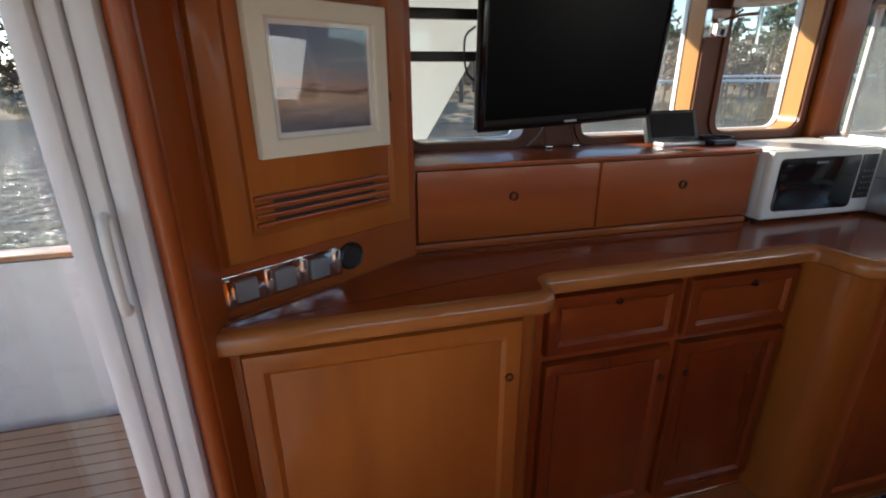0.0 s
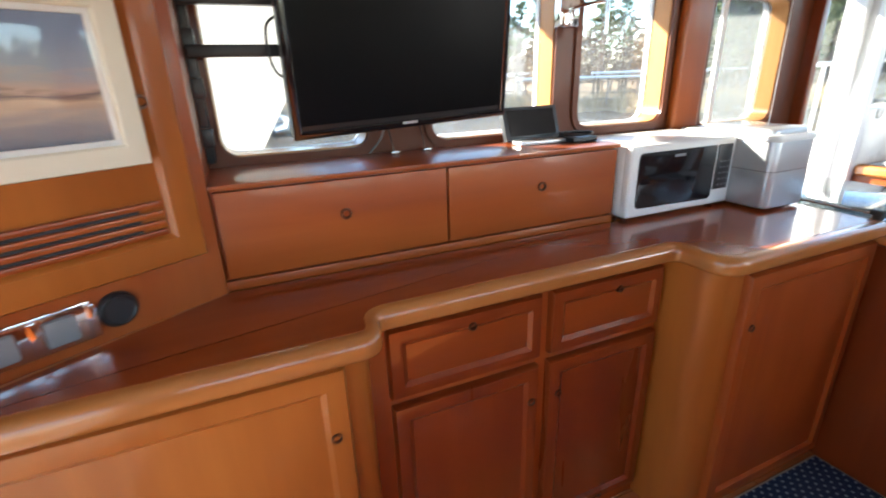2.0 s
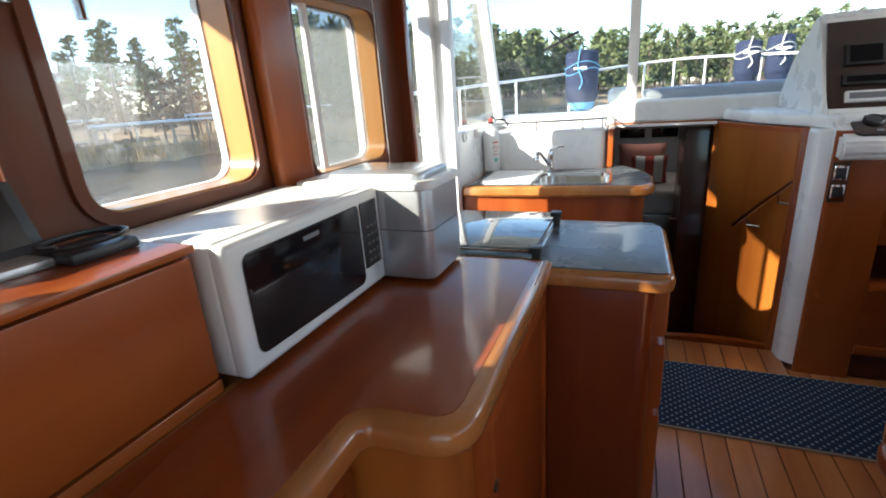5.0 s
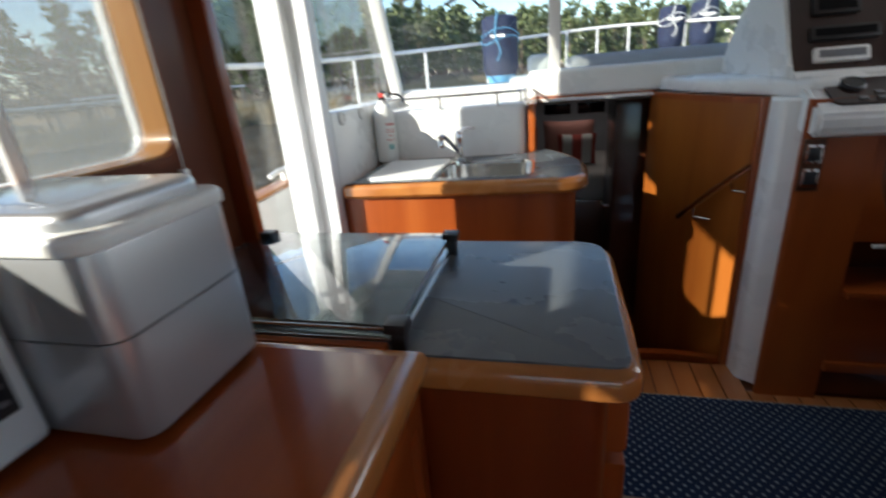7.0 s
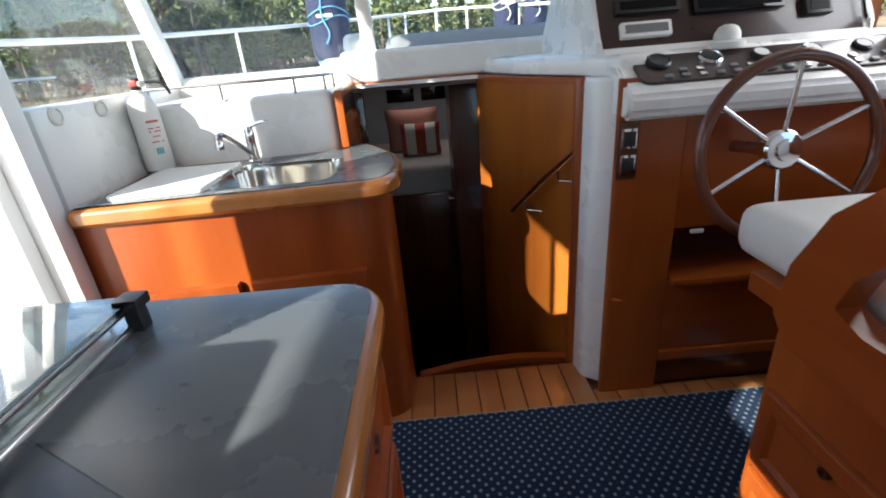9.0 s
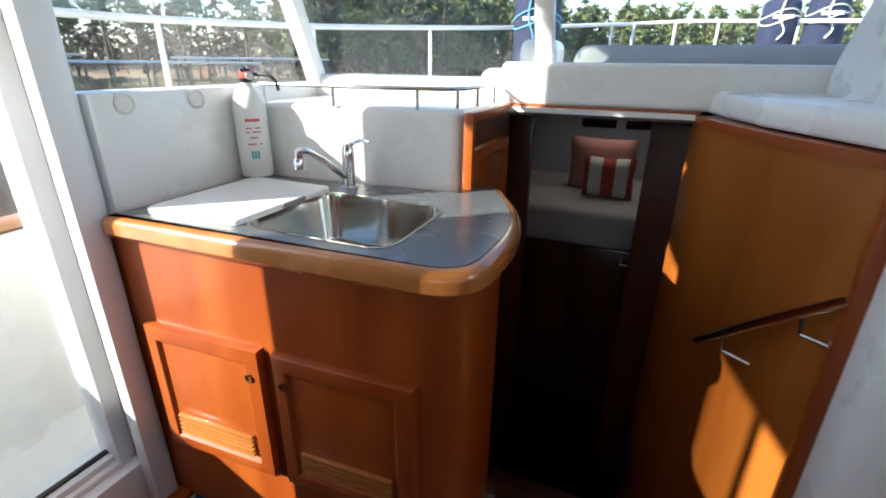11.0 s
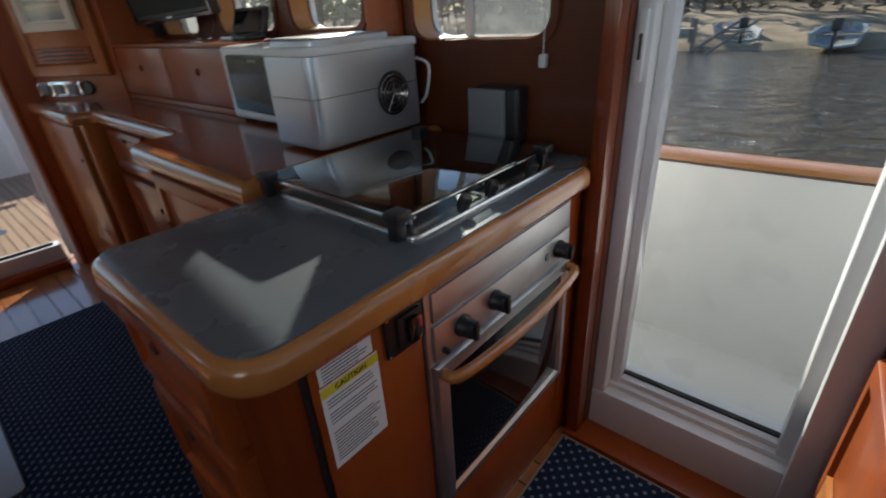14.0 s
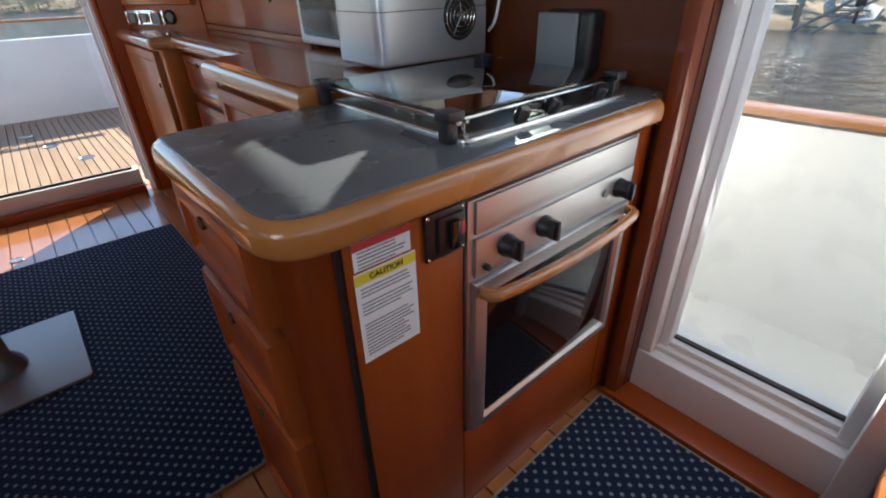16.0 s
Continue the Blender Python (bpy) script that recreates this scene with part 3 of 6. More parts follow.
def raked_pane(name, a, b, z0):
    bm = bmesh.new()
    q = []
    for off in (0.0, 0.006):
        for (x, y, z) in (a, b):
            q.append(bm.verts.new((x + off, y, z)))
        for (x, y, z) in (b, a):
            q.append(bm.verts.new((x + off + RAKE * (CEIL - z), y, CEIL)))
    for f in ((0, 1, 2, 3), (7, 6, 5, 4), (0, 4, 5, 1), (1, 5, 6, 2), (2, 6, 7, 3), (3, 7, 4, 0)):
        bm.faces.new([q[i] for i in f])
    return solo(name, bm, DUSTHAZE, "raked windscreen pane", "window", kind="structure")


raked_pane("window_5", (3.69, 0.235, 1.12), (3.84, -0.53, 1.19), 1.1)
raked_pane("window_6", (3.84, -0.57, 1.19), (3.84, -1.68, 1.19), 1.1)
raked_pane("window_7", (3.84, -1.72, 1.19), (3.69, -2.43, 1.12), 1.1)
solo("window_8", box(2.88, 3.60, 0.262, 0.267, 1.13, 1.95, 0), DUSTHAZE, "side pane forward of the door", "window", kind="structure")

# shelf behind the sink, beam over the companionway, dash to starboard
shelf = rounded([(3.335, WY, 0), (3.396, -0.435, 0.05), (3.79, -0.435, 0), (3.79, -0.30, 0), (3.72, WY, 0)])
solo("sink_coaming", slab(shelf, 0.0, 1.085, 0.02), GELCOAT, "white moulded upstand and shelf behind the sink", "wall", kind="structure")
ledge = rounded([(3.66, WY + 0.02, 0), (3.77, -0.42, 0), (3.77, -0.60, 0), (3.95, -0.60, 0), (3.95, 0.26, 0)])
solo("windscreen_ledge", slab(ledge, 1.06, 1.155, 0.02), GELCOAT, "white ledge under the windscreen", "wall", kind="structure")
solo("companionway_beam", box(3.76, 3.98, -1.75, -0.425, 1.075, 1.205, 0.025, seg=4), GELCOAT, "white moulded beam over the companionway", "wall", kind="structure")
solo("companionway_trim", box(3.752, 3.80, -1.02, -0.44, 1.055, 1.078, 0.005), WOOD_Y, "varnished trim along the head of the companionway", "trim", kind="structure")
# Dark wood here carries the shade inside the companionway.
solo("companionway_port_panel", box(3.40, 3.80, -0.452, -0.436, -0.75, 1.07, 0.002), DARKWOOD, "varnished companionway lining, coloured dark for its shade", "wall", kind="structure")
pp = thing("locker_door", (3.6, -0.455, 0.88), "framed wooden locker door beside the companionway", "door")
mp = face_frame((3.41, -0.452, 0.60), (1, 0, 0), (0, -1, 0))
panel_door(pp, "door", mp, 0.36, 0.38, 0.045, 0.016)
part("door_trim", box(3.395, 3.77, -0.472, -0.452, 1.055, 1.08, 0.005), WOOD_X, pp)
part("door_trim", box(3.388, 3.41, -0.472, -0.445, 0.875, 1.08, 0.005), WOOD, pp)

# curved starboard side of the companionway
SBD = [(3.79, -1.005), (3.66, -1.03), (3.48, -1.09), (3.30, -1.17), (3.135, -1.275)]


def strip_wall(path, z0, z1, thick, bm=None):
    b = bm or bmesh.new()
    P = [Vector(p) for p in path]
    P = [Vector((q.x, q.y)) for q in smooth_path([(p.x, p.y, 0) for p in P], 5)]
    cols = []
    for i, p in enumerate(P):
        t = (P[min(i + 1, len(P) - 1)] - P[max(i - 1, 0)]).normalized()
        n = Vector((-t.y, t.x))
        q = p - n * thick * -1
        cols.append([b.verts.new((p.x, p.y, z0)), b.verts.new((p.x, p.y, z1)), b.verts.new((q.x, q.y, z1)), b.verts.new((q.x, q.y, z0))])
    for c0, c1 in zip(cols, cols[1:]):
        for k in range(4):
            b.faces.new((c0[k], c1[k], c1[(k + 1) % 4], c0[(k + 1) % 4]))
    b.faces.new(cols[0])
    b.faces.new(cols[-1][::-1])
    return b


solo("companionway_starboard_panel", strip_wall(SBD, -0.75, 1.05, 0.02), HONEY, "curved cherry panel lining the companionway", "wall", kind="structure")
solo("companionway_panel_trim", strip_wall([(x, y + 0.012) for x, y in SBD], 1.05, 1.072, 0.05), WOOD_X, "varnished trim on the curved panel", "trim", kind="structure")
edge = solo("panel_edge_trim", box(3.108, 3.135, -1.29, -1.240, 0.0, 1.072, 0.006), WOOD, "varnished edge trim of the curved panel", "trim", kind="structure")

# white pillar and dash
pil = rounded([(3.14, -1.262, 0.02), (3.03, -1.27, 0.05), (2.985, -1.335, 0.04), (2.995, -1.45, 0), (3.2, -1.45, 0)])
solo("pillar", slab(pil, 0.0, 1.075, 0.015), GELCOAT, "white rounded pillar beside the companionway", "pillar", kind="structure")
dash_top = rounded([(3.80, -1.03, 0.0), (3.47, -1.118, 0.1), (3.13, -1.278, 0.03), (2.985, -1.33, 0.04), (2.985, -1.40, 0.02), (3.04, -1.42, 0), (3.04, -2.44, 0), (3.9, -2.44, 0)])
solo("dashboard", slab(dash_top, 1.075, 1.135, 0.022, round_bottom=0.01), GELCOAT, "white moulded dashboard top", "dashboard", kind="structure")

# forward cabin seen down the companionway; dark wood and grey stand for its shade
solo("cabin_floor", box(3.12, 5.80, -2.2, 0.2, -0.86, -0.80, 0), DARKWOOD, "forward cabin sole, coloured dark for its shade", "floor", kind="structure")
solo("cabin_deckhead", box(3.99, 5.80, -2.24, 0.18, 1.022, 1.045, 0), CANVAS, "white forward cabin deckhead, greyed for its shade", "ceiling", kind="structure")
# Unseen hatch frame, added around the fill lamp under the closed deckhead.
dh = thing("deck_hatch", (5.15, -0.75, 1.0), "unseen aluminium hatch frame added round the berth lamp", "hatch")
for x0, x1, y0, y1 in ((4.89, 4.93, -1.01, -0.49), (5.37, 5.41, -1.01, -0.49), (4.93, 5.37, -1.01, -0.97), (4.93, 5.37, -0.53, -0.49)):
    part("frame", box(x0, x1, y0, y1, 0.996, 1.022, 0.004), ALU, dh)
part("pane", box(4.93, 5.37, -0.97, -0.53, 1.010, 1.018, 0), DUSTHAZE, dh)
solo("cabin_wall_port", box(3.80, 5.80, 0.18, 0.24, -0.85, 1.045, 0), DARKWOOD, "cabin side, coloured dark for its shade", "wall", kind="structure")
# Unseen panel, added to keep outside light from leaking in under the sink.
solo("cabin_wall_under_sink", box(3.10, 3.80, 0.18, 0.24, -0.86, -0.005, 0), DARKWOOD, "unseen panel added under the sink unit against stray light", "wall", kind="structure")
solo("cabin_wall_starboard", box(3.14, 5.80, -2.3, -2.24, -0.85, 1.045, 0), DARKWOOD, "cabin side, coloured dark for its shade", "wall", kind="structure")
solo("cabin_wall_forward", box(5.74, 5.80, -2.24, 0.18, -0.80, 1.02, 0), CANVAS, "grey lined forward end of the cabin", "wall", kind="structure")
solo("cabin_bulkhead", box(4.22, 4.26, -2.24, -0.90, -0.80, 1.02, 0.002), DARKWOOD, "wooden cabin bulkhead, coloured dark for its shade", "wall", kind="structure")
solo("cabin_bulkhead_port", box(4.22, 4.26, -0.44, 0.18, -0.80, 1.02, 0.002), DARKWOOD, "wooden cabin bulkhead, coloured dark for its shade", "wall", kind="structure")
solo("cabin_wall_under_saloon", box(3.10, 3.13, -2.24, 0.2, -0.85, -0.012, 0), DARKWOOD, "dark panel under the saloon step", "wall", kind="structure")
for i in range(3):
    solo("companionway_step", box(3.13 + 0.24 * i, 3.38 + 0.24 * i, -1.27 + 0.08 * i, -0.46, -0.22 - 0.2 * i, -0.19 - 0.2 * i, 0.006), DARKWOOD, "wooden companionway tread, coloured dark for the shade below", "step", "companionway steps", "structure")
solo("step_nosing", strip_wall([(3.105, -0.66), (3.15, -0.85), (3.165, -1.08), (3.135, -1.29)], -0.03, 0.004, 0.035), WOOD_Y, "curved varnished nosing at the head of the steps", "trim", kind="structure")

# ---- saloon cabinets ----
TOPZ = 0.897
S0 = Vector((0.0, -0.01, 0))
SU = Vector((-0.484, -0.275, 0)).normalized()       # along the slanted aft locker
SN = Vector((SU.y, -SU.x, 0)) if Vector((SU.y, -SU.x, 0)).y < 0 else Vector((-SU.y, SU.x, 0))


def at_s(s, off=0.0):
    p = S0 + SU * s + SN * off
    return (p.x, p.y)


top = rounded([(*at_s(0.575), 0), (-0.452, -0.335, 0.02), (0.258, -0.335, 0.055), (0.272, -0.248, 0.025), (1.092, -0.248, 0.02), (1.097, -0.396, 0.085), (1.782, -0.396, 0.0), (1.782, WY, 0), (1.10, WY, 0), (1.10, 0.02, 0), (0.0, 0.02, 0)])
ct = thing("counter_top", (0.65, -0.2, TOPZ - 0.045), "long glossy cherry counter top with a blond rounded nosing", "counter top")
part("top_board", slab(inset_outline(top, 0.03), TOPZ - 0.04, TOPZ, 0.0), TOPWOOD, ct)
part("nosing", slab(top, TOPZ - 0.05, TOPZ - 0.001, 0.022, round_bottom=0.012), NOSE, ct, "blond rounded hardwood nosing")

ca = thing("corner_cabinet", (-0.1, -0.3, 0), "cherry base cabinet with one large framed door", "cabinet")
body = rounded([(-0.452, -0.292, 0), (0.245, -0.292, 0.06), (0.245, 0.0, 0), (-0.0, 0.0, 0), (-0.452, -0.28, 0)])
part("body", slab(body, 0.0, TOPZ - 0.05), HONEY, ca)
panel_door(ca, "door", face_frame((-0.415, -0.292, 0.06), (1, 0, 0), (0, -1, 0)), 0.60, 0.775, 0.052, 0.026, knob=(0.568, 0.628), wood=HONEY)

cb = thing("drawer_cabinet", (0.68, -0.2, 0), "cherry base cabinet with two drawers over two framed doors", "cabinet")
part("body", box(0.247, 1.10, -0.202, 0.2, 0.0, TOPZ - 0.05, 0.002), WOOD, cb)
for x0, w, kx in ((0.292, 0.395, 0.2), (0.716, 0.37, 0.21)):
    panel_door(cb, "drawer", face_frame((x0, -0.202, 0.655), (1, 0, 0), (0, -1, 0)), w, 0.175, 0.042, 0.026, knob=(kx, 0.142), wood=RED_AND_SHADED, grain_x=True)
for x0, w, kx in ((0.295, 0.39, 0.366), (0.716, 0.37, 0.03)):
    panel_door(cb, "door", face_frame((x0, -0.202, 0.06), (1, 0, 0), (0, -1, 0)), w, 0.57, 0.045, 0.026, knob=(kx, 0.47), wood=RED_AND_SHADED)

cc = thing("bow_front_cabinet", (1.45, -0.3, 0), "cherry base cabinet with a rounded corner and a tall door", "cabinet")
body = rounded([(1.102, -0.2, 0), (1.112, -0.358, 0.075), (1.80, -0.358, 0), (1.80, WY, 0), (1.102, WY, 0)])
part("body", slab(body, 0.0, TOPZ - 0.05), HONEY, cc)
panel_door(cc, "door", face_frame((1.215, -0.358, 0.05), (1, 0, 0), (0, -1, 0)), 0.565, 0.78, 0.05, 0.026, knob=(0.032, 0.625))

# flap lockers under the windows
lk = thing("window_locker", (0.55, 0.1, TOPZ), "long cherry locker with two flap fronts below the windows", "locker")
part("body", box(0.0, 1.092, 0.012, WY, TOPZ, 1.122, 0.003), WOOD_X, lk)
for x0, x1, kx in ((0.008, 0.536, 0.278), (0.542, 1.085, 0.824)):
    d = part("flap", box(x0, x1, -0.006, 0.012, TOPZ + 0.028, 1.118, 0.003), WOOD_X, lk)
    part("finger_hole", finger_ring(face_frame((0, 0, 0), (1, 0, 0), (0, -1, 0)), kx, 1.038, 0.0075, 0.013), BRONZE, d, "dark bronze finger-pull ring")
part("plinth", box(0.0, 1.09, -0.004, 0.012, TOPZ, TOPZ + 0.022, 0.003), WOOD_X, lk)
part("lid", box(0.0, 1.095, -0.008, WY, 1.122, 1.134, 0.004), WOOD_X, lk)

# slanted hanging locker aft
hl = thing("hanging_locker", (-0.25, -0.1, TOPZ), "cherry corner locker with a framed door and vent slats", "locker")
cor = [at_s(0.0), at_s(0.535), (-0.54, WY), (0.0, WY)]
face = slab([Vector(c) for c in cor], 0.0, CEIL - 0.01)
part("body", face, WOOD, hl)


def slant_frame(s, z, off=0.0):
    x, y = at_s(s, off)
    return face_frame((x, y, z), -SU, SN)


hd = panel_door(hl, "door", slant_frame(0.487, 1.005), 0.455, 0.93, 0.062, 0.026, wood=HONEY)
part("finger_hole", finger_ring(slant_frame(0.487, 1.005), 0.395, 0.30, 0.023, 0.012), BRONZE, hd)
for i in range(4):
    part("vent_slat", moved(box(0.066, 0.389, 0.012, 0.027, 0.062 + 0.018 * i, 0.0735 + 0.018 * i, 0.004), slant_frame(0.487, 1.005)), WOOD_X, hd)
    if i < 3:
        part("vent_slot", moved(box(0.105, 0.35, 0.012, 0.0195, 0.0735 + 0.018 * i, 0.080 + 0.018 * i, 0), slant_frame(0.487, 1.005)), BLACK, hd)
solo("corner_trim", slab([Vector(p) for p in (at_s(0.50, 0.010), (-0.452, -0.365), (-0.488, -0.375), (-0.488, -0.30), at_s(0.50, -0.02))], 0.0, CEIL - 0.02, 0), WOOD, "varnished corner trim beside the aft door", "trim", kind="structure")
solo("corner_bead", tube([(-0.470, -0.378, 0.0), (-0.470, -0.378, CEIL - 0.02)], 0.017, 16), WOOD, "rounded varnished bead beside the aft door", "trim", kind="structure")

# ---- galley unit with hob and oven ----
GZ = 0.866
gout = rounded([(1.785, WY, 0), (1.785, -0.684, 0.045), (2.283, -0.684, 0.085), (2.283, 0.160, 0.015), (2.259, 0.170, 0), (2.258, WY, 0)])
gt = thing("galley_counter", (2.0, -0.2, GZ - 0.055), "slate laminate galley top edged in blond varnished wood", "counter top")
part("nosing", slab(gout, GZ - 0.050, GZ - 0.002, 0.02, round_bottom=0.012), NOSE, gt, "blond rounded hardwood nosing")
part("laminate", slab(inset_outline(gout, 0.017), GZ - 0.02, GZ + 0.001, 0.0008), LAMINATE, gt)
part("fiddle", box(1.786, 1.802, -0.335, 0.12, GZ - 0.002, GZ + 0.020, 0.005), WOOD_Y, gt)

gu = thing("galley_cabinet", (2.0, -0.2, 0), "cherry galley cabinet with rounded corners, drawers and a built-in oven", "cabinet")
gb = rounded([(1.812, WY, 0), (1.812, -0.645, 0.05), (2.238, -0.645, 0.07), (2.238, WY, 0)])
# Body in the darker red: the shade on its aft end is in the colour.
part("body", slab(gb, 0.0, GZ - 0.058), RED_AND_SHADED, gu)
for z0, h in ((0.665, 0.15), (0.44, 0.20), (0.06, 0.355)):
    panel_door(gu, "drawer", face_frame((2.165, -0.645, z0), (-1, 0, 0), (0, -1, 0)), 0.30, h, 0.04, 0.035, knob=(0.15, h - 0.03), grain_x=True)
# Lit forward face: the same cherry in its lighter tone.
part("front_panel", box(2.236, 2.2445, -0.580, -0.372, 0.03, GZ - 0.062, 0.002), WOOD, gu)
# The joint is not cut; a black strip stands for its shade.
part("shadow_gap", box(2.2365, 2.2405, -0.591, -0.5815, 0.03, GZ - 0.062, 0), BLACK, gu, "black strip standing for the shade in an open joint")
part("kick_panel", box(2.236, 2.2445, -0.369, 0.136, 0.03, 0.272, 0.002), WOOD, gu)
part("side_strip", box(2.236, 2.2445, 0.140, 0.20, 0.03, GZ - 0.062, 0.002), WOOD, gu)

ov = thing("oven", (2.25, -0.117, 0.277), "built-in stainless steel oven with a black glass door", "oven")
OY0, OY1 = -0.368, 0.135
part("case", box(2.238, 2.2505, OY0, OY1, 0.277, 0.795, 0.003), GREYSTEEL, ov)
part("blank_panel", box(2.250, 2.256, OY0 + 0.014, OY1 - 0.012, 0.735, 0.792, 0.002), GREYSTEEL, ov)
cp = part("control_panel", box(2.250, 2.258, OY0 + 0.012, OY1 - 0.012, 0.655, 0.728, 0.002), GREYSTEEL, ov)
for y in (-0.284, -0.184, 0.070):
    k = lathe([(0.021, 0), (0.021, 0.006), (0.019, 0.009), (0.017, 0.026), (0.014, 0.029)], (2.258, y, 0.693), (1, 0, 0), 20)
    box(2.27, 2.294, y - 0.005, y + 0.005, 0.674, 0.712, 0.003, k)
    part("knob", k, BLACK, ov, "black oven knob")
part("igniter", lathe([(0.006, 0), (0.006, 0.01), (0.004, 0.012)], (2.258, -0.335, 0.672), (1, 0, 0), 12), BLACK, ov)
part("thermostat_hole", lathe([(0.009, 0), (0.009, 0.004)], (2.258, 0.018, 0.695), (1, 0, 0), 14), GREY, ov)
dr = part("door", mitred(OY1 - OY0 - 0.012, 0.365, 0.038, 0.014), GREYSTEEL, ov)
dr.data.transform(face_frame((2.2505, OY0 + 0.006, 0.282), (0, 1, 0), (1, 0, 0)))
part("glass", box(2.2505, 2.259, OY0 + 0.042, OY1 - 0.042, 0.318, 0.612, 0.001), GLOSSBLACK, dr, "black oven glass")
hb = smooth_path([(2.262, OY0 + 0.02, 0.627), (2.292, OY0 + 0.05, 0.627), (2.306, -0.117, 0.629), (2.292, OY1 - 0.05, 0.630), (2.262, OY1 - 0.02, 0.630)], 8)
part("handle", tube(hb, 0.0115, 12), NOSE, dr, "bowed oven handle with a wood-coloured grip")

lb = thing("warning_label", (2.2455, -0.53, 0.61), "white printed warning label with a yellow caution band", "label")
FX = 2.2447
part("sheet", box(FX, FX + 0.0012, -0.570, -0.468, 0.599, 0.752, 0), PAPER, lb)
part("sheet", box(FX, FX + 0.0012, -0.568, -0.475, 0.756, 0.798, 0), PAPER, lb)
part("red_band", box(FX + 0.001, FX + 0.0018, -0.568, -0.475, 0.786, 0.798, 0), RED, lb)
part("yellow_band", box(FX + 0.001, FX + 0.0018, -0.570, -0.468, 0.734, 0.750, 0), YELLOW, lb)
rl = random.Random(5)
for i in range(20):
    z = 0.727 - i * 0.0060
    if i in (3, 8, 9):
        continue
    part("text_line", box(FX + 0.001, FX + 0.0017, -0.563, -0.563 + 0.088 * rl.uniform(0.72, 1.0), z - 0.0019, z, 0), INK, lb)
for i in range(5):
    z = 0.783 - i * 0.0056
    part("text_line", box(FX + 0.001, FX + 0.0017, -0.562, -0.562 + 0.080 * rl.uniform(0.7, 1.0), z - 0.0018, z, 0), INK, lb)


def lettering(parent, word, origin, u, n, size, mat):
    cu = bpy.data.curves.new("lettering", "FONT")
    cu.body, cu.size, cu.align_x, cu.align_y, cu.extrude = word, size, "CENTER", "CENTER", 0.0004
    tmp = bpy.data.objects.new("tmp", cu)
    me = bpy.data.meshes.new_from_object(tmp)
    bpy.data.objects.remove(tmp)
    u, n = Vector(u).normalized(), Vector(n).normalized()
    m = Matrix.Identity(4)
    m.col[0][:3], m.col[1][:3], m.col[2][:3], m.col[3][:3] = u, n.cross(u), n, origin
    me.transform(m)
    me.materials.append(mat)
    ob = new("lettering", me)
    ob.parent = parent
    if parent.type == "EMPTY":
        ob.matrix_parent_inverse = Matrix.Translation(parent.location).inverted()
    return ob


lettering(lb, "CAUTION", (FX + 0.0022, -0.519, 0.742), (0, 1, 0), (1, 0, 0), 0.0125, BLACK)

bk = thing("breaker_switch", (2.245, -0.41, 0.72), "black rocker switch plate with a red light beside the oven", "switch")
part("plate", box(2.2445, 2.252, -0.452, -0.374, 0.722, 0.800, 0.004), BLACK, bk)
part("rocker_frame", box(2.251, 2.258, -0.432, -0.382, 0.732, 0.790, 0.004), BLACK, bk)
part("rocker", box(2.257, 2.268, -0.416, -0.396, 0.738, 0.784, 0.004), GLOSSBLACK, bk)
part("indicator", box(2.257, 2.263, -0.394, -0.384, 0.755, 0.776, 0.002), RED, bk, "red indicator")
for y, z in ((-0.447, 0.727), (-0.379, 0.727), (-0.447, 0.795), (-0.379, 0.795)):
    part("screw", lathe([(0.003, 0), (0.002, 0.0015)], (2.252, y, z), (1, 0, 0), 8), STEEL, bk)

hob = thing("hob", (2.02, -0.12, GZ), "stainless gas hob under a flat hinged glass lid", "hob")
ho = rounded([(1.822, -0.345, 0.02), (2.222, -0.345, 0.02), (2.222, 0.115, 0.02), (1.822, 0.115, 0.02)])
part("tray", slab(ho, GZ + 0.001, GZ + 0.012, 0.006), STEEL, hob)
for x, y, r in ((1.93, -0.22, 0.045), (1.93, 0.0, 0.035), (2.11, -0.11, 0.055), (2.11, 0.05, 0.03)):
    bn = part("burner", lathe([(r, 0), (r, 0.006), (r * 0.75, 0.008), (r * 0.75, 0.013), (r * 0.7, 0.015)], (x, y, GZ + 0.012), (0, 0, 1), 24), BLACK, hob, "black burner cap")
for x in (1.86, 2.00, 2.05, 2.18):
    part("pan_support", tube([(x, -0.31, GZ + 0.013), (x, -0.31, GZ + 0.03), (x, 0.08, GZ + 0.03), (x, 0.08, GZ + 0.013)], 0.003, 8), STEEL, hob)
for y in (-0.31, -0.12, 0.08):
    part("pan_support", tube([(1.85, y, GZ + 0.027), (2.19, y, GZ + 0.027)], 0.003, 8), STEEL, hob)
LZ = GZ + 0.040
part("rim_rail", tube([(1.815, -0.338, LZ - 0.006), (2.20, -0.338, LZ - 0.006)], 0.006, 10), CHROME, hob)
part("rim_rail", tube([(1.813, -0.33, LZ - 0.004), (1.813, 0.11, LZ - 0.004)], 0.006, 10), CHROME, hob)
part("lid", box(1.806, 2.196, -0.345, 0.108, LZ, LZ + 0.006, 0.002), LIDGLASS, hob, "flat tinted glass lid")
for x, y in ((1.806, -0.352), (2.182, -0.350), (1.812, 0.10), (2.186, 0.098)):
    bb = box(x - 0.012, x + 0.022, y - 0.012, y + 0.022, LZ - 0.006, LZ + 0.011, 0.004)
    box(x - 0.008, x + 0.014, y - 0.008, y + 0.014, GZ + 0.001, LZ - 0.004, 0.003, bb)
    part("lid_bracket", bb, BLACK, hob, "black lid corner bracket")
for x, y in ((2.206, -0.20), (2.206, -0.115), (2.206, 0.03)):
    part("tap", lathe([(0.012, 0), (0.012, 0.02), (0.009, 0.024)], (x - 0.004, y, GZ + 0.012), (0.5, 0, 1), 14), BLACK, hob, "black gas tap")

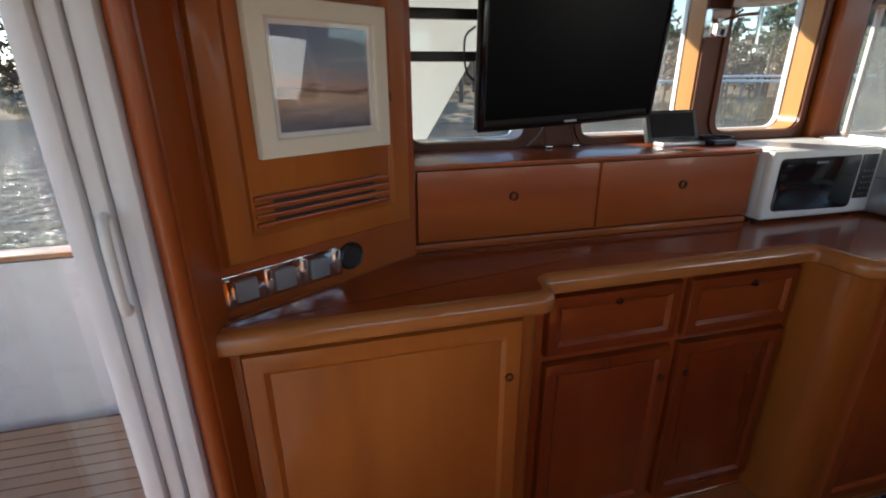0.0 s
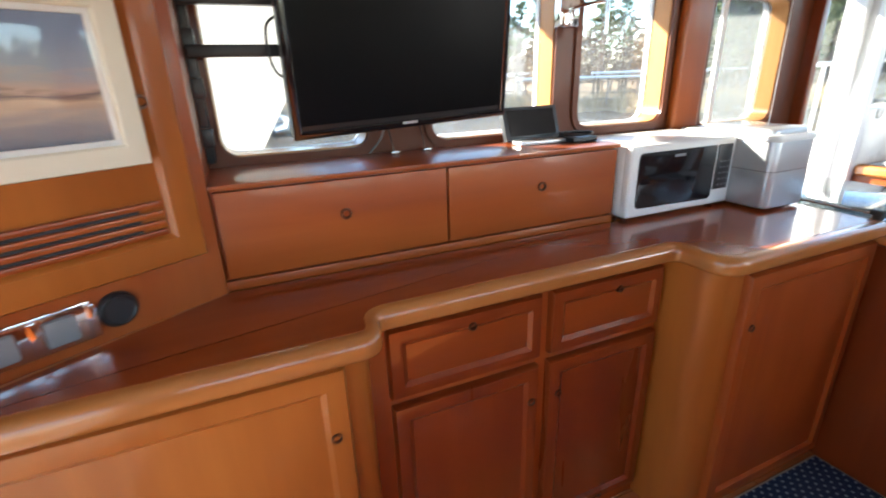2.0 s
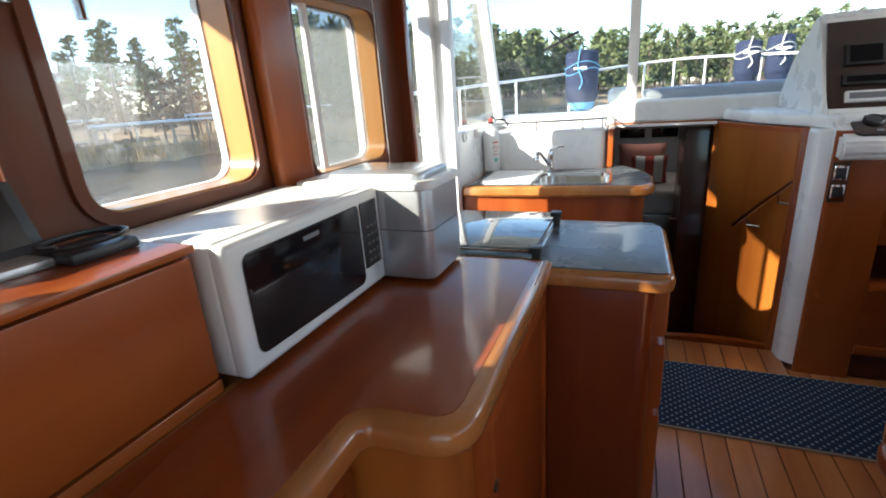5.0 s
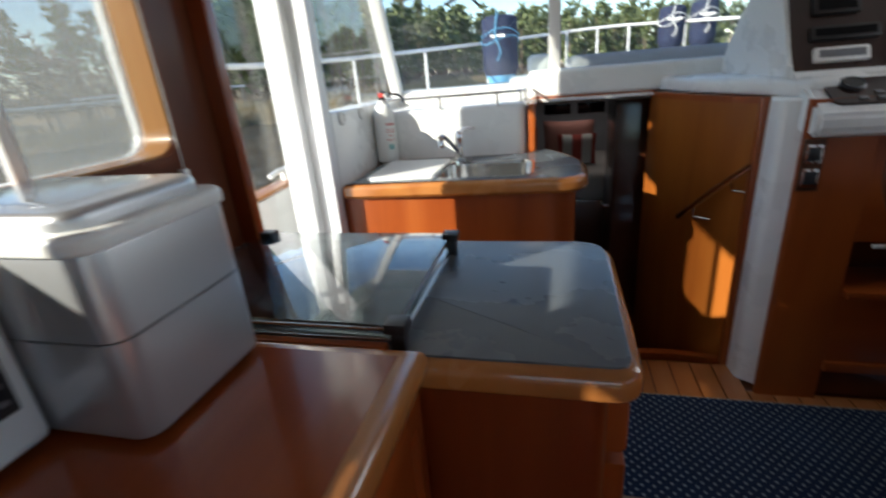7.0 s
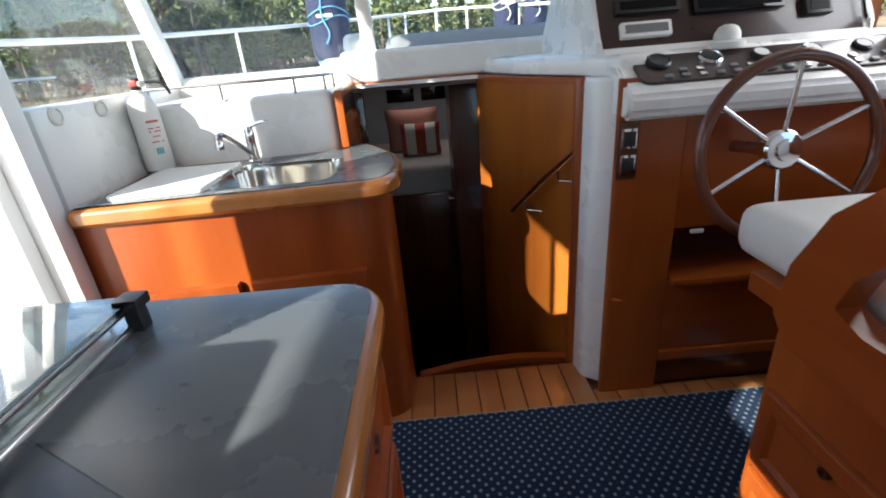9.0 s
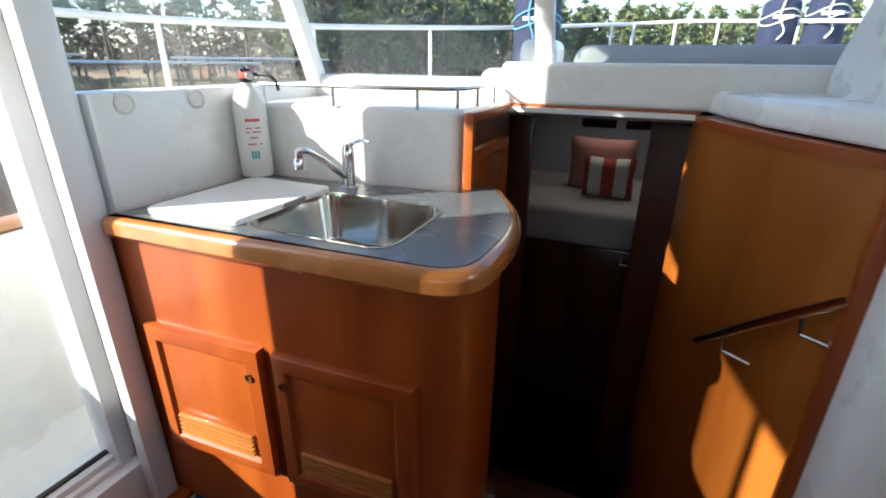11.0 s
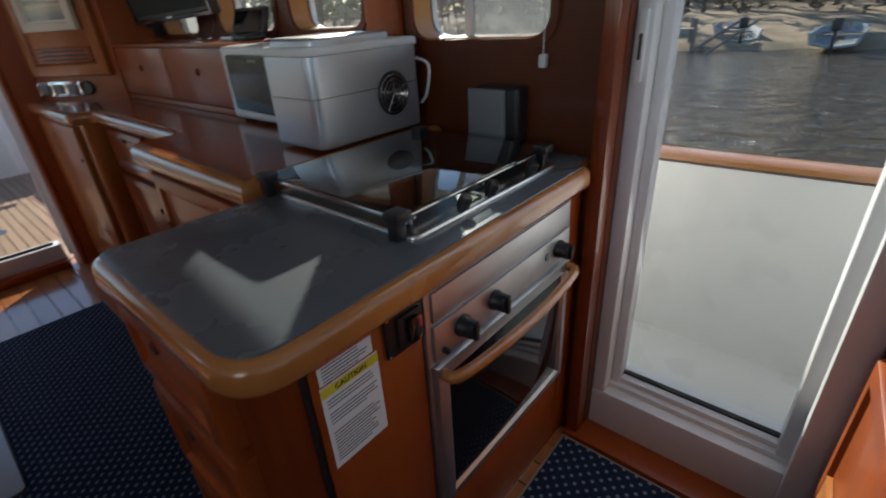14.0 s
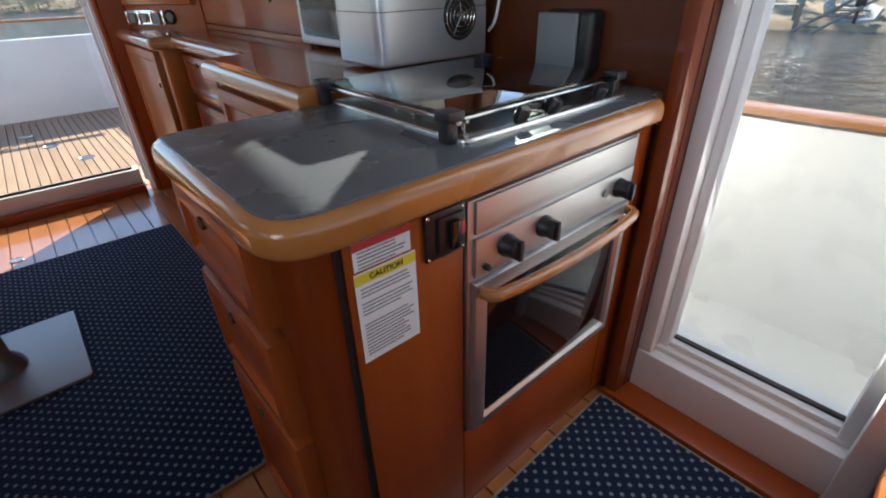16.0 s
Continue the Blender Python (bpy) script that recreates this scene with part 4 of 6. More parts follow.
spk = thing("speaker", (1.99, 0.19, GZ), "slim black upright speaker with a rounded grey grille", "speaker")
part("case", box(1.945, 2.075, 0.182, 0.233, GZ, GZ + 0.152, 0.014, seg=3), BLACK, spk)
part("grille", box(1.930, 2.040, 0.172, 0.184, GZ + 0.008, GZ + 0.145, 0.010, seg=3), GREY, spk)
cd = thing("blind_cord", (2.12, 0.22, 1.06), "white blind cord with a small plastic toggle", "cord")
part("cord", tube([(2.115, 0.222, 1.085), (2.116, 0.226, 1.5), (2.115, 0.228, 1.8)], 0.0015, 6), WHITEPLASTIC, cd)
part("toggle", box(2.105, 2.125, 0.216, 0.230, 1.058, 1.088, 0.005), WHITEPLASTIC, cd)

# ---- appliances on the counter ----
mw = thing("microwave", (1.33, 0.1, TOPZ), "white countertop microwave with a dark glass door", "microwave")
MX0, MX1, MY0, MZ0, MZ1 = 1.106, 1.551, -0.020, TOPZ + 0.012, 1.128
part("case", box(MX0, MX1, MY0, WY - 0.01, MZ0, MZ1, 0.012, seg=3), WHITEPLASTIC, mw)
fp = part("front", box(MX0, MX1, MY0 - 0.022, MY0 + 0.01, MZ0, MZ1 - 0.002, 0.012, seg=3), WHITEPLASTIC, mw)
wo = rounded([(MX0 + 0.03, MZ0 + 0.028, 0.02), (MX0 + 0.355, MZ0 + 0.022, 0.02), (MX0 + 0.355, MZ1 - 0.024, 0.01), (MX0 + 0.03, MZ1 - 0.024, 0.02)])
part("window", moved(slab(wo, 0, 0.004, 0.002), Matrix(((1, 0, 0, 0), (0, 0, -1, MY0 - 0.021), (0, 1, 0, 0), (0, 0, 0, 1)))), GLOSSBLACK, fp, "dark glass door window")
part("keypad", box(MX0 + 0.362, MX1 - 0.018, MY0 - 0.0255, MY0 - 0.02, MZ0 + 0.05, MZ1 - 0.024, 0.004), BLACK, fp, "black control strip")
kb = bmesh.new()
for r in range(5):
    for c in range(3):
        x = MX0 + 0.376 + c * 0.017
        box(x, x + 0.009, MY0 - 0.0275, MY0 - 0.025, MZ0 + 0.062 + r * 0.019, MZ0 + 0.068 + r * 0.019, 0.001, kb)
part("keys", kb, INK, fp, "small grey keys")
part("brand_mark", box(MX0 + 0.17, MX0 + 0.215, MY0 - 0.0265, MY0 - 0.025, MZ1 - 0.045, MZ1 - 0.037, 0), GREY, fp)
for x in (MX0 + 0.03, MX1 - 0.03):
    for y in (MY0 + 0.02, WY - 0.04):
        part("foot", lathe([(0.012, 0), (0.012, 0.014)], (x, y, TOPZ), (0, 0, 1), 12), RUBBER, mw)

ic = thing("ice_maker", (1.69, 0.03, TOPZ), "silver countertop ice maker with clear lid and fan grille", "ice maker")
IX0, IX1, IY0, IY1, IZ = 1.556, 1.756, -0.165, 0.185, 1.118
io = rounded([(IX0, IY0, 0.03), (IX1, IY0, 0.03), (IX1, IY1, 0.02), (IX0, IY1, 0.02)])
part("base", slab(io, TOPZ + 0.008, TOPZ + 0.125, 0.0, round_bottom=0.008), SILVER, ic)
part("upper_body", slab(inset_outline(io, 0.001), TOPZ + 0.127, IZ, 0.006), SILVER, ic)
part("seam", slab(inset_outline(io, 0.003), TOPZ + 0.124, TOPZ + 0.128), BLACK, ic)
part("top_rim", slab(inset_outline(io, -0.004), IZ - 0.004, IZ + 0.016, 0.008, round_bottom=0.004), WHITEPLASTIC, ic)
lid = part("lid", slab(inset_outline(rounded([(IX0 + 0.01, IY0 + 0.02, 0.03), (IX1 - 0.01, IY0 + 0.02, 0.03), (IX1 - 0.01, IY1 - 0.08, 0.03), (IX0 + 0.01, IY1 - 0.08, 0.03)]), 0.0), IZ + 0.014, IZ + 0.034, 0.01), SILVER, ic, "grey see-through lid")
part("lid_window", slab(rounded([(IX0 + 0.035, IY0 + 0.05, 0.02), (IX1 - 0.035, IY0 + 0.05, 0.02), (IX1 - 0.035, IY1 - 0.11, 0.02), (IX0 + 0.035, IY1 - 0.11, 0.02)]), IZ + 0.033, IZ + 0.037, 0.002), PICGLASS, lid)
fan = part("fan_recess", lathe([(0.056, 0), (0.056, 0.0015), (0.050, 0.002)], (IX1 - 0.001, 0.082, 1.003), (1, 0, 0), 28), BLACK, ic, "black fan opening")
for r in (0.012, 0.024, 0.036, 0.047):
    part("grille_ring", tube([(IX1 + 0.003, 0.082 + r * math.cos(a), 1.003 + r * math.sin(a)) for a in [2 * math.pi * k / 24 for k in range(24)]], 0.0018, 6, closed=True), STEEL, fan)
for k in range(5):
    a = 2 * math.pi * k / 5 + 0.4
    part("grille_spoke", tube([(IX1 + 0.003, 0.082, 1.003), (IX1 + 0.003, 0.082 + 0.05 * math.cos(a), 1.003 + 0.05 * math.sin(a))], 0.0016, 6), STEEL, fan)
part("cable", tube(smooth_path([(IX1 - 0.03, 0.198, 1.08), (IX1 + 0.022, 0.20, 1.06), (IX1 + 0.02, 0.19, 0.99), (IX1 - 0.01, 0.198, 0.96)]), 0.004, 8), WHITEPLASTIC, ic)

tv = thing("television", (0.49, 0.11, 1.22), "black flat television on a swing arm before the windows", "television")
TM = Matrix.Translation((0.194, 0.060, 1.203)) @ Matrix.Rotation(math.atan2(0.070, 0.575), 4, "Z") @ Matrix.Rotation(radians(7), 4, "X") @ Matrix.Rotation(radians(-2.0), 4, "Y")
part("case", moved(box(0, 0.59, 0.004, 0.04, 0, 0.37, 0.008), TM), BLACK, tv)
bz = part("bezel", moved(mitred(0.59, 0.37, 0.018, 0.012, 0.004), TM @ Matrix.Diagonal((1, -1, 1, 1)) @ Matrix.Translation((0, -0.008, 0))), GLOSSBLACK, tv)
part("screen", moved(box(0.016, 0.574, -0.001, 0.006, 0.03, 0.354, 0), TM), SCREEN, tv, "dark switched-off screen")
part("brand_mark", moved(box(0.27, 0.31, -0.0055, -0.0035, 0.010, 0.016, 0), TM), SILVER, tv)
for z in (1.385, 1.49):
    part("arm", box(0.004, 0.24, 0.150, 0.180, z, z + 0.026, 0.004), BLACK, tv, "black bracket bar")
part("bracket", box(-0.004, 0.020, 0.19, WY - 0.001, 1.15, 1.66, 0.004), BLACK, tv)
for z in (1.40, 1.30, 1.19):
    part("bracket_latch", box(-0.006, 0.026, 0.165, 0.192, z, z + 0.045, 0.006), BLACK, tv)
part("cable", tube(smooth_path([(0.20, 0.12, 1.47), (0.17, 0.115, 1.44), (0.175, 0.115, 1.36), (0.21, 0.12, 1.33)]), 0.003, 8), BLACK, tv)
part("cable", tube(smooth_path([(0.43, 0.14, 1.22), (0.425, 0.17, 1.18), (0.40, 0.20, 1.14)]), 0.0025, 6), GREY, tv)

TABLET = plain("charcoal plastic", (0.055, 0.058, 0.062), 0.4, vary=0.1)
tb = thing("tablet_dock", (0.88, 0.14, 1.134), "small grey digital frame leaning on its stand", "display")
BM_ = Matrix.Translation((0.812, 0.160, 1.138)) @ Matrix.Rotation(radians(3), 4, "Z") @ Matrix.Rotation(radians(-20), 4, "X")
part("case", moved(box(0, 0.205, 0, 0.020, 0.004, 0.108, 0.006), BM_), TABLET, tb)
part("screen", moved(box(0.016, 0.189, -0.0015, 0.002, 0.018, 0.096, 0), BM_), GLOSSBLACK, tb)
part("stand", box(0.825, 0.985, 0.105, 0.165, 1.134, 1.146, 0.004), SILVER, tb, "pale stand bar")
part("stay", box(0.90, 0.93, 0.185, 0.222, 1.134, 1.185, 0.004), TABLET, tb)
rt = thing("cable_router", (1.03, 0.12, 1.134), "flat black device with coiled cable on the locker", "router")
part("case", box(0.985, 1.075, 0.07, 0.15, 1.134, 1.150, 0.006), BLACK, rt)
part("cable", tube([(1.03 + 0.055 * math.cos(a), 0.115 + 0.04 * math.sin(a), 1.153 + 0.0006 * a) for a in [0.4 * k for k in range(26)]], 0.003, 6), BLACK, rt)
for x in (0.47, 0.565):
    ss = thing("window_latch", (x, 0.16, 1.134), "small steel window catch with a thin stay", "latch", "window catches")
    part("foot", box(x - 0.012, x + 0.012, 0.185, 0.21, 1.134, 1.142, 0.003), STEEL, ss)
    part("stay", tube([(x, 0.20, 1.14), (x - 0.004, WY - 0.004, 1.20), (x - 0.006, WY - 0.004, 1.6)], 0.0018, 6), STEEL, ss)

sc = thing("wall_lamp", (1.05, 0.2, 1.48), "chrome swing-arm reading lamp with a white drum shade", "lamp")
part("backplate", box(1.015, 1.085, 0.205, WY, 1.46, 1.545, 0.005), CHROME, sc)
part("screw", lathe([(0.006, 0), (0.004, 0.003)], (1.05, 0.205, 1.48), (0, -1, 0), 10), STEEL, sc)
part("arm", tube(smooth_path([(1.07, 0.205, 1.515), (1.085, 0.17, 1.52), (1.105, 0.135, 1.522), (1.115, 0.12, 1.522)]), 0.006, 8), CHROME, sc)
part("stem", tube([(1.115, 0.12, 1.435), (1.115, 0.12, 1.62)], 0.007, 10), CHROME, sc)
part("shade", lathe([(0.080, 0), (0.080, 0.002), (0.068, 0.13), (0.066, 0.13), (0.077, 0.003)], (1.115, 0.12, 1.548), (0, 0, 1), 28), VINYL, sc, "white fabric drum shade")

# picture on the locker door, switches below it
pf = thing("picture_frame", (-0.22, -0.15, 1.2), "cream framed photograph of a river at sunset", "picture")
PM = slant_frame(0.402, 1.203, 0.024)
part("frame", moved(mitred(0.297, 0.277, 0.036, 0.024, 0.004), PM), CREAM, pf)
part("mount", moved(mitred(0.227, 0.207, 0.010, 0.016, 0.001), PM @ Matrix.Translation((0.035, 0, 0.035))), PAPER, pf)


def sunset_photo():
    m, nt, b = nodes_of("sunset photograph")
    tc = nt.nodes.new("ShaderNodeTexCoord")
    sep = nt.nodes.new("ShaderNodeSeparateXYZ")
    nt.links.new(tc.outputs["Generated"], sep.inputs[0])
    n = noise_tex(nt, coords(nt, (7, 7, 40)), 1.5, 5)
    add = nt.nodes.new("ShaderNodeMath")
    add.operation = "MULTIPLY_ADD"
    nt.links.new(n, add.inputs[0])
    add.inputs[1].default_value = 0.30
    nt.links.new(sep.outputs[2], add.inputs[2])
    c = ramp(nt, add.outputs[0], [(0.12, (0.10, 0.12, 0.18)), (0.34, (0.34, 0.27, 0.25)), (0.47, (0.62, 0.42, 0.28)), (0.55, (0.16, 0.10, 0.10)), (0.60, (0.55, 0.36, 0.28)), (0.75, (0.30, 0.34, 0.42)), (1.0, (0.20, 0.27, 0.40))])
    nt.links.new(c, b.inputs["Base Color"])
    b.inputs["Roughness"].default_value = 0.4
    return m


part("photograph", moved(box(0.044, 0.253, 0.0, 0.010, 0.044, 0.233, 0), PM), sunset_photo(), pf)
part("glass", moved(box(0.036, 0.261, 0.014, 0.0165, 0.036, 0.241, 0), PM), PICGLASS, pf)

sp = thing("rocker_board", (-0.33, -0.2, 0.9), "row of chrome rocker switches on a bright plate", "switch panel")
QM = slant_frame(0.500, 0.912, 0.0)
part("plate", moved(box(0, 0.255, 0, 0.006, 0, 0.070, 0.003), QM), CHROME, sp)
for i in range(3):
    r = part("rocker", moved(box(0.020 + i * 0.082, 0.066 + i * 0.082, 0.005, 0.016, 0.012, 0.058, 0.006), QM), GREY, sp, "grey rocker switch")
for i in range(4):
    part("bezel", moved(box(0.002 + i * 0.082, 0.014 + i * 0.082, 0.004, 0.014, 0.004, 0.066, 0.003), QM), CHROME, sp)
di = thing("round_dial", (-0.18, -0.11, 0.92), "round black gauge beside the switches", "gauge")
part("body", moved(lathe([(0.033, 0), (0.033, 0.008), (0.028, 0.014), (0.024, 0.010), (0.002, 0.010)], (0.0, 0, 0), (0, 1, 0), 28), slant_frame(0.206, 0.950)), BLACK, di)

# ---- sink unit ----
KZ = 0.872
kout = rounded([(2.828, 0.216, 0.012), (2.866, -0.672, 0.115), (3.206, -0.685, 0.9), (3.498, -0.525, 0.055), (3.48, -0.437, 0.0), (3.39, -0.437, 0), (3.332, 0.216, 0)])
kt = thing("sink_counter", (3.05, -0.2, KZ - 0.05), "slate laminate sink top with a blond curved wooden edge", "counter top")
part("nosing", rim_slab(kout, KZ - 0.055, KZ - 0.002, 0.035, 0.02), NOSE, kt, "blond rounded hardwood nosing")


def holed(outer, inner, z, depth):
    b = bmesh.new()
    es = []
    for loop in (outer, inner):
        vs = [b.verts.new((p.x, p.y, z)) for p in loop]
        es += [b.edges.new((vs[i], vs[(i + 1) % len(vs)])) for i in range(len(vs))]
    bmesh.ops.triangle_fill(b, use_beauty=True, edges=es)
    g = bmesh.ops.extrude_face_region(b, geom=b.faces[:])
    for v in g["geom"]:
        if isinstance(v, bmesh.types.BMVert):
            v.co.z -= depth
    return b


bowl = rounded([(2.916, -0.480, 0.06), (3.216, -0.476, 0.06), (3.222, -0.12, 0.05), (2.912, -0.12, 0.05)])
part("laminate", holed(inset_outline(kout, 0.026), bowl, KZ, 0.012), LAMINATE, kt)
sk = thing("sink", (3.08, -0.3, KZ - 0.15), "polished stainless undermount sink bowl", "sink")
BOWL = plain("satin stainless", (0.66, 0.64, 0.60), 0.08, 1.0, 0.1, 9.0, 0.02)
sb = bmesh.new()
prof = [(0.002, KZ - 0.012), (0.0, KZ + 0.0005), (-0.004, KZ + 0.0012), (0.003, KZ + 0.0008), (0.006, KZ - 0.02), (0.013, KZ - 0.118), (0.018, KZ - 0.134), (0.030, KZ - 0.143), (0.05, KZ - 0.147), (0.13, KZ - 0.150)]
rings = [[sb.verts.new((p.x, p.y, z)) for p in inset_outline(bowl, d)] for d, z in prof]
for r0, r1 in zip(rings, rings[1:]):
    for i in range(len(r0)):
        j = (i + 1) % len(r0)
        sb.faces.new((r0[i], r0[j], r1[j], r1[i]))
sb.faces.new(rings[-1])
part("bowl", sb, BOWL, sk)
part("drain", lathe([(0.032, 0), (0.032, 0.004), (0.024, 0.006), (0.022, 0.002), (0.002, 0.002)], (3.08, -0.30, KZ - 0.150), (0, 0, 1), 24), STEEL, sk)
bd = rounded([(2.902, -0.126, 0.02), (3.232, -0.126, 0.02), (3.232, 0.145, 0.03), (2.880, 0.140, 0.03)])
cbd = thing("sink_cover", (3.08, 0.02, KZ), "white cutting board covering one sink bowl", "cutting board")
part("board", slab(bd, KZ + 0.001, KZ + 0.014, 0.005), WHITEPLASTIC, cbd)
part("finger_slot", box(3.04, 3.12, -0.131, -0.124, KZ + 0.003, KZ + 0.0145, 0.002), GREY, cbd)

ft = thing("tap", (3.285, -0.15, KZ), "chrome single-lever mixer tap with a curved spout", "tap")
part("base", lathe([(0.024, 0), (0.024, 0.004), (0.018, 0.008), (0.0165, 0.055), (0.0175, 0.085), (0.0165, 0.11), (0.010, 0.122)], (3.285, -0.15, KZ), (0, 0, 1), 24), CHROME, ft)
part("spout", tube(smooth_path([(3.275, -0.147, KZ + 0.030), (3.240, -0.137, KZ + 0.060), (3.20, -0.124, KZ + 0.092), (3.165, -0.113, KZ + 0.115), (3.150, -0.108, KZ + 0.119), (3.140, -0.105, KZ + 0.117)]), 0.0088, 14), CHROME, ft)
part("nozzle", lathe([(0.0085, 0), (0.0105, 0.002), (0.0115, 0.02), (0.0105, 0.032), (0.004, 0.036)], (3.140, -0.105, KZ + 0.090), (0, 0, 1), 18), CHROME, ft)
part("lever", tube(smooth_path([(3.285, -0.15, KZ + 0.115), (3.283, -0.175, KZ + 0.128), (3.28, -0.205, KZ + 0.135), (3.278, -0.225, KZ + 0.132)]), 0.0075, 12, taper=0.005), CHROME, ft)
part("nozzle", lathe([(0.014, 0), (0.014, 0.022), (0.011, 0.028)], (3.138, -0.104, KZ + 0.076), (0, 0, 1), 16), CHROME, ft)

fe = thing("fire_extinguisher", (3.286, 0.183, KZ), "white fire extinguisher with a red and black valve", "fire extinguisher")
part("cylinder", lathe([(0.036, 0), (0.045, 0.004), (0.046, 0.02), (0.046, 0.20), (0.043, 0.225), (0.032, 0.245), (0.018, 0.256), (0.016, 0.268)], (3.286, 0.183, KZ + 0.001), (0, 0, 1), 28), WHITEPLASTIC, fe)
part("collar", lathe([(0.014, 0), (0.017, 0.004), (0.017, 0.014), (0.012, 0.018)], (3.286, 0.183, KZ + 0.266), (0, 0, 1), 18), BLACK, fe)
part("valve", box(3.272, 3.308, 0.171, 0.195, KZ + 0.280, KZ + 0.300, 0.004), RED, fe, "red safety pull")
part("lever", tube(smooth_path([(3.30, 0.181, KZ + 0.30), (3.275, 0.181, KZ + 0.308), (3.245, 0.15, KZ + 0.302)]), 0.005, 8), BLACK, fe)
part("lever", tube(smooth_path([(3.30, 0.181, KZ + 0.292), (3.31, 0.12, KZ + 0.288), (3.315, 0.10, KZ + 0.27), (3.31, 0.09, KZ + 0.25)]), 0.005, 8), BLACK, fe)
part("gauge", lathe([(0.011, 0), (0.011, 0.008), (0.009, 0.010)], (3.276, 0.158, KZ + 0.288), (-0.7, -0.7, 0), 16), WHITEPLASTIC, fe)
lbm = bmesh.new()
for i, (z, hgt) in enumerate(((0.165, 0.008), (0.145, 0.004), (0.134, 0.004), (0.118, 0.004), (0.100, 0.004))):
    for k in range(5):
        a0 = radians(205 + k * 10)
        if i and (k + i) % 4 == 3:
            continue
        p0, p1 = [Vector((3.286 + 0.0466 * math.cos(a), 0.183 + 0.0466 * math.sin(a), 0)) for a in (a0, a0 + radians(8.5))]
        vs = [lbm.verts.new((p.x, p.y, KZ + z + dz)) for p, dz in ((p0, 0), (p1, 0), (p1, hgt), (p0, hgt))]
        lbm.faces.new(vs)
part("print", lbm, RED, fe, "red printed lines")
tl = bmesh.new()
for k in range(3):
    a0 = radians(212 + k * 10)
    p0, p1 = [Vector((3.286 + 0.0466 * math.cos(a), 0.183 + 0.0466 * math.sin(a), 0)) for a in (a0, a0 + radians(8))]
    tl.faces.new([tl.verts.new((p.x, p.y, KZ + 0.06 + dz)) for p, dz in ((p0, 0), (p1, 0), (p1, 0.022), (p0, 0.022))])
part("sticker", tl, TEAL, fe, "teal pictograms")

sc2 = thing("sink_cabinet", (3.0, -0.2, 0), "cherry sink cabinet with a bowed end and two louvred doors", "cabinet")
kb2 = rounded([(2.852, WY - 0.002, 0), (2.904, -0.632, 0.11), (3.195, -0.64, 0.8), (3.42, -0.518, 0.05), (3.41, -0.44, 0), (3.32, -0.16, 0), (3.32, WY - 0.002, 0)])
part("body", rim_slab(kb2, 0.0, KZ - 0.056, 0.014, 0.001), WOOD, sc2)
for y0, kn in ((0.172, (0.315, 0.30)), (-0.205, (0.03, 0.30))):
    panel_door(sc2, "door", face_frame((2.852 + (WY - y0) * 0.0615, y0, 0.225), (0.0615, -1, 0), (-1, -0.0615, 0)), 0.345, 0.375, 0.048, 0.024, knob=kn, louvre=(0.056, 5, 0.0135))
rr = thing("shelf_rail", (3.4, -0.1, 1.085), "thin stainless guard rail along the white shelf", "rail")
path = [(3.36, 0.20, 1.135), (3.36, -0.15, 1.135), (3.405, -0.39, 1.135), (3.46, -0.42, 1.135), (3.74, -0.42, 1.135)]
part("rail", tube(path, 0.006, 10), STEEL, rr)
for x, y in ((3.36, 0.19), (3.36, -0.06), (3.39, -0.31), (3.43, -0.41), (3.56, -0.42), (3.72, -0.42)):
    part("post", tube([(x, y, 1.08), (x, y, 1.133)], 0.005, 8), STEEL, rr)

gr = thing("grab_rail", (3.4, -1.1, 0.5), "chrome grab rail on the curved companionway panel", "rail")
part("bar", tube([(3.118, -1.245, 0.842), (3.24, -1.165, 0.715), (3.385, -1.085, 0.565)], 0.011, 12), CHROME, gr)
for f, (x, y, z) in enumerate(((3.175, -1.208, 0.782), (3.315, -1.124, 0.636))):
    part("bracket", tube([(x, y, z - 0.01), (x + 0.005, y - 0.005, z - 0.05), (x - 0.03, y - 0.055, z - 0.05)], 0.005, 8), CHROME, gr)

# ---- helm ----
co = thing("helm_console", (2.93, -1.9, 0), "cherry helm console with a rounded corner and a foot recess", "console")
cbm = slab(rounded([(2.992, -1.338, 0), (2.93, -1.292, 0.03), (2.93, -1.505, 0), (3.14, -1.505, 0), (3.14, -1.45, 0)]), 0.0, 1.075)
part("corner_post", cbm, WOOD, co)
part("front", box(2.93, 3.0, -2.44, -1.506, 0.62, 1.075, 0.004), WOOD_Y, co)
part("front", box(2.93, 3.0, -2.44, -1.506, 0.16, 0.43, 0.004), WOOD_Y, co)
part("recess", box(3.12, 3.14, -2.44, -1.506, 0.0, 0.62, 0), DARKWOOD, co)
part("shelf", box(2.90, 3.13, -2.44, -1.51, 0.425, 0.452, 0.008), WOOD_Y, co)
part("toe_board", box(2.955, 3.0, -2.44, -1.506, 0.0, 0.16, 0.003), DARKWOOD, co)
part("toe_rail", box(2.918, 2.935, -2.44, -1.506, 0.125, 0.165, 0.005), WOOD_Y, co)
part("recess_light", box(2.925, 2.935, -1.60, -1.56, 0.60, 0.612, 0.002), WHITEPLASTIC, co)
pl = thing("switch_plate", (2.93, -1.37, 0.8), "bronze plate with two black rocker switches", "switch")
part("plate", box(2.921, 2.929, -1.367, -1.307, 0.795, 0.958, 0.003), BRONZE, pl)
for z in (0.810, 0.885):
    part("bezel", box(2.916, 2.922, -1.360, -1.314, z, z + 0.058, 0.002), CHROME, pl)
    part("rocker", box(2.911, 2.918, -1.354, -1.320, z + 0.008, z + 0.05, 0.003), BLACK, pl)
fas = bmesh.new()
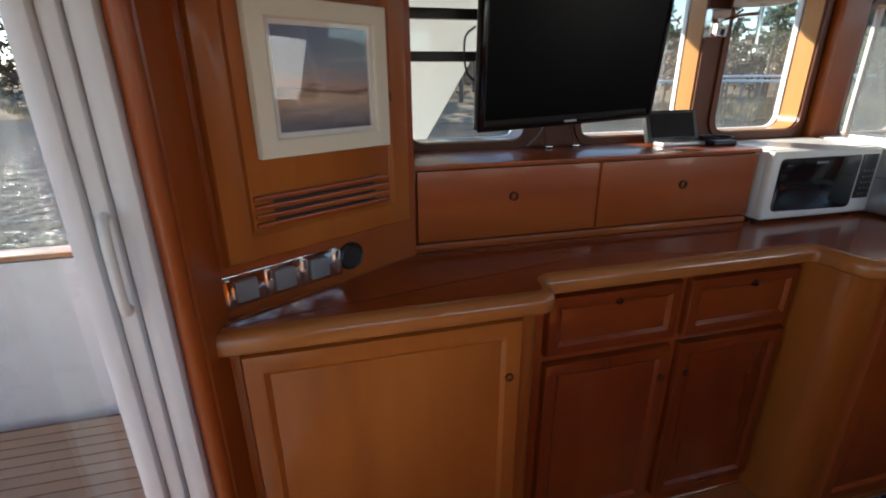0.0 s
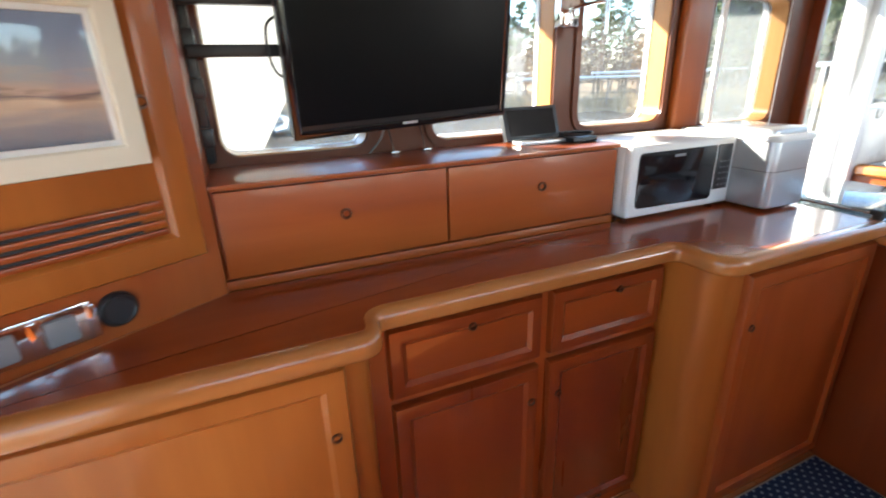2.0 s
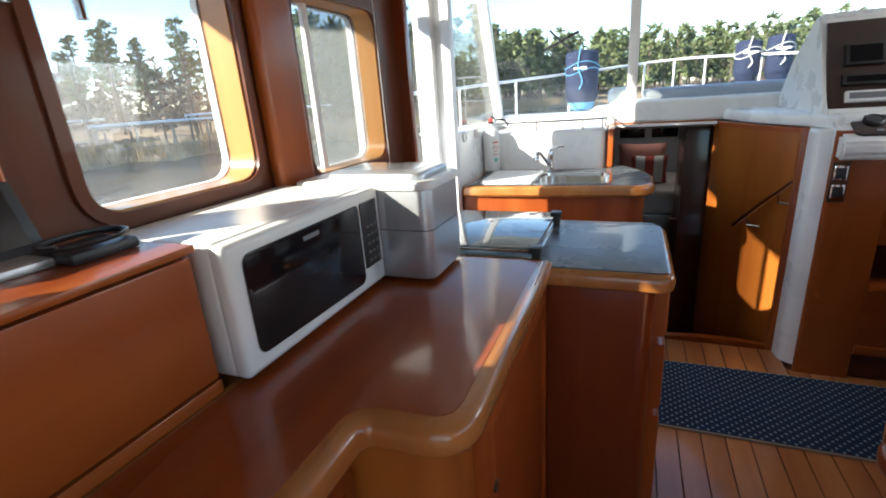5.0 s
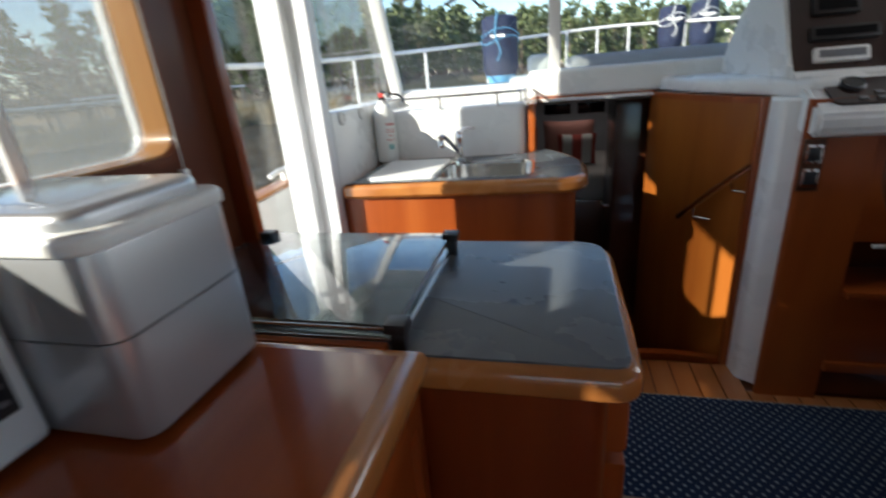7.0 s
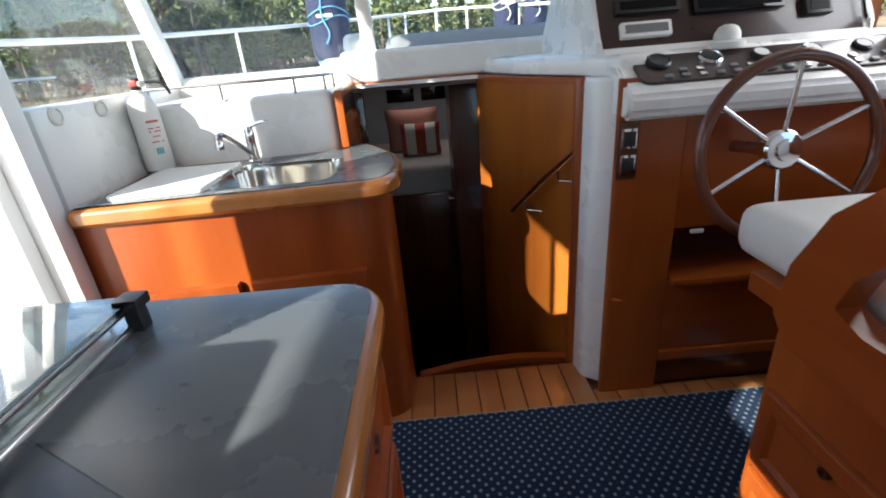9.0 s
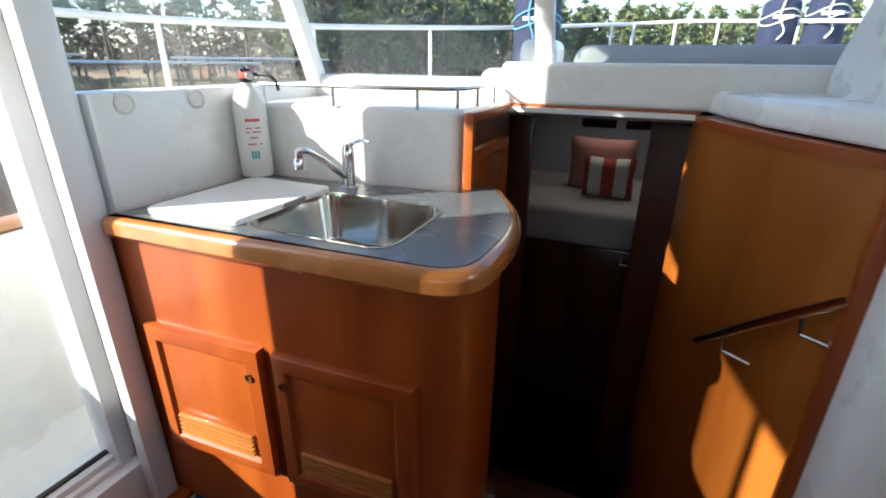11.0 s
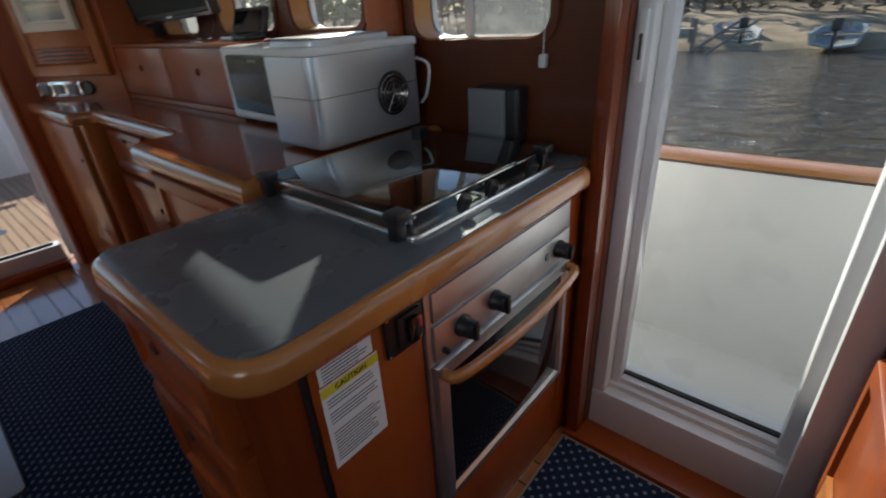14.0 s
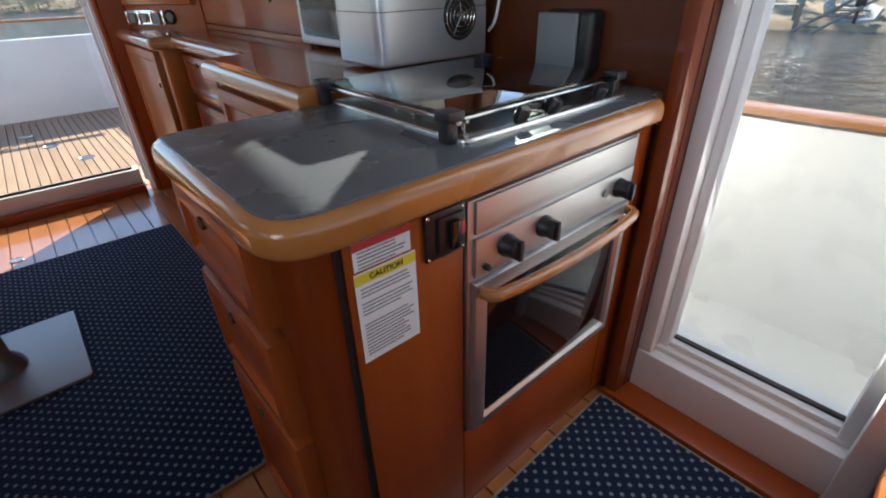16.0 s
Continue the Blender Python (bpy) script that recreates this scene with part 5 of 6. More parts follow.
fsec = [(3.10, 0.97), (2.90, 0.965), (2.884, 0.985), (2.884, 1.030), (2.898, 1.046), (3.045, 1.128), (3.10, 1.132)]
ends = [[fas.verts.new((x, y, z)) for x, z in fsec] for y in (-1.315, -2.44)]
for k in range(len(fsec)):
    fas.faces.new((ends[0][k], ends[0][(k + 1) % len(fsec)], ends[1][(k + 1) % len(fsec)], ends[1][k]))
fas.faces.new(ends[0][::-1])
fas.faces.new(ends[1])
bmesh.ops.bevel(fas, geom=fas.edges[:], offset=0.010, segments=3, affect="EDGES")
solo("dash_fascia", fas, GELCOAT, "white moulded dash fascia sloping up to the gauges", "dashboard", kind="structure")
ip = thing("gauge_panel", (2.96, -1.85, 1.125), "dark glossy panel of round gauges and small switches", "instrument panel")
IP = Matrix.Translation((2.912, -1.36, 1.055)) @ Matrix.Rotation(radians(-29), 4, "Y")
part("panel", moved(slab(rounded([(0.0, 0.0, 0.03), (0.0, -0.90, 0.03), (0.13, -0.90, 0.03), (0.13, 0.0, 0.03)]), 0, 0.008, 0.003), IP), BURL, ip)
rg = random.Random(3)
for i in range(6):
    y = -0.07 - i * 0.145
    g = part("gauge", moved(lathe([(0.034, 0), (0.034, 0.008), (0.029, 0.013), (0.027, 0.009), (0.002, 0.009)] if i < 2 else [(0.026, 0), (0.026, 0.007), (0.022, 0.011), (0.020, 0.009), (0.002, 0.009)], (0.088, y, 0.008), (0, 0, 1), 24), IP), CHROME if i % 2 else BLACK, ip, "round gauge with a bright rim")
    part("dial", moved(lathe([(0.026 if i < 2 else 0.019, 0), (0.026 if i < 2 else 0.019, 0.0008)], (0.088, y, 0.0175), (0, 0, 1), 20), IP), PAPER if i in (2, 3) else GLOSSBLACK, g)
for row in (0.018, 0.043):
    for i in range(17):
        y = -0.075 - i * 0.047
        if row > 0.03 and i % 3 == 0:
            continue
        part("toggle_switch", moved(box(row - 0.007, row + 0.007, y - 0.011, y + 0.011, 0.008, 0.015, 0.003), IP), CHROME if (i + int(row * 100)) % 3 == 0 else GREY, ip)

# raised pod with the navigation instruments
pod = thing("instrument_pod", (3.2, -1.75, 1.13), "white moulded pod with a dark slanted instrument board", "instrument panel")
pb = bmesh.new()
sec = [(3.04, 1.12), (3.10, 1.16), (3.26, 1.50), (3.34, 1.54), (3.62, 1.36), (3.78, 1.19), (3.78, 1.12)]
YA, YB = -1.29, -2.12
lft = [pb.verts.new((x, YA, z)) for x, z in sec]
rgt = [pb.verts.new((x, YB, z)) for x, z in sec]
for i in range(len(sec)):
    j = (i + 1) % len(sec)
    pb.faces.new((lft[i], lft[j], rgt[j], rgt[i]))
pb.faces.new(lft[::-1])
pb.faces.new(rgt)
bmesh.ops.bevel(pb, geom=pb.edges[:], offset=0.015, segments=3, affect="EDGES")
part("body", pb, GELCOAT, pod)
u = (Vector((3.26, 0, 1.50)) - Vector((3.10, 0, 1.16)))
PD = Matrix.Identity(4)
PD.col[0][:3], PD.col[1][:3], PD.col[2][:3] = Vector((0, -1, 0)), u.normalized(), Vector((0, -1, 0)).cross(u.normalized())
PD.col[3][:3] = (3.10, YA, 1.16)
part("board", moved(box(0.012, 0.80, -0.02, 0.36, 0.0, 0.010, 0.004), PD), BURL, pod)
for x0, x1, y0, y1, mt, lab in ((0.29, 0.56, 0.06, 0.26, GLOSSBLACK, "dark chart plotter"), (0.07, 0.20, 0.16, 0.25, BLACK, "black radio"), (0.06, 0.25, 0.075, 0.12, BLACK, "flat black stereo"), (0.07, 0.22, 0.005, 0.05, WHITEPLASTIC, "white instrument with small keys"), (0.60, 0.72, 0.16, 0.27, GREY, "grey display"), (0.62, 0.70, 0.03, 0.09, BLACK, "black handset")):
    q = part("instrument", moved(box(x0, x1, y0, y1, 0.008, 0.03, 0.005), PD), mt, pod, lab)
    part("face", moved(box(x0 + 0.012, x1 - 0.012, y0 + 0.010, y1 - 0.010, 0.0295, 0.0315, 0), PD), INK if mt is WHITEPLASTIC else SCREEN, q)
cps = thing("compass", (3.055, -1.66, 1.128), "domed white compass on the dash", "compass")
part("base", lathe([(0.05, 0), (0.05, 0.015), (0.042, 0.02)], (3.055, -1.66, 1.128), (0, 0, 1), 24), WHITEPLASTIC, cps)
part("dome", lathe([(0.036, 0), (0.034, 0.02), (0.024, 0.036), (0.010, 0.042)], (3.055, -1.66, 1.147), (0, 0, 1), 24), PAPER, cps)

wh = thing("steering_wheel", (2.75, -1.655, 0.927), "steering wheel with a dark wooden rim and chrome spokes", "steering wheel")
WM = Matrix.Translation((2.745, -1.655, 0.890)) @ Matrix.Rotation(radians(-82), 4, "Y")
RW = 0.222
part("rim", moved(tube([(RW * math.cos(a), RW * math.sin(a), 0.02) for a in [2 * math.pi * k / 48 for k in range(48)]], 0.015, 12, closed=True), WM), DARKWOOD, wh, "dark varnished wooden rim")
for k in range(6):
    a = 2 * math.pi * k / 6 + radians(-4)
    part("spoke", moved(tube([(0.03 * math.cos(a), 0.03 * math.sin(a), -0.005), (RW * math.cos(a), RW * math.sin(a), 0.02)], 0.006, 10), WM), CHROME, wh)
part("hub", moved(lathe([(0.05, -0.02), (0.05, 0.004), (0.044, 0.010), (0.028, 0.012), (0.026, 0.022), (0.006, 0.024)], (0, 0, 0), (0, 0, 1), 28), WM), CHROME, wh, "chrome hub cap")
part("shaft", moved(tube([(0, 0, -0.20), (0, 0, -0.01)], 0.018, 14), WM), STEEL, wh)

hs = thing("helm_chair", (2.0, -1.9, 0), "cherry helm seat with drawers and white vinyl cushions", "seat")
part("base", box(1.55, 2.375, -2.44, -1.435, 0.0, 0.62, 0.006), WOOD, hs)
for z0, h in ((0.30, 0.195), (0.06, 0.215)):
    panel_door(hs, "drawer", face_frame((1.96, -1.435, z0), (1, 0, 0), (0, 1, 0)), 0.39, h, 0.045, 0.02, knob=(0.22, h - 0.045), grain_x=True)


def arm_panel(y0, y1):
    prof = [(2.34, 0.61), (2.385, 0.66), (2.37, 0.77), (2.31, 0.89), (2.20, 0.99), (2.06, 1.07), (1.85, 1.12), (1.55, 1.13), (1.55, 0.60)]
    hole = [(2.26, 0.74), (2.24, 0.80), (2.17, 0.88), (2.07, 0.94), (1.85, 0.985), (1.65, 0.99), (1.65, 0.72), (2.20, 0.72)]
    b = holed([Vector(p) for p in prof], [Vector(p) for p in hole], 0.0, y1 - y0)
    return moved(b, Matrix(((1, 0, 0, 0), (0, 0, 1, y1), (0, 1, 0, 0), (0, 0, 0, 1))))


part("side_panel", arm_panel(-1.475, -1.425), WOOD_X, hs, "curved wooden arm panel with a rounded cut-out")
part("seat_cushion", box(1.75, 2.66, -2.40, -1.50, 0.67, 0.80, 0.055, seg=4), VINYL, hs, "white vinyl seat cushion")
part("seat_board", box(1.6, 2.54, -2.42, -1.48, 0.62, 0.67, 0.006), WOOD_X, hs)
part("backrest", box(1.58, 1.75, -2.40, -1.48, 0.69, 1.22, 0.05, seg=4), VINYL, hs, "white vinyl backrest")
vh = thing("radio_handset", (3.1, -2.2, 1.13), "black handset with an antenna standing on the dash", "radio")
part("case", box(2.98, 3.06, -2.30, -2.16, 1.137, 1.22, 0.012), BLACK, vh)
part("antenna", tube([(3.02, -2.19, 1.21), (3.05, -2.26, 1.40)], 0.007, 8, taper=0.004), BLACK, vh)

# ---- saloon table ----
PEWTER = plain("dull pewter metal", (0.26, 0.26, 0.27), 0.42, 0.6, 0.1)
tt = thing("saloon_table", (0.94, -1.3, 0), "cherry folding table on a dull metal pedestal", "table")
to = rounded([(0.50, -0.905, 0.06), (1.385, -0.905, 0.06), (1.385, -1.66, 0.06), (0.50, -1.66, 0.06)])
part("lower_leaf", slab(to, 0.775, 0.808, 0.012, round_bottom=0.012), WOOD_X, tt)
part("upper_leaf", rim_slab(to, 0.812, 0.852, 0.05, 0.014), NOSE, tt)
part("tabletop", slab(inset_outline(to, 0.028), 0.815, 0.846), TOPWOOD, tt)
part("pedestal", lathe([(0.075, 0), (0.07, 0.02), (0.048, 0.05), (0.045, 0.74), (0.09, 0.755), (0.09, 0.765)], (0.912, -1.18, 0.022), (0, 0, 1), 28), PEWTER, tt, "dark metal column")
part("floor_plate", slab(rounded([(0.685, -0.952, 0.02), (1.14, -0.952, 0.02), (1.14, -1.40, 0.02), (0.685, -1.40, 0.02)]), 0.010, 0.022, 0.004), PEWTER, tt, "square brushed metal floor plate")

# ---- carpets ----
def carpet(name, outline, label):
    c = thing(name, (outline[0].x, outline[0].y, 0), label, "carpet")
    part("carpet_pad", slab(outline, 0.002, 0.0115, 0.003), CARPET, c)
    part("binding", band(inset_outline(outline, -0.006), inset_outline(outline, 0.004), 0.002, 0.0095), BEIGE, c, "beige bound edge")


BEIGE = plain("beige binding", (0.30, 0.25, 0.18), 0.9, vary=0.15)
carpet("saloon_carpet", rounded([(0.12, -0.465, 0), (1.09, -0.465, 0), (1.10, -0.385, 0), (1.79, -0.385, 0), (1.805, -0.70, 0), (1.805, -1.50, 0), (0.12, -1.50, 0)]), "navy carpet with pale dots on the saloon floor")
carpet("helm_carpet", rounded([(2.270, 0.164, 0), (2.862, 0.164, 0), (2.872, -1.95, 0), (2.385, -1.95, 0), (2.375, -0.70, 0), (2.28, -0.66, 0)]), "navy carpet with pale dots between galley and helm")

# ---- forward cabin ----
bed = thing("berth", (5.4, -0.6, -0.8), "forward berth with pale bedding", "bed")
part("base", box(4.75, 5.73, -1.6, 0.17, -0.80, 0.26, 0.01), DARKWOOD, bed)
part("mattress", box(4.72, 5.735, -1.6, 0.16, 0.26, 0.46, 0.07, seg=4), plain("pale bedding", (0.66, 0.60, 0.56), 0.9, vary=0.15, bumps=0.3), bed)


def cushion(c, w, h, d, rot):
    b = bmesh.new()
    n = 14
    g = [[[b.verts.new((0, 0, 0)) for k in range(n + 1)] for i in range(n + 1)] for s in (0, 1)]
    for s in (0, 1):
        for i in range(n + 1):
            for k in range(n + 1):
                uu, vv = i / n * 2 - 1, k / n * 2 - 1
                t = max(0, (1 - uu ** 4) * (1 - vv ** 4)) ** 0.5
                pin = 1 - 0.06 * (1 - abs(uu * vv))
                g[s][i][k].co = Vector((uu * w / 2 * pin, (1 if s else -1) * d / 2 * t, vv * h / 2 * pin))
        for i in range(n):
            for k in range(n):
                b.faces.new((g[s][i][k], g[s][i + 1][k], g[s][i + 1][k + 1], g[s][i][k + 1]))
    bmesh.ops.remove_doubles(b, verts=b.verts, dist=1e-5)
    return moved(b, Matrix.Translation(c) @ Euler([radians(a) for a in rot]).to_matrix().to_4x4())


def stripes():
    m, nt, b = nodes_of("red and white stripes")
    tc = nt.nodes.new("ShaderNodeTexCoord")
    sep = nt.nodes.new("ShaderNodeSeparateXYZ")
    nt.links.new(tc.outputs["Generated"], sep.inputs[0])
    w = nt.nodes.new("ShaderNodeMath")
    w.operation = "PINGPONG"
    w.inputs[1].default_value = 0.25
    nt.links.new(sep.outputs[1], w.inputs[0])
    c = ramp(nt, ranged(nt, w.outputs[0], 0, 4), [(0.48, (0.45, 0.07, 0.05)), (0.52, (0.70, 0.66, 0.60))])
    nt.links.new(c, b.inputs["Base Color"])
    b.inputs["Roughness"].default_value = 0.9
    return m


solo("striped_cushion", cushion((5.08, -0.715, 0.585), 0.29, 0.25, 0.11, (-12, 0, 90)), stripes(), "red and white striped cushion on the berth", "cushion")
solo("pink_cushion", cushion((5.24, -0.655, 0.625), 0.40, 0.34, 0.13, (-8, 0, 84)), plain("dusty pink cloth", (0.45, 0.20, 0.16), 0.9, bumps=0.2), "dusty pink cushion behind the striped one", "cushion")
for y in (-0.55, -0.84):
    po = thing("porthole", (5.735, y, 0.8), "dark porthole in the cabin end", "window", "cabin portholes")
    part("pane", box(5.722, 5.739, y - 0.13, y + 0.10, 0.79, 0.93, 0.005), GLOSSBLACK, po)
cdoor = thing("cabin_door", (4.25, -1.0, -0.8), "dark open cabin door with a chrome lever", "door")
part("leaf", box(4.27, 4.72, -0.935, -0.90, -0.79, 1.01, 0.004), DARKWOOD, cdoor)
part("lever", tube([(4.40, -0.90, 0.32), (4.40, -0.87, 0.32), (4.48, -0.865, 0.32)], 0.008, 8), CHROME, cdoor)

# ---- the boat outside ----
BUL = [(-3.30, 0.80), (-1.0, 0.83), (1.5, 0.83), (3.0, 0.84), (3.6, 0.82), (4.4, 0.70), (5.2, 0.42), (6.0, -0.05), (6.6, -0.6), (6.9, -1.1)]


def along(path, section, z_of):
    """A strip that follows a plan path, with a (sideways, up) section; z_of gives the height along the way."""
    b = bmesh.new()
    P = smooth_path([(x, y, 0) for x, y in path], 4)
    rings = []
    for i, p in enumerate(P):
        t = (P[min(i + 1, len(P) - 1)] - P[max(i - 1, 0)]).normalized()
        n = Vector((-t.y, t.x, 0))
        rings.append([b.verts.new(p + n * s + Vector((0, 0, z_of(p.x) * f + h))) for s, f, h in section])
    for r0, r1 in zip(rings, rings[1:]):
        for k in range(len(section)):
            b.faces.new((r0[k], r1[k], r1[(k + 1) % len(section)], r0[(k + 1) % len(section)]))
    b.faces.new(rings[0])
    b.faces.new(rings[-1][::-1])
    return b


def sheer(x):
    return 0.715 + max(0.0, x - 2.0) ** 2 * 0.012


CY = -1.105
mirror = [(x, 2 * CY - y) for x, y in BUL][::-1]
for nm, path in (("bulwark_port", BUL), ("bulwark_starboard", mirror)):
    solo(nm, along(path, [(0.0, 0, -0.8), (0.0, 1, -0.02), (0.07, 1, -0.02), (0.10, 0, -0.8)], sheer), GELCOAT, "white moulded bulwark of the boat", "bulwark", kind="structure")
    solo("cap_rail", along(path, [(-0.012, 1, -0.008), (-0.012, 1, 0.008), (0.0, 1, 0.014), (0.07, 1, 0.014), (0.09, 1, 0.008), (0.09, 1, -0.008)], sheer), CAPWOOD, "varnished wooden cap rail on the bulwark", "rail", kind="structure")
solo("side_deck_port", box(-0.75, 3.9, WY + 0.09, 0.84, -0.10, 0.03, 0.004), GELCOAT, "white side deck", "deck", kind="structure")
solo("side_deck_starboard", box(-0.75, 3.9, -3.04, SY - 0.06, -0.10, 0.03, 0.004), GELCOAT, "white side deck", "deck", kind="structure")
fd = [Vector(p) for p in [(3.72, 0.83), (4.4, 0.68), (5.2, 0.40), (6.0, -0.07), (6.6, -0.62), (6.88, -1.1)]]
fd = fd + [Vector((p.x, 2 * CY - p.y)) for p in fd[::-1]]
trunk = rounded([(3.86, -0.30, 0.05), (5.2, -0.62, 0.2), (5.2, -1.60, 0.2), (3.86, -1.92, 0.05)])
solo("foredeck", holed(fd, inset_outline(trunk, 0.04), 1.072, 0.014), GELCOAT, "white foredeck", "deck", kind="structure")
tc_ = rim_slab(trunk, 1.065, 1.185, 0.06, 0.04)
slab(inset_outline(trunk, 0.05), 1.13, 1.184, bm=tc_)
solo("trunk_cabin", tc_, GELCOAT, "white trunk cabin before the windscreen", "cabin top", kind="structure")
dc = thing("deck_cover", (4.5, -1.02, 1.18), "grey canvas cover laced over the trunk cabin", "cover")
part("canvas", slab(rounded([(3.98, -0.60, 0.08), (4.9, -0.68, 0.2), (4.9, -1.52, 0.2), (3.98, -1.62, 0.08)]), 1.18, 1.262, 0.05), CANVAS, dc)
ht = thing("deck_vent", (4.2, -0.47, 1.18), "small white rounded deck vent", "vent")
part("cowl", box(4.05, 4.25, -0.54, -0.40, 1.18, 1.285, 0.045, seg=4), GELCOAT, ht)

rail_pts = [(2.985, 0.86, 0.76), (2.985, 0.86, 1.16), (3.02, 0.86, 1.26), (3.13, 0.86, 1.325), (3.5, 0.85, 1.335), (4.3, 0.72, 1.36), (5.1, 0.45, 1.40), (5.8, 0.06, 1.44), (6.4, -0.50, 1.49), (6.55, -0.62, 1.50)]
br = thing("bow_rail", (5.0, 0.4, 0.8), "white-painted tubular bow rail with thin stanchions", "rail")
part("top_rail", tube(smooth_path(rail_pts), 0.0135, 10), WHITEPAINT, br)
part("top_rail", tube(smooth_path([(x, 2 * CY - y, z) for x, y, z in rail_pts]), 0.0135, 10), WHITEPAINT, br)
part("pulpit_rail", tube(smooth_path([(6.55, -0.62, 1.50), (6.62, -0.72, 1.51), (6.66, -1.1, 1.52), (6.62, -1.48, 1.51), (6.55, -1.59, 1.50)]), 0.0135, 10), WHITEPAINT, br)
for x, y, z in ((3.55, 0.845, 1.335), (4.3, 0.72, 1.36), (5.1, 0.45, 1.40), (5.8, 0.06, 1.44), (6.4, -0.50, 1.49), (6.56, -0.65, 1.50)):
    for yy in (y, 2 * CY - y):
        part("stanchion", tube([(x, yy, sheer(x) - 0.01), (x, yy, z)], 0.0105, 8), WHITEPAINT, br)
for yy in (-0.95, -1.25):
    part("stanchion", tube([(6.65, yy, 0.95), (6.65, yy, 1.52)], 0.0105, 8), WHITEPAINT, br)
part("lower_rail", tube([(6.56, -0.65, 1.22), (6.66, -1.1, 1.24), (6.56, -1.55, 1.22)], 0.009, 8), WHITEPAINT, br)


def fender(x, y, z0, z1, r, rope, tilt=0.0):
    f = thing("fender", (x, y, z0), "navy cloth-covered fender tied to the bow rail", "fender", "fenders on the bow rail")
    h = z1 - z0
    part("body", lathe([(r * 0.45, 0), (r * 0.85, 0.03), (r, 0.08), (r, h - 0.05), (r * 0.96, h - 0.02), (r * 0.75, h), (r * 0.2, h)], (x, y, z0), (0, 0, 1), 22), NAVY, f)
    part("end_cap", lathe([(r * 0.3, -0.05), (r * 0.7, -0.03), (r * 0.86, 0.03), (r * 0.84, 0.035)], (x, y, z0), (0, 0, 1), 20), BLUEROPE if rope is BLUEROPE else NAVY, f)
    rr_ = random.Random(int(x * 100 + y * 10))
    for k in range(2):
        pts = [(x + (r + 0.008) * math.cos(a) , y + (r + 0.008) * math.sin(a), z0 + h * (0.62 + 0.12 * k) + 0.03 * math.sin(2 * a + k)) for a in [2 * math.pi * j / 20 for j in range(20)]]
        part("lashing", tube(pts, 0.005, 6, closed=True), rope, f)
    part("lashing", tube(smooth_path([(x - r - 0.012, y, z1 + 0.03), (x - r - 0.012, y + 0.02, z0 + h * 0.7), (x - r - 0.012, y - 0.02, z0 + h * 0.45), (x - r - 0.012, y + 0.01, z0 + h * 0.3)]), 0.006, 6), rope, f)
    if rope is not None:
        part("print", moved(box(-0.06, 0.06, -0.004, 0.004, 0, 0.022, 0), Matrix.Translation((x - r - 0.001, y, z0 + h * 0.66)) @ Matrix.Rotation(radians(90), 4, "Z")), PAPER, f, "short white printed word")


fender(5.72, 0.02 - 0.09, 1.13, 1.64, 0.155, BLUEROPE)
fender(6.45, -1.60, 1.26, 1.63, 0.115, ROPE)
fender(6.42, -1.86, 1.26, 1.65, 0.115, ROPE)
cl = thing("cleat", (3.53, 0.87, 0.76), "white horn cleat on the cap rail", "cleat")
part("horn", tube(smooth_path([(3.36, 0.87, 0.80), (3.45, 0.87, 0.812), (3.62, 0.87, 0.812), (3.71, 0.87, 0.80)]), 0.013, 10), WHITEPAINT, cl)
for x in (3.49, 3.58):
    part("foot", box(x - 0.014, x + 0.014, 0.855, 0.885, 0.755, 0.81, 0.004), WHITEPAINT, cl)
wp = thing("wiper_fitting", (3.7, 0.1, 1.5), "black wiper arms parked on the windscreen", "wiper")
part("arm", tube([(3.56, -0.10, 1.62), (3.62, -0.22, 1.50)], 0.006, 6), BLACK, wp)
part("blade", tube([(3.60, -0.06, 1.52), (3.58, -0.26, 1.60)], 0.008, 6), BLACK, wp)

# white wing of the superstructure seen through the aft window
def lit_wing():
    """White that lets sunlight glow through, to brighten the wing's shaded face."""
    m, nt, b = nodes_of("translucent white wing")
    b.inputs["Base Color"].default_value = (0.8, 0.8, 0.78, 1)
    b.inputs["Roughness"].default_value = 0.8
    tl = nt.nodes.new("ShaderNodeBsdfTranslucent")
    tl.inputs["Color"].default_value = (0.8, 0.8, 0.78, 1)
    mx = nt.nodes.new("ShaderNodeMixShader")
    mx.inputs[0].default_value = 0.5
    nt.links.new(b.outputs[0], mx.inputs[1])
    nt.links.new(tl.outputs[0], mx.inputs[2])
    nt.links.new(mx.outputs[0], nt.nodes["Material Output"].inputs[0])
    return m


WING = lit_wing()
# The wing is a thin translucent sheet, so its shaded side shows bright.
wg = bmesh.new()
pts = [(-0.55, 1.0), (0.062, 1.0), (0.70, 2.03), (-0.55, 2.03)]
a_ = [wg.verts.new((x, 0.50, z)) for x, z in pts]
b_ = [wg.verts.new((x, 0.503, z)) for x, z in pts]
for i in range(4):
    wg.faces.new((a_[i], a_[(i + 1) % 4], b_[(i + 1) % 4], b_[i]))
wg.faces.new(a_[::-1])
wg.faces.new(b_)
solo("white_wing", wg, WING, "white superstructure wing beside the window, made translucent to look sunlit", "screen", kind="structure")
# Unseen overhang; its stepped edge is set to cut the sun patches indoors.
solo("sun_trim_overhang", slab([Vector(p) for p in ((-0.75, WY + 0.12), (2.22, WY + 0.12), (2.22, 0.95), (1.5, 1.0), (0.75, 1.06), (0.3, 1.10), (-0.75, 1.10))], CEIL + 0.02, CEIL + 0.07), GELCOAT, "unseen white overhang added to trim the sun patches", "roof", kind="structure")

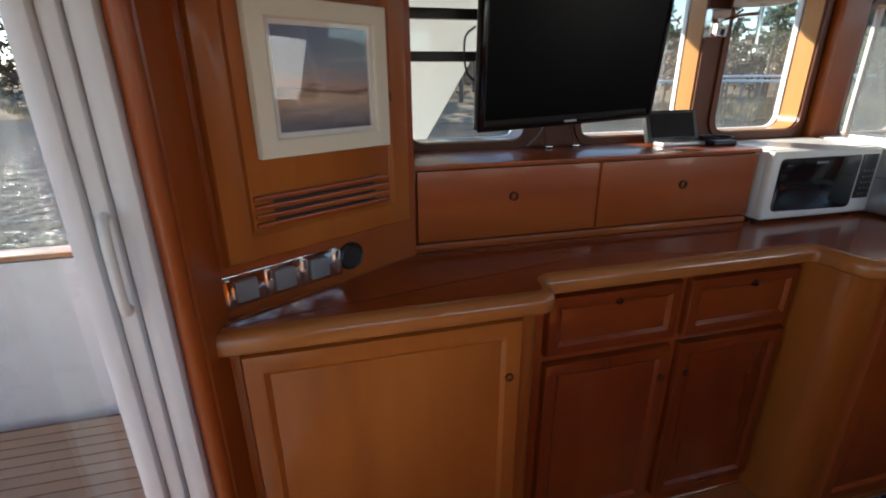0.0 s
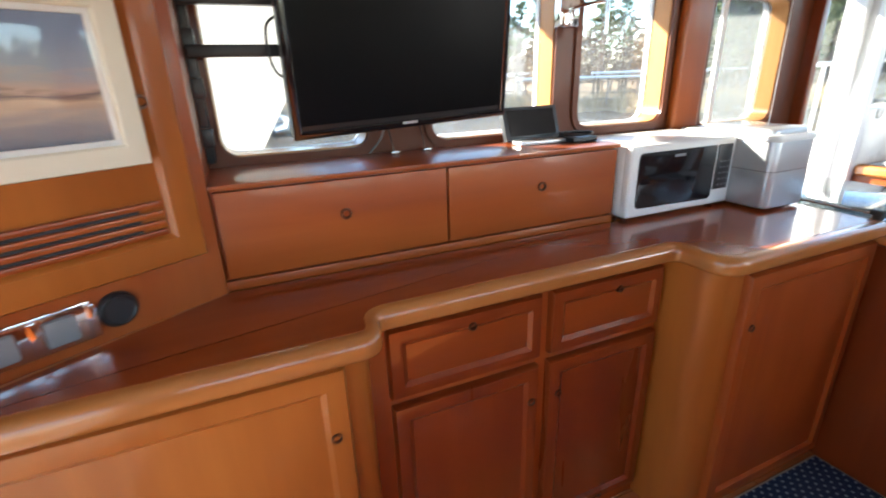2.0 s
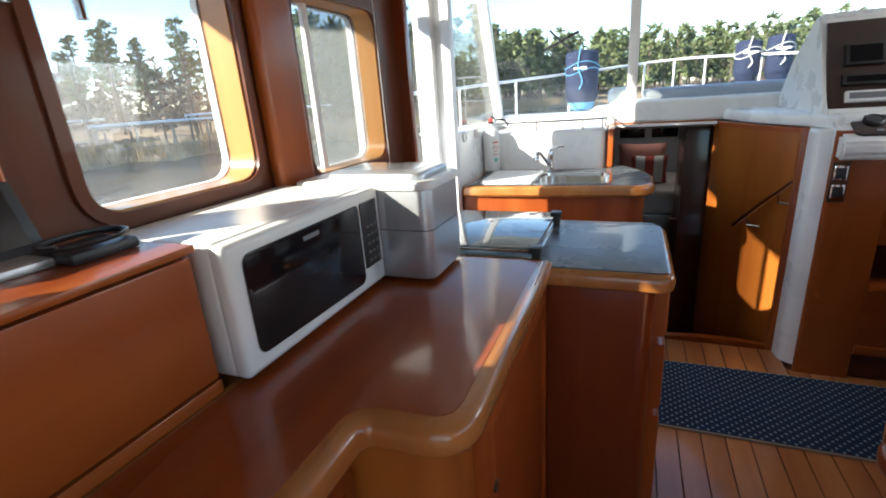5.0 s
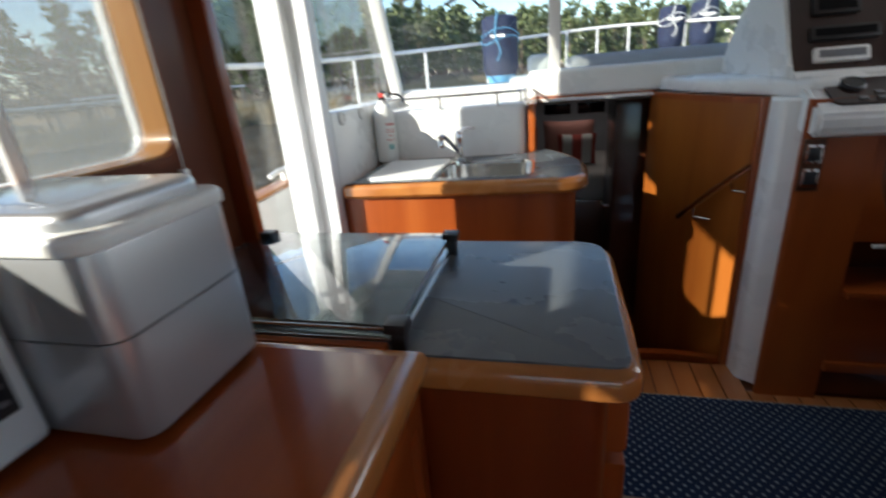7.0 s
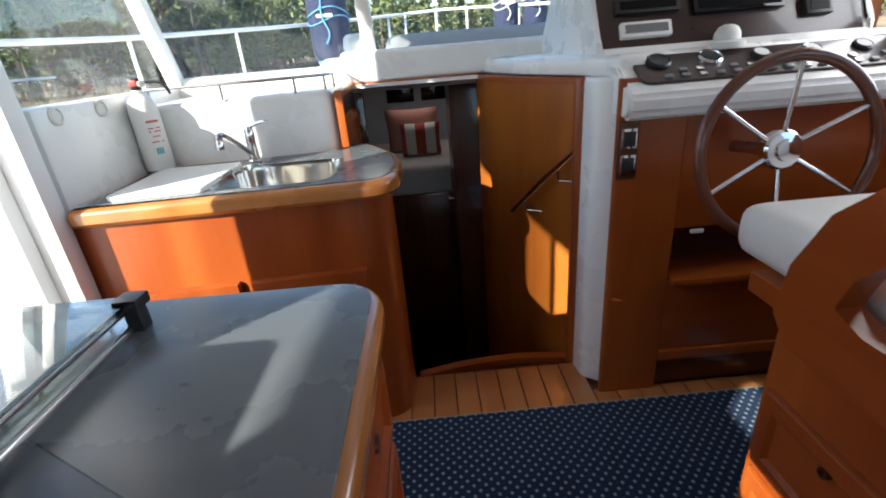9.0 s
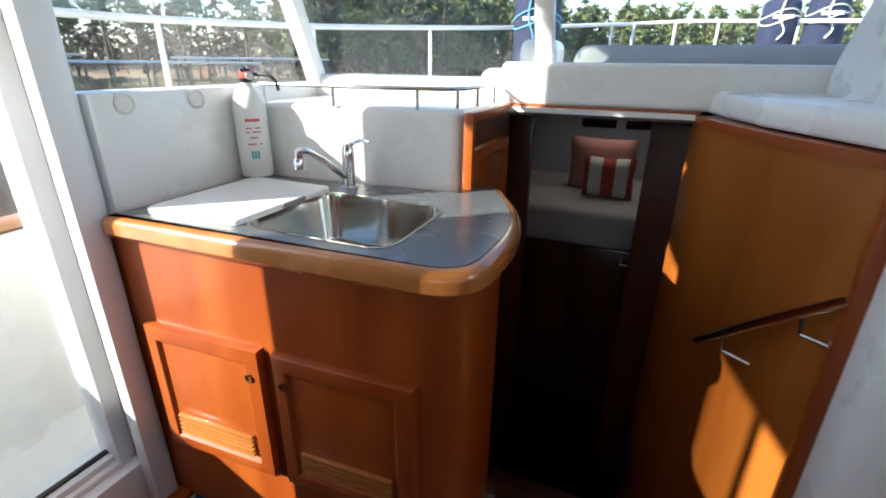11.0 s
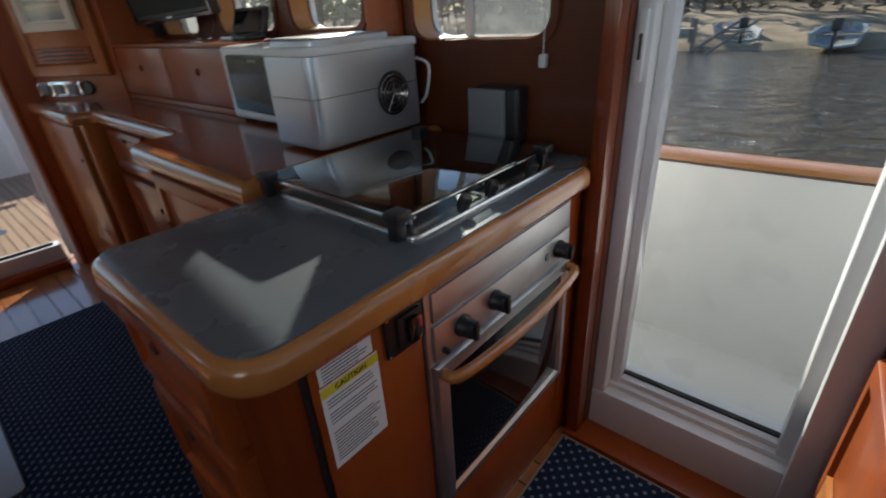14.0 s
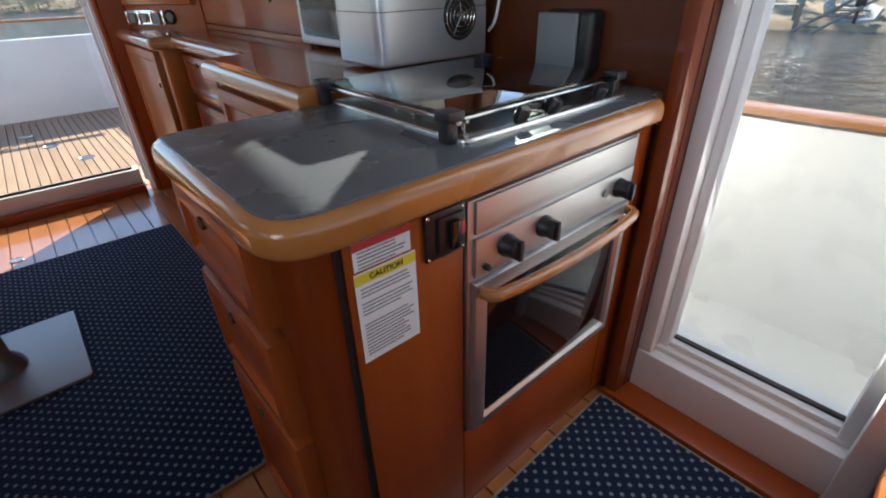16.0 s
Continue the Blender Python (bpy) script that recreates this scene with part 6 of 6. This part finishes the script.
# aft deck
CAULK = plain("weathered caulking", (0.13, 0.095, 0.07), 0.8, vary=0.2)
solo("aft_deck", box(-3.32, AX - 0.05, -3.02, 0.80, -0.12, -0.028, 0), CAULK, "brown caulking under the teak deck", "deck", kind="structure")
solo("transom", box(-3.40, -3.30, -3.02, 0.86, -0.8, 0.70, 0.01), GELCOAT, "white transom bulwark with a pale cap", "bulwark", kind="structure")
tr = thing("transom_rail", (-3.35, -1.1, 0.7), "varnished rail on short posts along the transom", "rail")
part("rail", box(-3.39, -3.31, -3.0, 0.84, 0.835, 0.86, 0.01), CAPWOOD, tr)
for y in (-2.6, -1.8, -0.86, 0.1):
    part("post", tube([(-3.35, y, 0.70), (-3.35, y, 0.84)], 0.016, 10), STEEL, tr)
for x, y in ((-2.1, -0.79), (-2.6, -0.92), (-1.55, -0.62)):
    dh = thing("deck_plate", (x, y, 0), "round steel deck plate let into the teak", "deck fitting", "deck plates")
    part("ring", lathe([(0.055, 0), (0.055, 0.004), (0.047, 0.006), (0.044, 0.003), (0.002, 0.003)], (x, y, 0.0), (0, 0, 1), 24), STEEL, dh)
dp = thing("floor_socket", (0.02, -1.02, 0), "small round chrome socket in the saloon floor", "floor fitting")
part("ring", lathe([(0.026, 0), (0.026, 0.003), (0.02, 0.005), (0.014, 0.001), (0.002, 0.001)], (0.0, -1.10, 0.001), (0, 0, 1), 20), CHROME, dp)

# ---- water, banks, trees ----
WZ = -0.80
wt = bmesh.new()
vs = [wt.verts.new((x, y, WZ)) for x, y in ((-600, -600), (600, -600), (600, 600), (-600, 600))]
wt.faces.new(vs)
solo("water", wt, WATER, "grey-brown river water with small ripples", "water", kind="structure")
SHORE = [(-180, 62), (-150, 90), (-90, 110), (-40, 90), (-15, 70), (0, 62), (14, 52), (22, 40), (32, 28), (45, 27), (64, 27), (80, 22.5), (90, 21.5), (106, 21.5), (116, 36), (135, 48), (160, 60), (180, 62)]


def shore(az):
    az = (az + 180) % 360 - 180
    for (a0, r0), (a1, r1) in zip(SHORE, SHORE[1:]):
        if a0 <= az <= a1:
            t = (az - a0) / (a1 - a0)
            t = t * t * (3 - 2 * t)
            return (r0 + (r1 - r0) * t) * (1 + 0.03 * math.sin(az * 0.9) + 0.02 * math.sin(az * 2.3))
    return 60.0


def bank_z(d):
    """Height of the bank d metres inland."""
    if d < 1.2:
        return WZ - 0.25 + 0.45 * d / 1.2
    return WZ + 0.20 + min(1.2, (d - 1.2) * 0.07)


def polar(az, r, z=0.0):
    a = radians(az)
    return Vector((2 + r * math.cos(a), -0.8 + r * math.sin(a), z))


gm = bmesh.new()
rows_ = []
for az in range(-180, 180, 2):
    rows_.append([gm.verts.new(polar(az, shore(az) + d, bank_z(d) + (0.05 * math.sin(az * 1.7 + d)))) for d in (-0.5, 0.4, 1.2, 3, 7, 14, 30, 80, 400)])
for i in range(len(rows_)):
    r0, r1 = rows_[i], rows_[(i + 1) % len(rows_)]
    for k in range(len(r0) - 1):
        gm.faces.new((r0[k], r1[k], r1[k + 1], r0[k + 1]))
solo("ground", gm, GROUND, "sandy river bank with leaf litter", "ground", kind="structure")


def limb(b, p, d, length, r, rng, bend=0.15, n=4, seg=5):
    pts = [p.copy()]
    for i in range(n):
        d = (d + Vector((rng.uniform(-bend, bend), rng.uniform(-bend, bend), rng.uniform(-bend, bend) * 0.6))).normalized()
        pts.append(pts[-1] + d * length / n)
    tube(pts, r, seg, b, taper=r * 0.35)
    return pts, d


def clump(verts, faces, c, size, rng, n=7):
    """A tuft of needle blades."""
    for _ in range(n):
        d = Vector((rng.gauss(0, 1), rng.gauss(0, 1), rng.gauss(0.35, 0.8))).normalized()
        s = d.orthogonal().normalized() * size * 0.16
        s.rotate(Matrix.Rotation(rng.uniform(0, 6.3), 3, d))
        k = len(verts)
        tip = c + d * size * rng.uniform(0.6, 1.1)
        verts += [c - s, c + s, tip + s * 0.9, tip - s * 0.9]
        faces.append((k, k + 1, k + 2, k + 3))


def from_lists(name, verts, faces, mat):
    me = bpy.data.meshes.new(name)
    me.from_pydata([tuple(v) for v in verts], [], faces)
    me.materials.append(mat)
    return new(name, me)


def pine(seed, h):
    rng = random.Random(seed)
    t = thing("pine_tree", (0, 0, 0), "tall pine with a bare trunk and open dark green crown", "tree", "pines on the bank")
    b = bmesh.new()
    pts, d = limb(b, Vector((0, 0, -0.3)), Vector((0, 0, 1)), h, h * 0.014, rng, 0.035, 8, 7)
    verts, faces = [], []
    for i in range(34):
        f = rng.uniform(0.42, 0.99)
        k = min(7, int(f * 8))
        p = pts[k].lerp(pts[k + 1], f * 8 - k)
        a = rng.uniform(0, 6.28)
        ln = h * 0.20 * (1.12 - f) ** 0.6 * rng.uniform(0.6, 1.25) * (1.0 if f > 0.5 else 0.6)
        q, dd = limb(b, p, Vector((math.cos(a), math.sin(a), rng.uniform(0.0, 0.5))), ln, h * 0.004, rng, 0.25, 3, 4)
        for j in range(7):
            c = q[1].lerp(q[3], rng.random()) + Vector((rng.gauss(0, 1), rng.gauss(0, 1), rng.gauss(0, 0.6))) * ln * 0.16
            clump(verts, faces, c, h * 0.026, rng, 9)
    part("trunk", b, BARK, t)
    cr = from_lists("crown", verts, faces, PINE)
    cr.parent = t
    return t


def bare(seed, h):
    rng = random.Random(seed)
    t = thing("bare_tree", (0, 0, 0), "leafless winter tree with fine grey-brown twigs", "tree", "bare trees on the bank")
    b = bmesh.new()
    pts, d = limb(b, Vector((0, 0, -0.3)), Vector((0, 0, 1)), h, h * 0.012, rng, 0.07, 7, 6)
    verts, faces = [], []
    for i in range(26):
        f = rng.uniform(0.25, 0.98)
        k = min(6, int(f * 7))
        p = pts[k].lerp(pts[k + 1], f * 7 - k)
        a = rng.uniform(0, 6.28)
        ln = h * 0.30 * (1.15 - f) * rng.uniform(0.6, 1.2)
        q, dd = limb(b, p, Vector((math.cos(a), math.sin(a), rng.uniform(0.5, 1.2))).normalized(), ln, h * 0.0045, rng, 0.25, 3, 4)
        for j in range(16):
            c = q[0].lerp(q[3], rng.uniform(0.25, 1.0))
            dr_ = Vector((rng.gauss(0, 1), rng.gauss(0, 1), rng.gauss(0.7, 0.6))).normalized()
            s = dr_.orthogonal().normalized() * h * 0.0011
            e = c + dr_ * ln * rng.uniform(0.2, 0.45)
            k2 = len(verts)
            verts += [c - s, c + s, e + s * 0.4, e - s * 0.4]
            faces.append((k2, k2 + 1, k2 + 2, k2 + 3))
    part("trunk", b, BARK, t)
    cr = from_lists("twigs", verts, faces, TWIG)
    cr.parent = t
    return t


rt_ = random.Random(11)
protos = [pine(1, 11), pine(2, 13), pine(3, 9.5), bare(4, 9), bare(5, 11), bare(6, 8)]
spots = []
for az in range(16, 175, 3):
    for k in range(3):
        a = az + rt_.uniform(-2, 2)
        inland = rt_.uniform(4, 16) if k else rt_.uniform(12, 34)
        if 84 < a < 112 and inland < 12:
            inland += 10
        spots.append((a, inland))
used = set()
for n, (a, inland) in enumerate(spots):
    near_bare = 100 < a < 135 or 60 < a < 82
    i = rt_.choice((3, 4, 5)) if rt_.random() < (0.6 if near_bare else 0.35) else rt_.choice((0, 1, 2))
    m = Matrix.Translation(polar(a, shore(a) + inland, bank_z(inland))) @ Matrix.Rotation(rt_.uniform(0, 6.28), 4, "Z") @ Matrix.Scale(0.6 if 28 < a < 66 else 1.0, 4)
    src = protos[i]
    if i not in used:
        src.matrix_basis = m
        used.add(i)
    else:
        copy_thing(src, m)

# far woods, thickets and reeds
verts, faces, tv_, tf_ = [], [], [], []
rw = random.Random(21)
for n in range(900):
    az = rw.uniform(-60, 40) if n < 640 else rw.uniform(120, 300)
    d = rw.uniform(8, 40)
    base = polar(az, shore(az) + d, bank_z(d))
    h = rw.uniform(5.5, 9.0) * (1 + d / 90) * (0.62 if n >= 640 else 0.82)
    for j in range(22):
        f = rw.uniform(0.12, 1.0)
        c = base + Vector((rw.gauss(0, 1), rw.gauss(0, 1), 0)) * h * 0.15 * (1.15 - f) + Vector((0, 0, h * f))
        clump(verts, faces, c, h * 0.105, rw, 9)
    k = len(tv_)
    s = Vector((-math.sin(radians(az)), math.cos(radians(az)), 0)) * 0.11
    tv_ += [base - s, base + s, base + s * 0.5 + Vector((0, 0, h * 0.9)), base - s * 0.5 + Vector((0, 0, h * 0.9))]
    tf_.append((k, k + 1, k + 2, k + 3))
tagged(from_lists("far_woods", verts, faces, PINE), "distant belt of dark green pines along the river", "woods", kind="stuff")
tagged(from_lists("far_trunks", tv_, tf_, BARK), "pale trunks of the distant pines", "woods", kind="stuff")
verts, faces = [], []
for n in range(15000):
    az = rw.choice((rw.uniform(8, 62), rw.uniform(8, 40), rw.uniform(112, 205)))
    d = abs(rw.gauss(0, 2.2)) + 0.3
    p = polar(az, shore(az) + d, bank_z(d) - 0.05)
    h = rw.uniform(0.5, 1.15)
    s = Vector((rw.gauss(0, 1), rw.gauss(0, 1), 0)).normalized() * 0.022
    e = p + Vector((rw.gauss(0, 0.14), rw.gauss(0, 0.14), h))
    k = len(verts)
    verts += [p - s, p + s, e]
    faces.append((k, k + 1, k + 2))
tagged(from_lists("reeds", verts, faces, REED), "dry straw-coloured reeds along the water", "reeds", kind="stuff")
verts, faces = [], []
for n in range(520):
    az = rw.uniform(15, 175)
    d = rw.uniform(9, 30)
    p = polar(az, shore(az) + d, bank_z(d))
    for j in range(6):
        c = p + Vector((rw.gauss(0, 0.6), rw.gauss(0, 0.6), rw.uniform(0.1, 1.6)))
        clump(verts, faces, c, 0.32, rw, 8)
tagged(from_lists("undergrowth", verts, faces, TWIG), "bare brown undergrowth on the bank", "undergrowth", kind="stuff")
verts, faces = [], []
for n in range(900):
    az = rw.uniform(38, 126) if n < 420 else rw.uniform(126, 215)
    d = rw.uniform(20, 46)
    base = polar(az, shore(az) + d, bank_z(d))
    h = rw.uniform(2.5, 6.0)
    for j in range(14):
        f = rw.uniform(0.05, 1.0)
        c = base + Vector((rw.gauss(0, 1), rw.gauss(0, 1), 0)) * h * 0.2 + Vector((0, 0, h * f))
        clump(verts, faces, c, h * 0.12, rw, 8)
tagged(from_lists("thicket", verts, faces, TWIG), "grey-brown winter thicket behind the bank", "thicket", kind="stuff")

# marina: covered slips, floating dock, skiffs, sheds
ROOFW = plain("white metal roof", (0.62, 0.63, 0.64), 0.5, vary=0.15)
TIMBER = plain("weathered timber", (0.26, 0.22, 0.18), 0.85, vary=0.3, bumps=0.4, grain=30)
BOATGREY = plain("grey skiff paint", (0.30, 0.33, 0.33), 0.5, vary=0.2)
GREENPAINT = plain("dull green paint", (0.10, 0.16, 0.13), 0.5, vary=0.2)


def placed(az, r, z, turn):
    return Matrix.Translation(polar(az, r, z)) @ Matrix.Rotation(radians(turn), 4, "Z")


def thing_at(t, m):
    t.matrix_basis = m
    return t


def boat_shed(w, d, h):
    t = thing("boat_shed", (0, 0, 0), "open-sided boat shelter with a low white metal roof", "boat shed", "boat shelters")
    part("roof", box(-w / 2, w / 2, -d / 2, d / 2, h, h + 0.12, 0.03), ROOFW, t)
    part("fascia", box(-w / 2, w / 2, -d / 2 - 0.03, -d / 2, h - 0.15, h + 0.14, 0.01), ROOFW, t)
    for i in range(6):
        for y in (-d / 2 + 0.15, d / 2 - 0.15):
            x = -w / 2 + 0.2 + i * (w - 0.4) / 5
            part("post", box(x - 0.06, x + 0.06, y - 0.06, y + 0.06, -0.6, h, 0.01), TIMBER, t)
    part("deck", box(-w / 2, w / 2, d / 2 - 0.8, d / 2, 0.25, 0.33, 0.01), TIMBER, t)
    return t


def skiff(length, beam, paint):
    t = thing("skiff", (0, 0, 0), "small open aluminium skiff with an outboard", "boat", "skiffs at the bank")
    b = bmesh.new()
    rings = []
    for i in range(9):
        f = i / 8
        w = beam / 2 * min(1, (1.02 - f) * 2.2) ** 0.6
        z = 0.05 + 0.25 * f ** 3
        rings.append([b.verts.new((f * length, s * w, hh)) for s, hh in ((-1, 0.55 + 0.12 * f), (-0.85, z + 0.12), (0, z), (0.85, z + 0.12), (1, 0.55 + 0.12 * f), (0.9, 0.55 + 0.12 * f), (0.75, z + 0.18), (0, z + 0.08), (-0.75, z + 0.18), (-0.9, 0.55 + 0.12 * f))])
    for r0, r1 in zip(rings, rings[1:]):
        for k in range(10):
            b.faces.new((r0[k], r0[(k + 1) % 10], r1[(k + 1) % 10], r1[k]))
    b.faces.new(rings[0])
    b.faces.new(rings[-1][::-1])
    part("hull", b, paint, t)
    for f in (0.3, 0.55):
        part("thwart", box(f * length, f * length + 0.25, -beam * 0.42, beam * 0.42, 0.38, 0.42, 0.01), TIMBER, t)
    ob = part("outboard", box(-0.32, -0.02, -0.14, 0.14, 0.62, 1.0, 0.06, seg=3), BLACK, t)
    part("outboard_leg", box(-0.2, -0.06, -0.05, 0.05, -0.1, 0.64, 0.02), BLACK, ob)
    return t


sh = thing_at(boat_shed(9, 3.2, 1.45), placed(52, shore(52) + 3.5, WZ + 0.35, 150))
copy_thing(sh, placed(44, shore(44) + 6, WZ + 0.6, 140))
copy_thing(sh, placed(66, shore(66) + 9, WZ + 0.7, 165))
sk1 = thing_at(skiff(4.2, 1.5, BOATGREY), placed(91.0, 21.0, WZ + 0.06, 88))
copy_thing(sk1, placed(98.5, 23.0, WZ + 0.1, 110))
copy_thing(sk1, placed(83, 26.0, bank_z(3.6), 60))
DOCKGREY = plain("weathered dock plastic", (0.46, 0.48, 0.50), 0.6, vary=0.25)
dkm = thing("floating_dock", (0, 0, 0), "pale grey plastic floating dock moored at the bank", "dock")
part("deck", box(-0.95, 0.95, -3.0, 3.0, 0.16, 0.30, 0.03), DOCKGREY, dkm)
part("float", box(-0.9, 0.9, -2.95, 2.95, -0.15, 0.16, 0.05), GREY, dkm)
for k in range(6):
    part("deck_panel", box(-0.91, 0.91, -2.96 + k * 0.99, -2.0 + k * 0.99, 0.30, 0.315, 0.01), DOCKGREY, dkm)
thing_at(dkm, placed(108.5, 19.5, WZ, 12))
pr = thing("ramp_rails", (0, 0, 0), "pair of pale timber launching rails sloping into the water", "ramp")
for y in (-0.35, 0.35):
    part("rail", tube([(-0.6, y, -0.15), (2.4, y, 0.95)], 0.06, 8), TIMBER, pr)
for k in range(3):
    part("crossbar", tube([(0.2 + k * 0.8, -0.35, 0.14 + k * 0.29), (0.2 + k * 0.8, 0.35, 0.14 + k * 0.29)], 0.04, 6), TIMBER, pr)
thing_at(pr, placed(101.5, 21.5, WZ, 66))
jt = thing("jetty", (0, 0, 0), "weathered timber jetty on piles", "jetty")
for k in range(14):
    part("plank", box(-1.9 + k * 0.27, -1.66 + k * 0.27, -0.6, 0.6, 0.75, 0.80, 0.006), TIMBER, jt)
for x in (-1.7, 0, 1.7):
    for y in (-0.55, 0.55):
        part("pile", tube([(x, y, -0.6), (x, y, 1.15)], 0.08, 8), TIMBER, jt)
thing_at(jt, placed(107, 22.5, WZ, 20))


def house(w, d, h, wall, label):
    t = thing("house", (0, 0, 0), label, "house", "houses behind the bank")
    part("wall", box(-w / 2, w / 2, -d / 2, d / 2, -0.4, h, 0.02), wall, t)
    b = bmesh.new()
    o = 0.35
    r = [(-w / 2 - o, -d / 2 - o, h), (w / 2 + o, -d / 2 - o, h), (w / 2 + o, d / 2 + o, h), (-w / 2 - o, d / 2 + o, h), (-w / 2 - o, 0, h + 1.3), (w / 2 + o, 0, h + 1.3)]
    v = [b.verts.new(p) for p in r]
    for f in ((0, 1, 5, 4), (2, 3, 4, 5), (0, 4, 3), (1, 2, 5), (0, 3, 2, 1)):
        b.faces.new([v[i] for i in f])
    part("roof", b, BARK, t)
    for i in range(3):
        x = -w / 2 + (i + 0.5) * w / 3
        q = part("window", box(x - 0.45, x + 0.45, -d / 2 - 0.03, -d / 2 + 0.02, 1.0, 2.1, 0.01), WHITEPAINT, t)
        part("pane", box(x - 0.38, x + 0.38, -d / 2 - 0.045, -d / 2 - 0.02, 1.07, 2.03, 0), GLOSSBLACK, q)
    return t


SIDING = plain("grey siding", (0.33, 0.35, 0.37), 0.8, vary=0.12)
h1 = thing_at(house(9, 6, 2.9, SIDING, "low grey house among the trees"), placed(95.5, 62, bank_z(30), 6))
thing_at(house(8, 5, 2.7, WHITEPAINT, "low white house among the trees"), placed(104, 58, bank_z(30), 14))
thing_at(house(10, 6, 2.8, SIDING, "low grey shed among the trees"), placed(74, 60, bank_z(30), -15))

# ---- planks ----
pk = bpy.data.meshes.new("plank")
PW = 0.083
pb2 = box(0, 1, 0.002, PW - 0.002, -0.012, 0.0, 0.0015, seg=1)
pb2.to_mesh(pk)
pb2.free()
pk.materials.append(FLOORWOOD)
fl = bpy.data.objects["floor"]
nrow = int((WY - SY) / PW)
for i in range(nrow):
    y = SY + i * PW
    for x0, x1 in ((AX - 0.03, 1.2 + 0.3 * (i % 3)), (1.2 + 0.3 * (i % 3) + 0.001, 3.112 if y > -1.35 else 2.95)):
        p = new("plank", pk)
        p.parent = fl
        p.matrix_basis = Matrix.Translation((x0, y, 0)) @ Matrix.Diagonal((x1 - x0, 1, 1, 1))
tk = bpy.data.meshes.new("plank")
pb2 = box(0, 1, 0.002, 0.052, -0.028, 0.0, 0.001, seg=1)
pb2.to_mesh(tk)
pb2.free()
tk.materials.append(TEAK)
ad = bpy.data.objects["aft_deck"]
for i in range(int(3.8 / 0.056)):
    y = -3.0 + i * 0.056
    cut = -2.0 + 0.35 * (i % 4)
    for x0, x1 in ((-3.3, cut), (cut + 0.002, AX - 0.05)):
        p = new("plank", tk)
        p.parent = ad
        p.matrix_basis = Matrix.Translation((x0, y, 0)) @ Matrix.Diagonal((x1 - x0, 1, 1, 1))
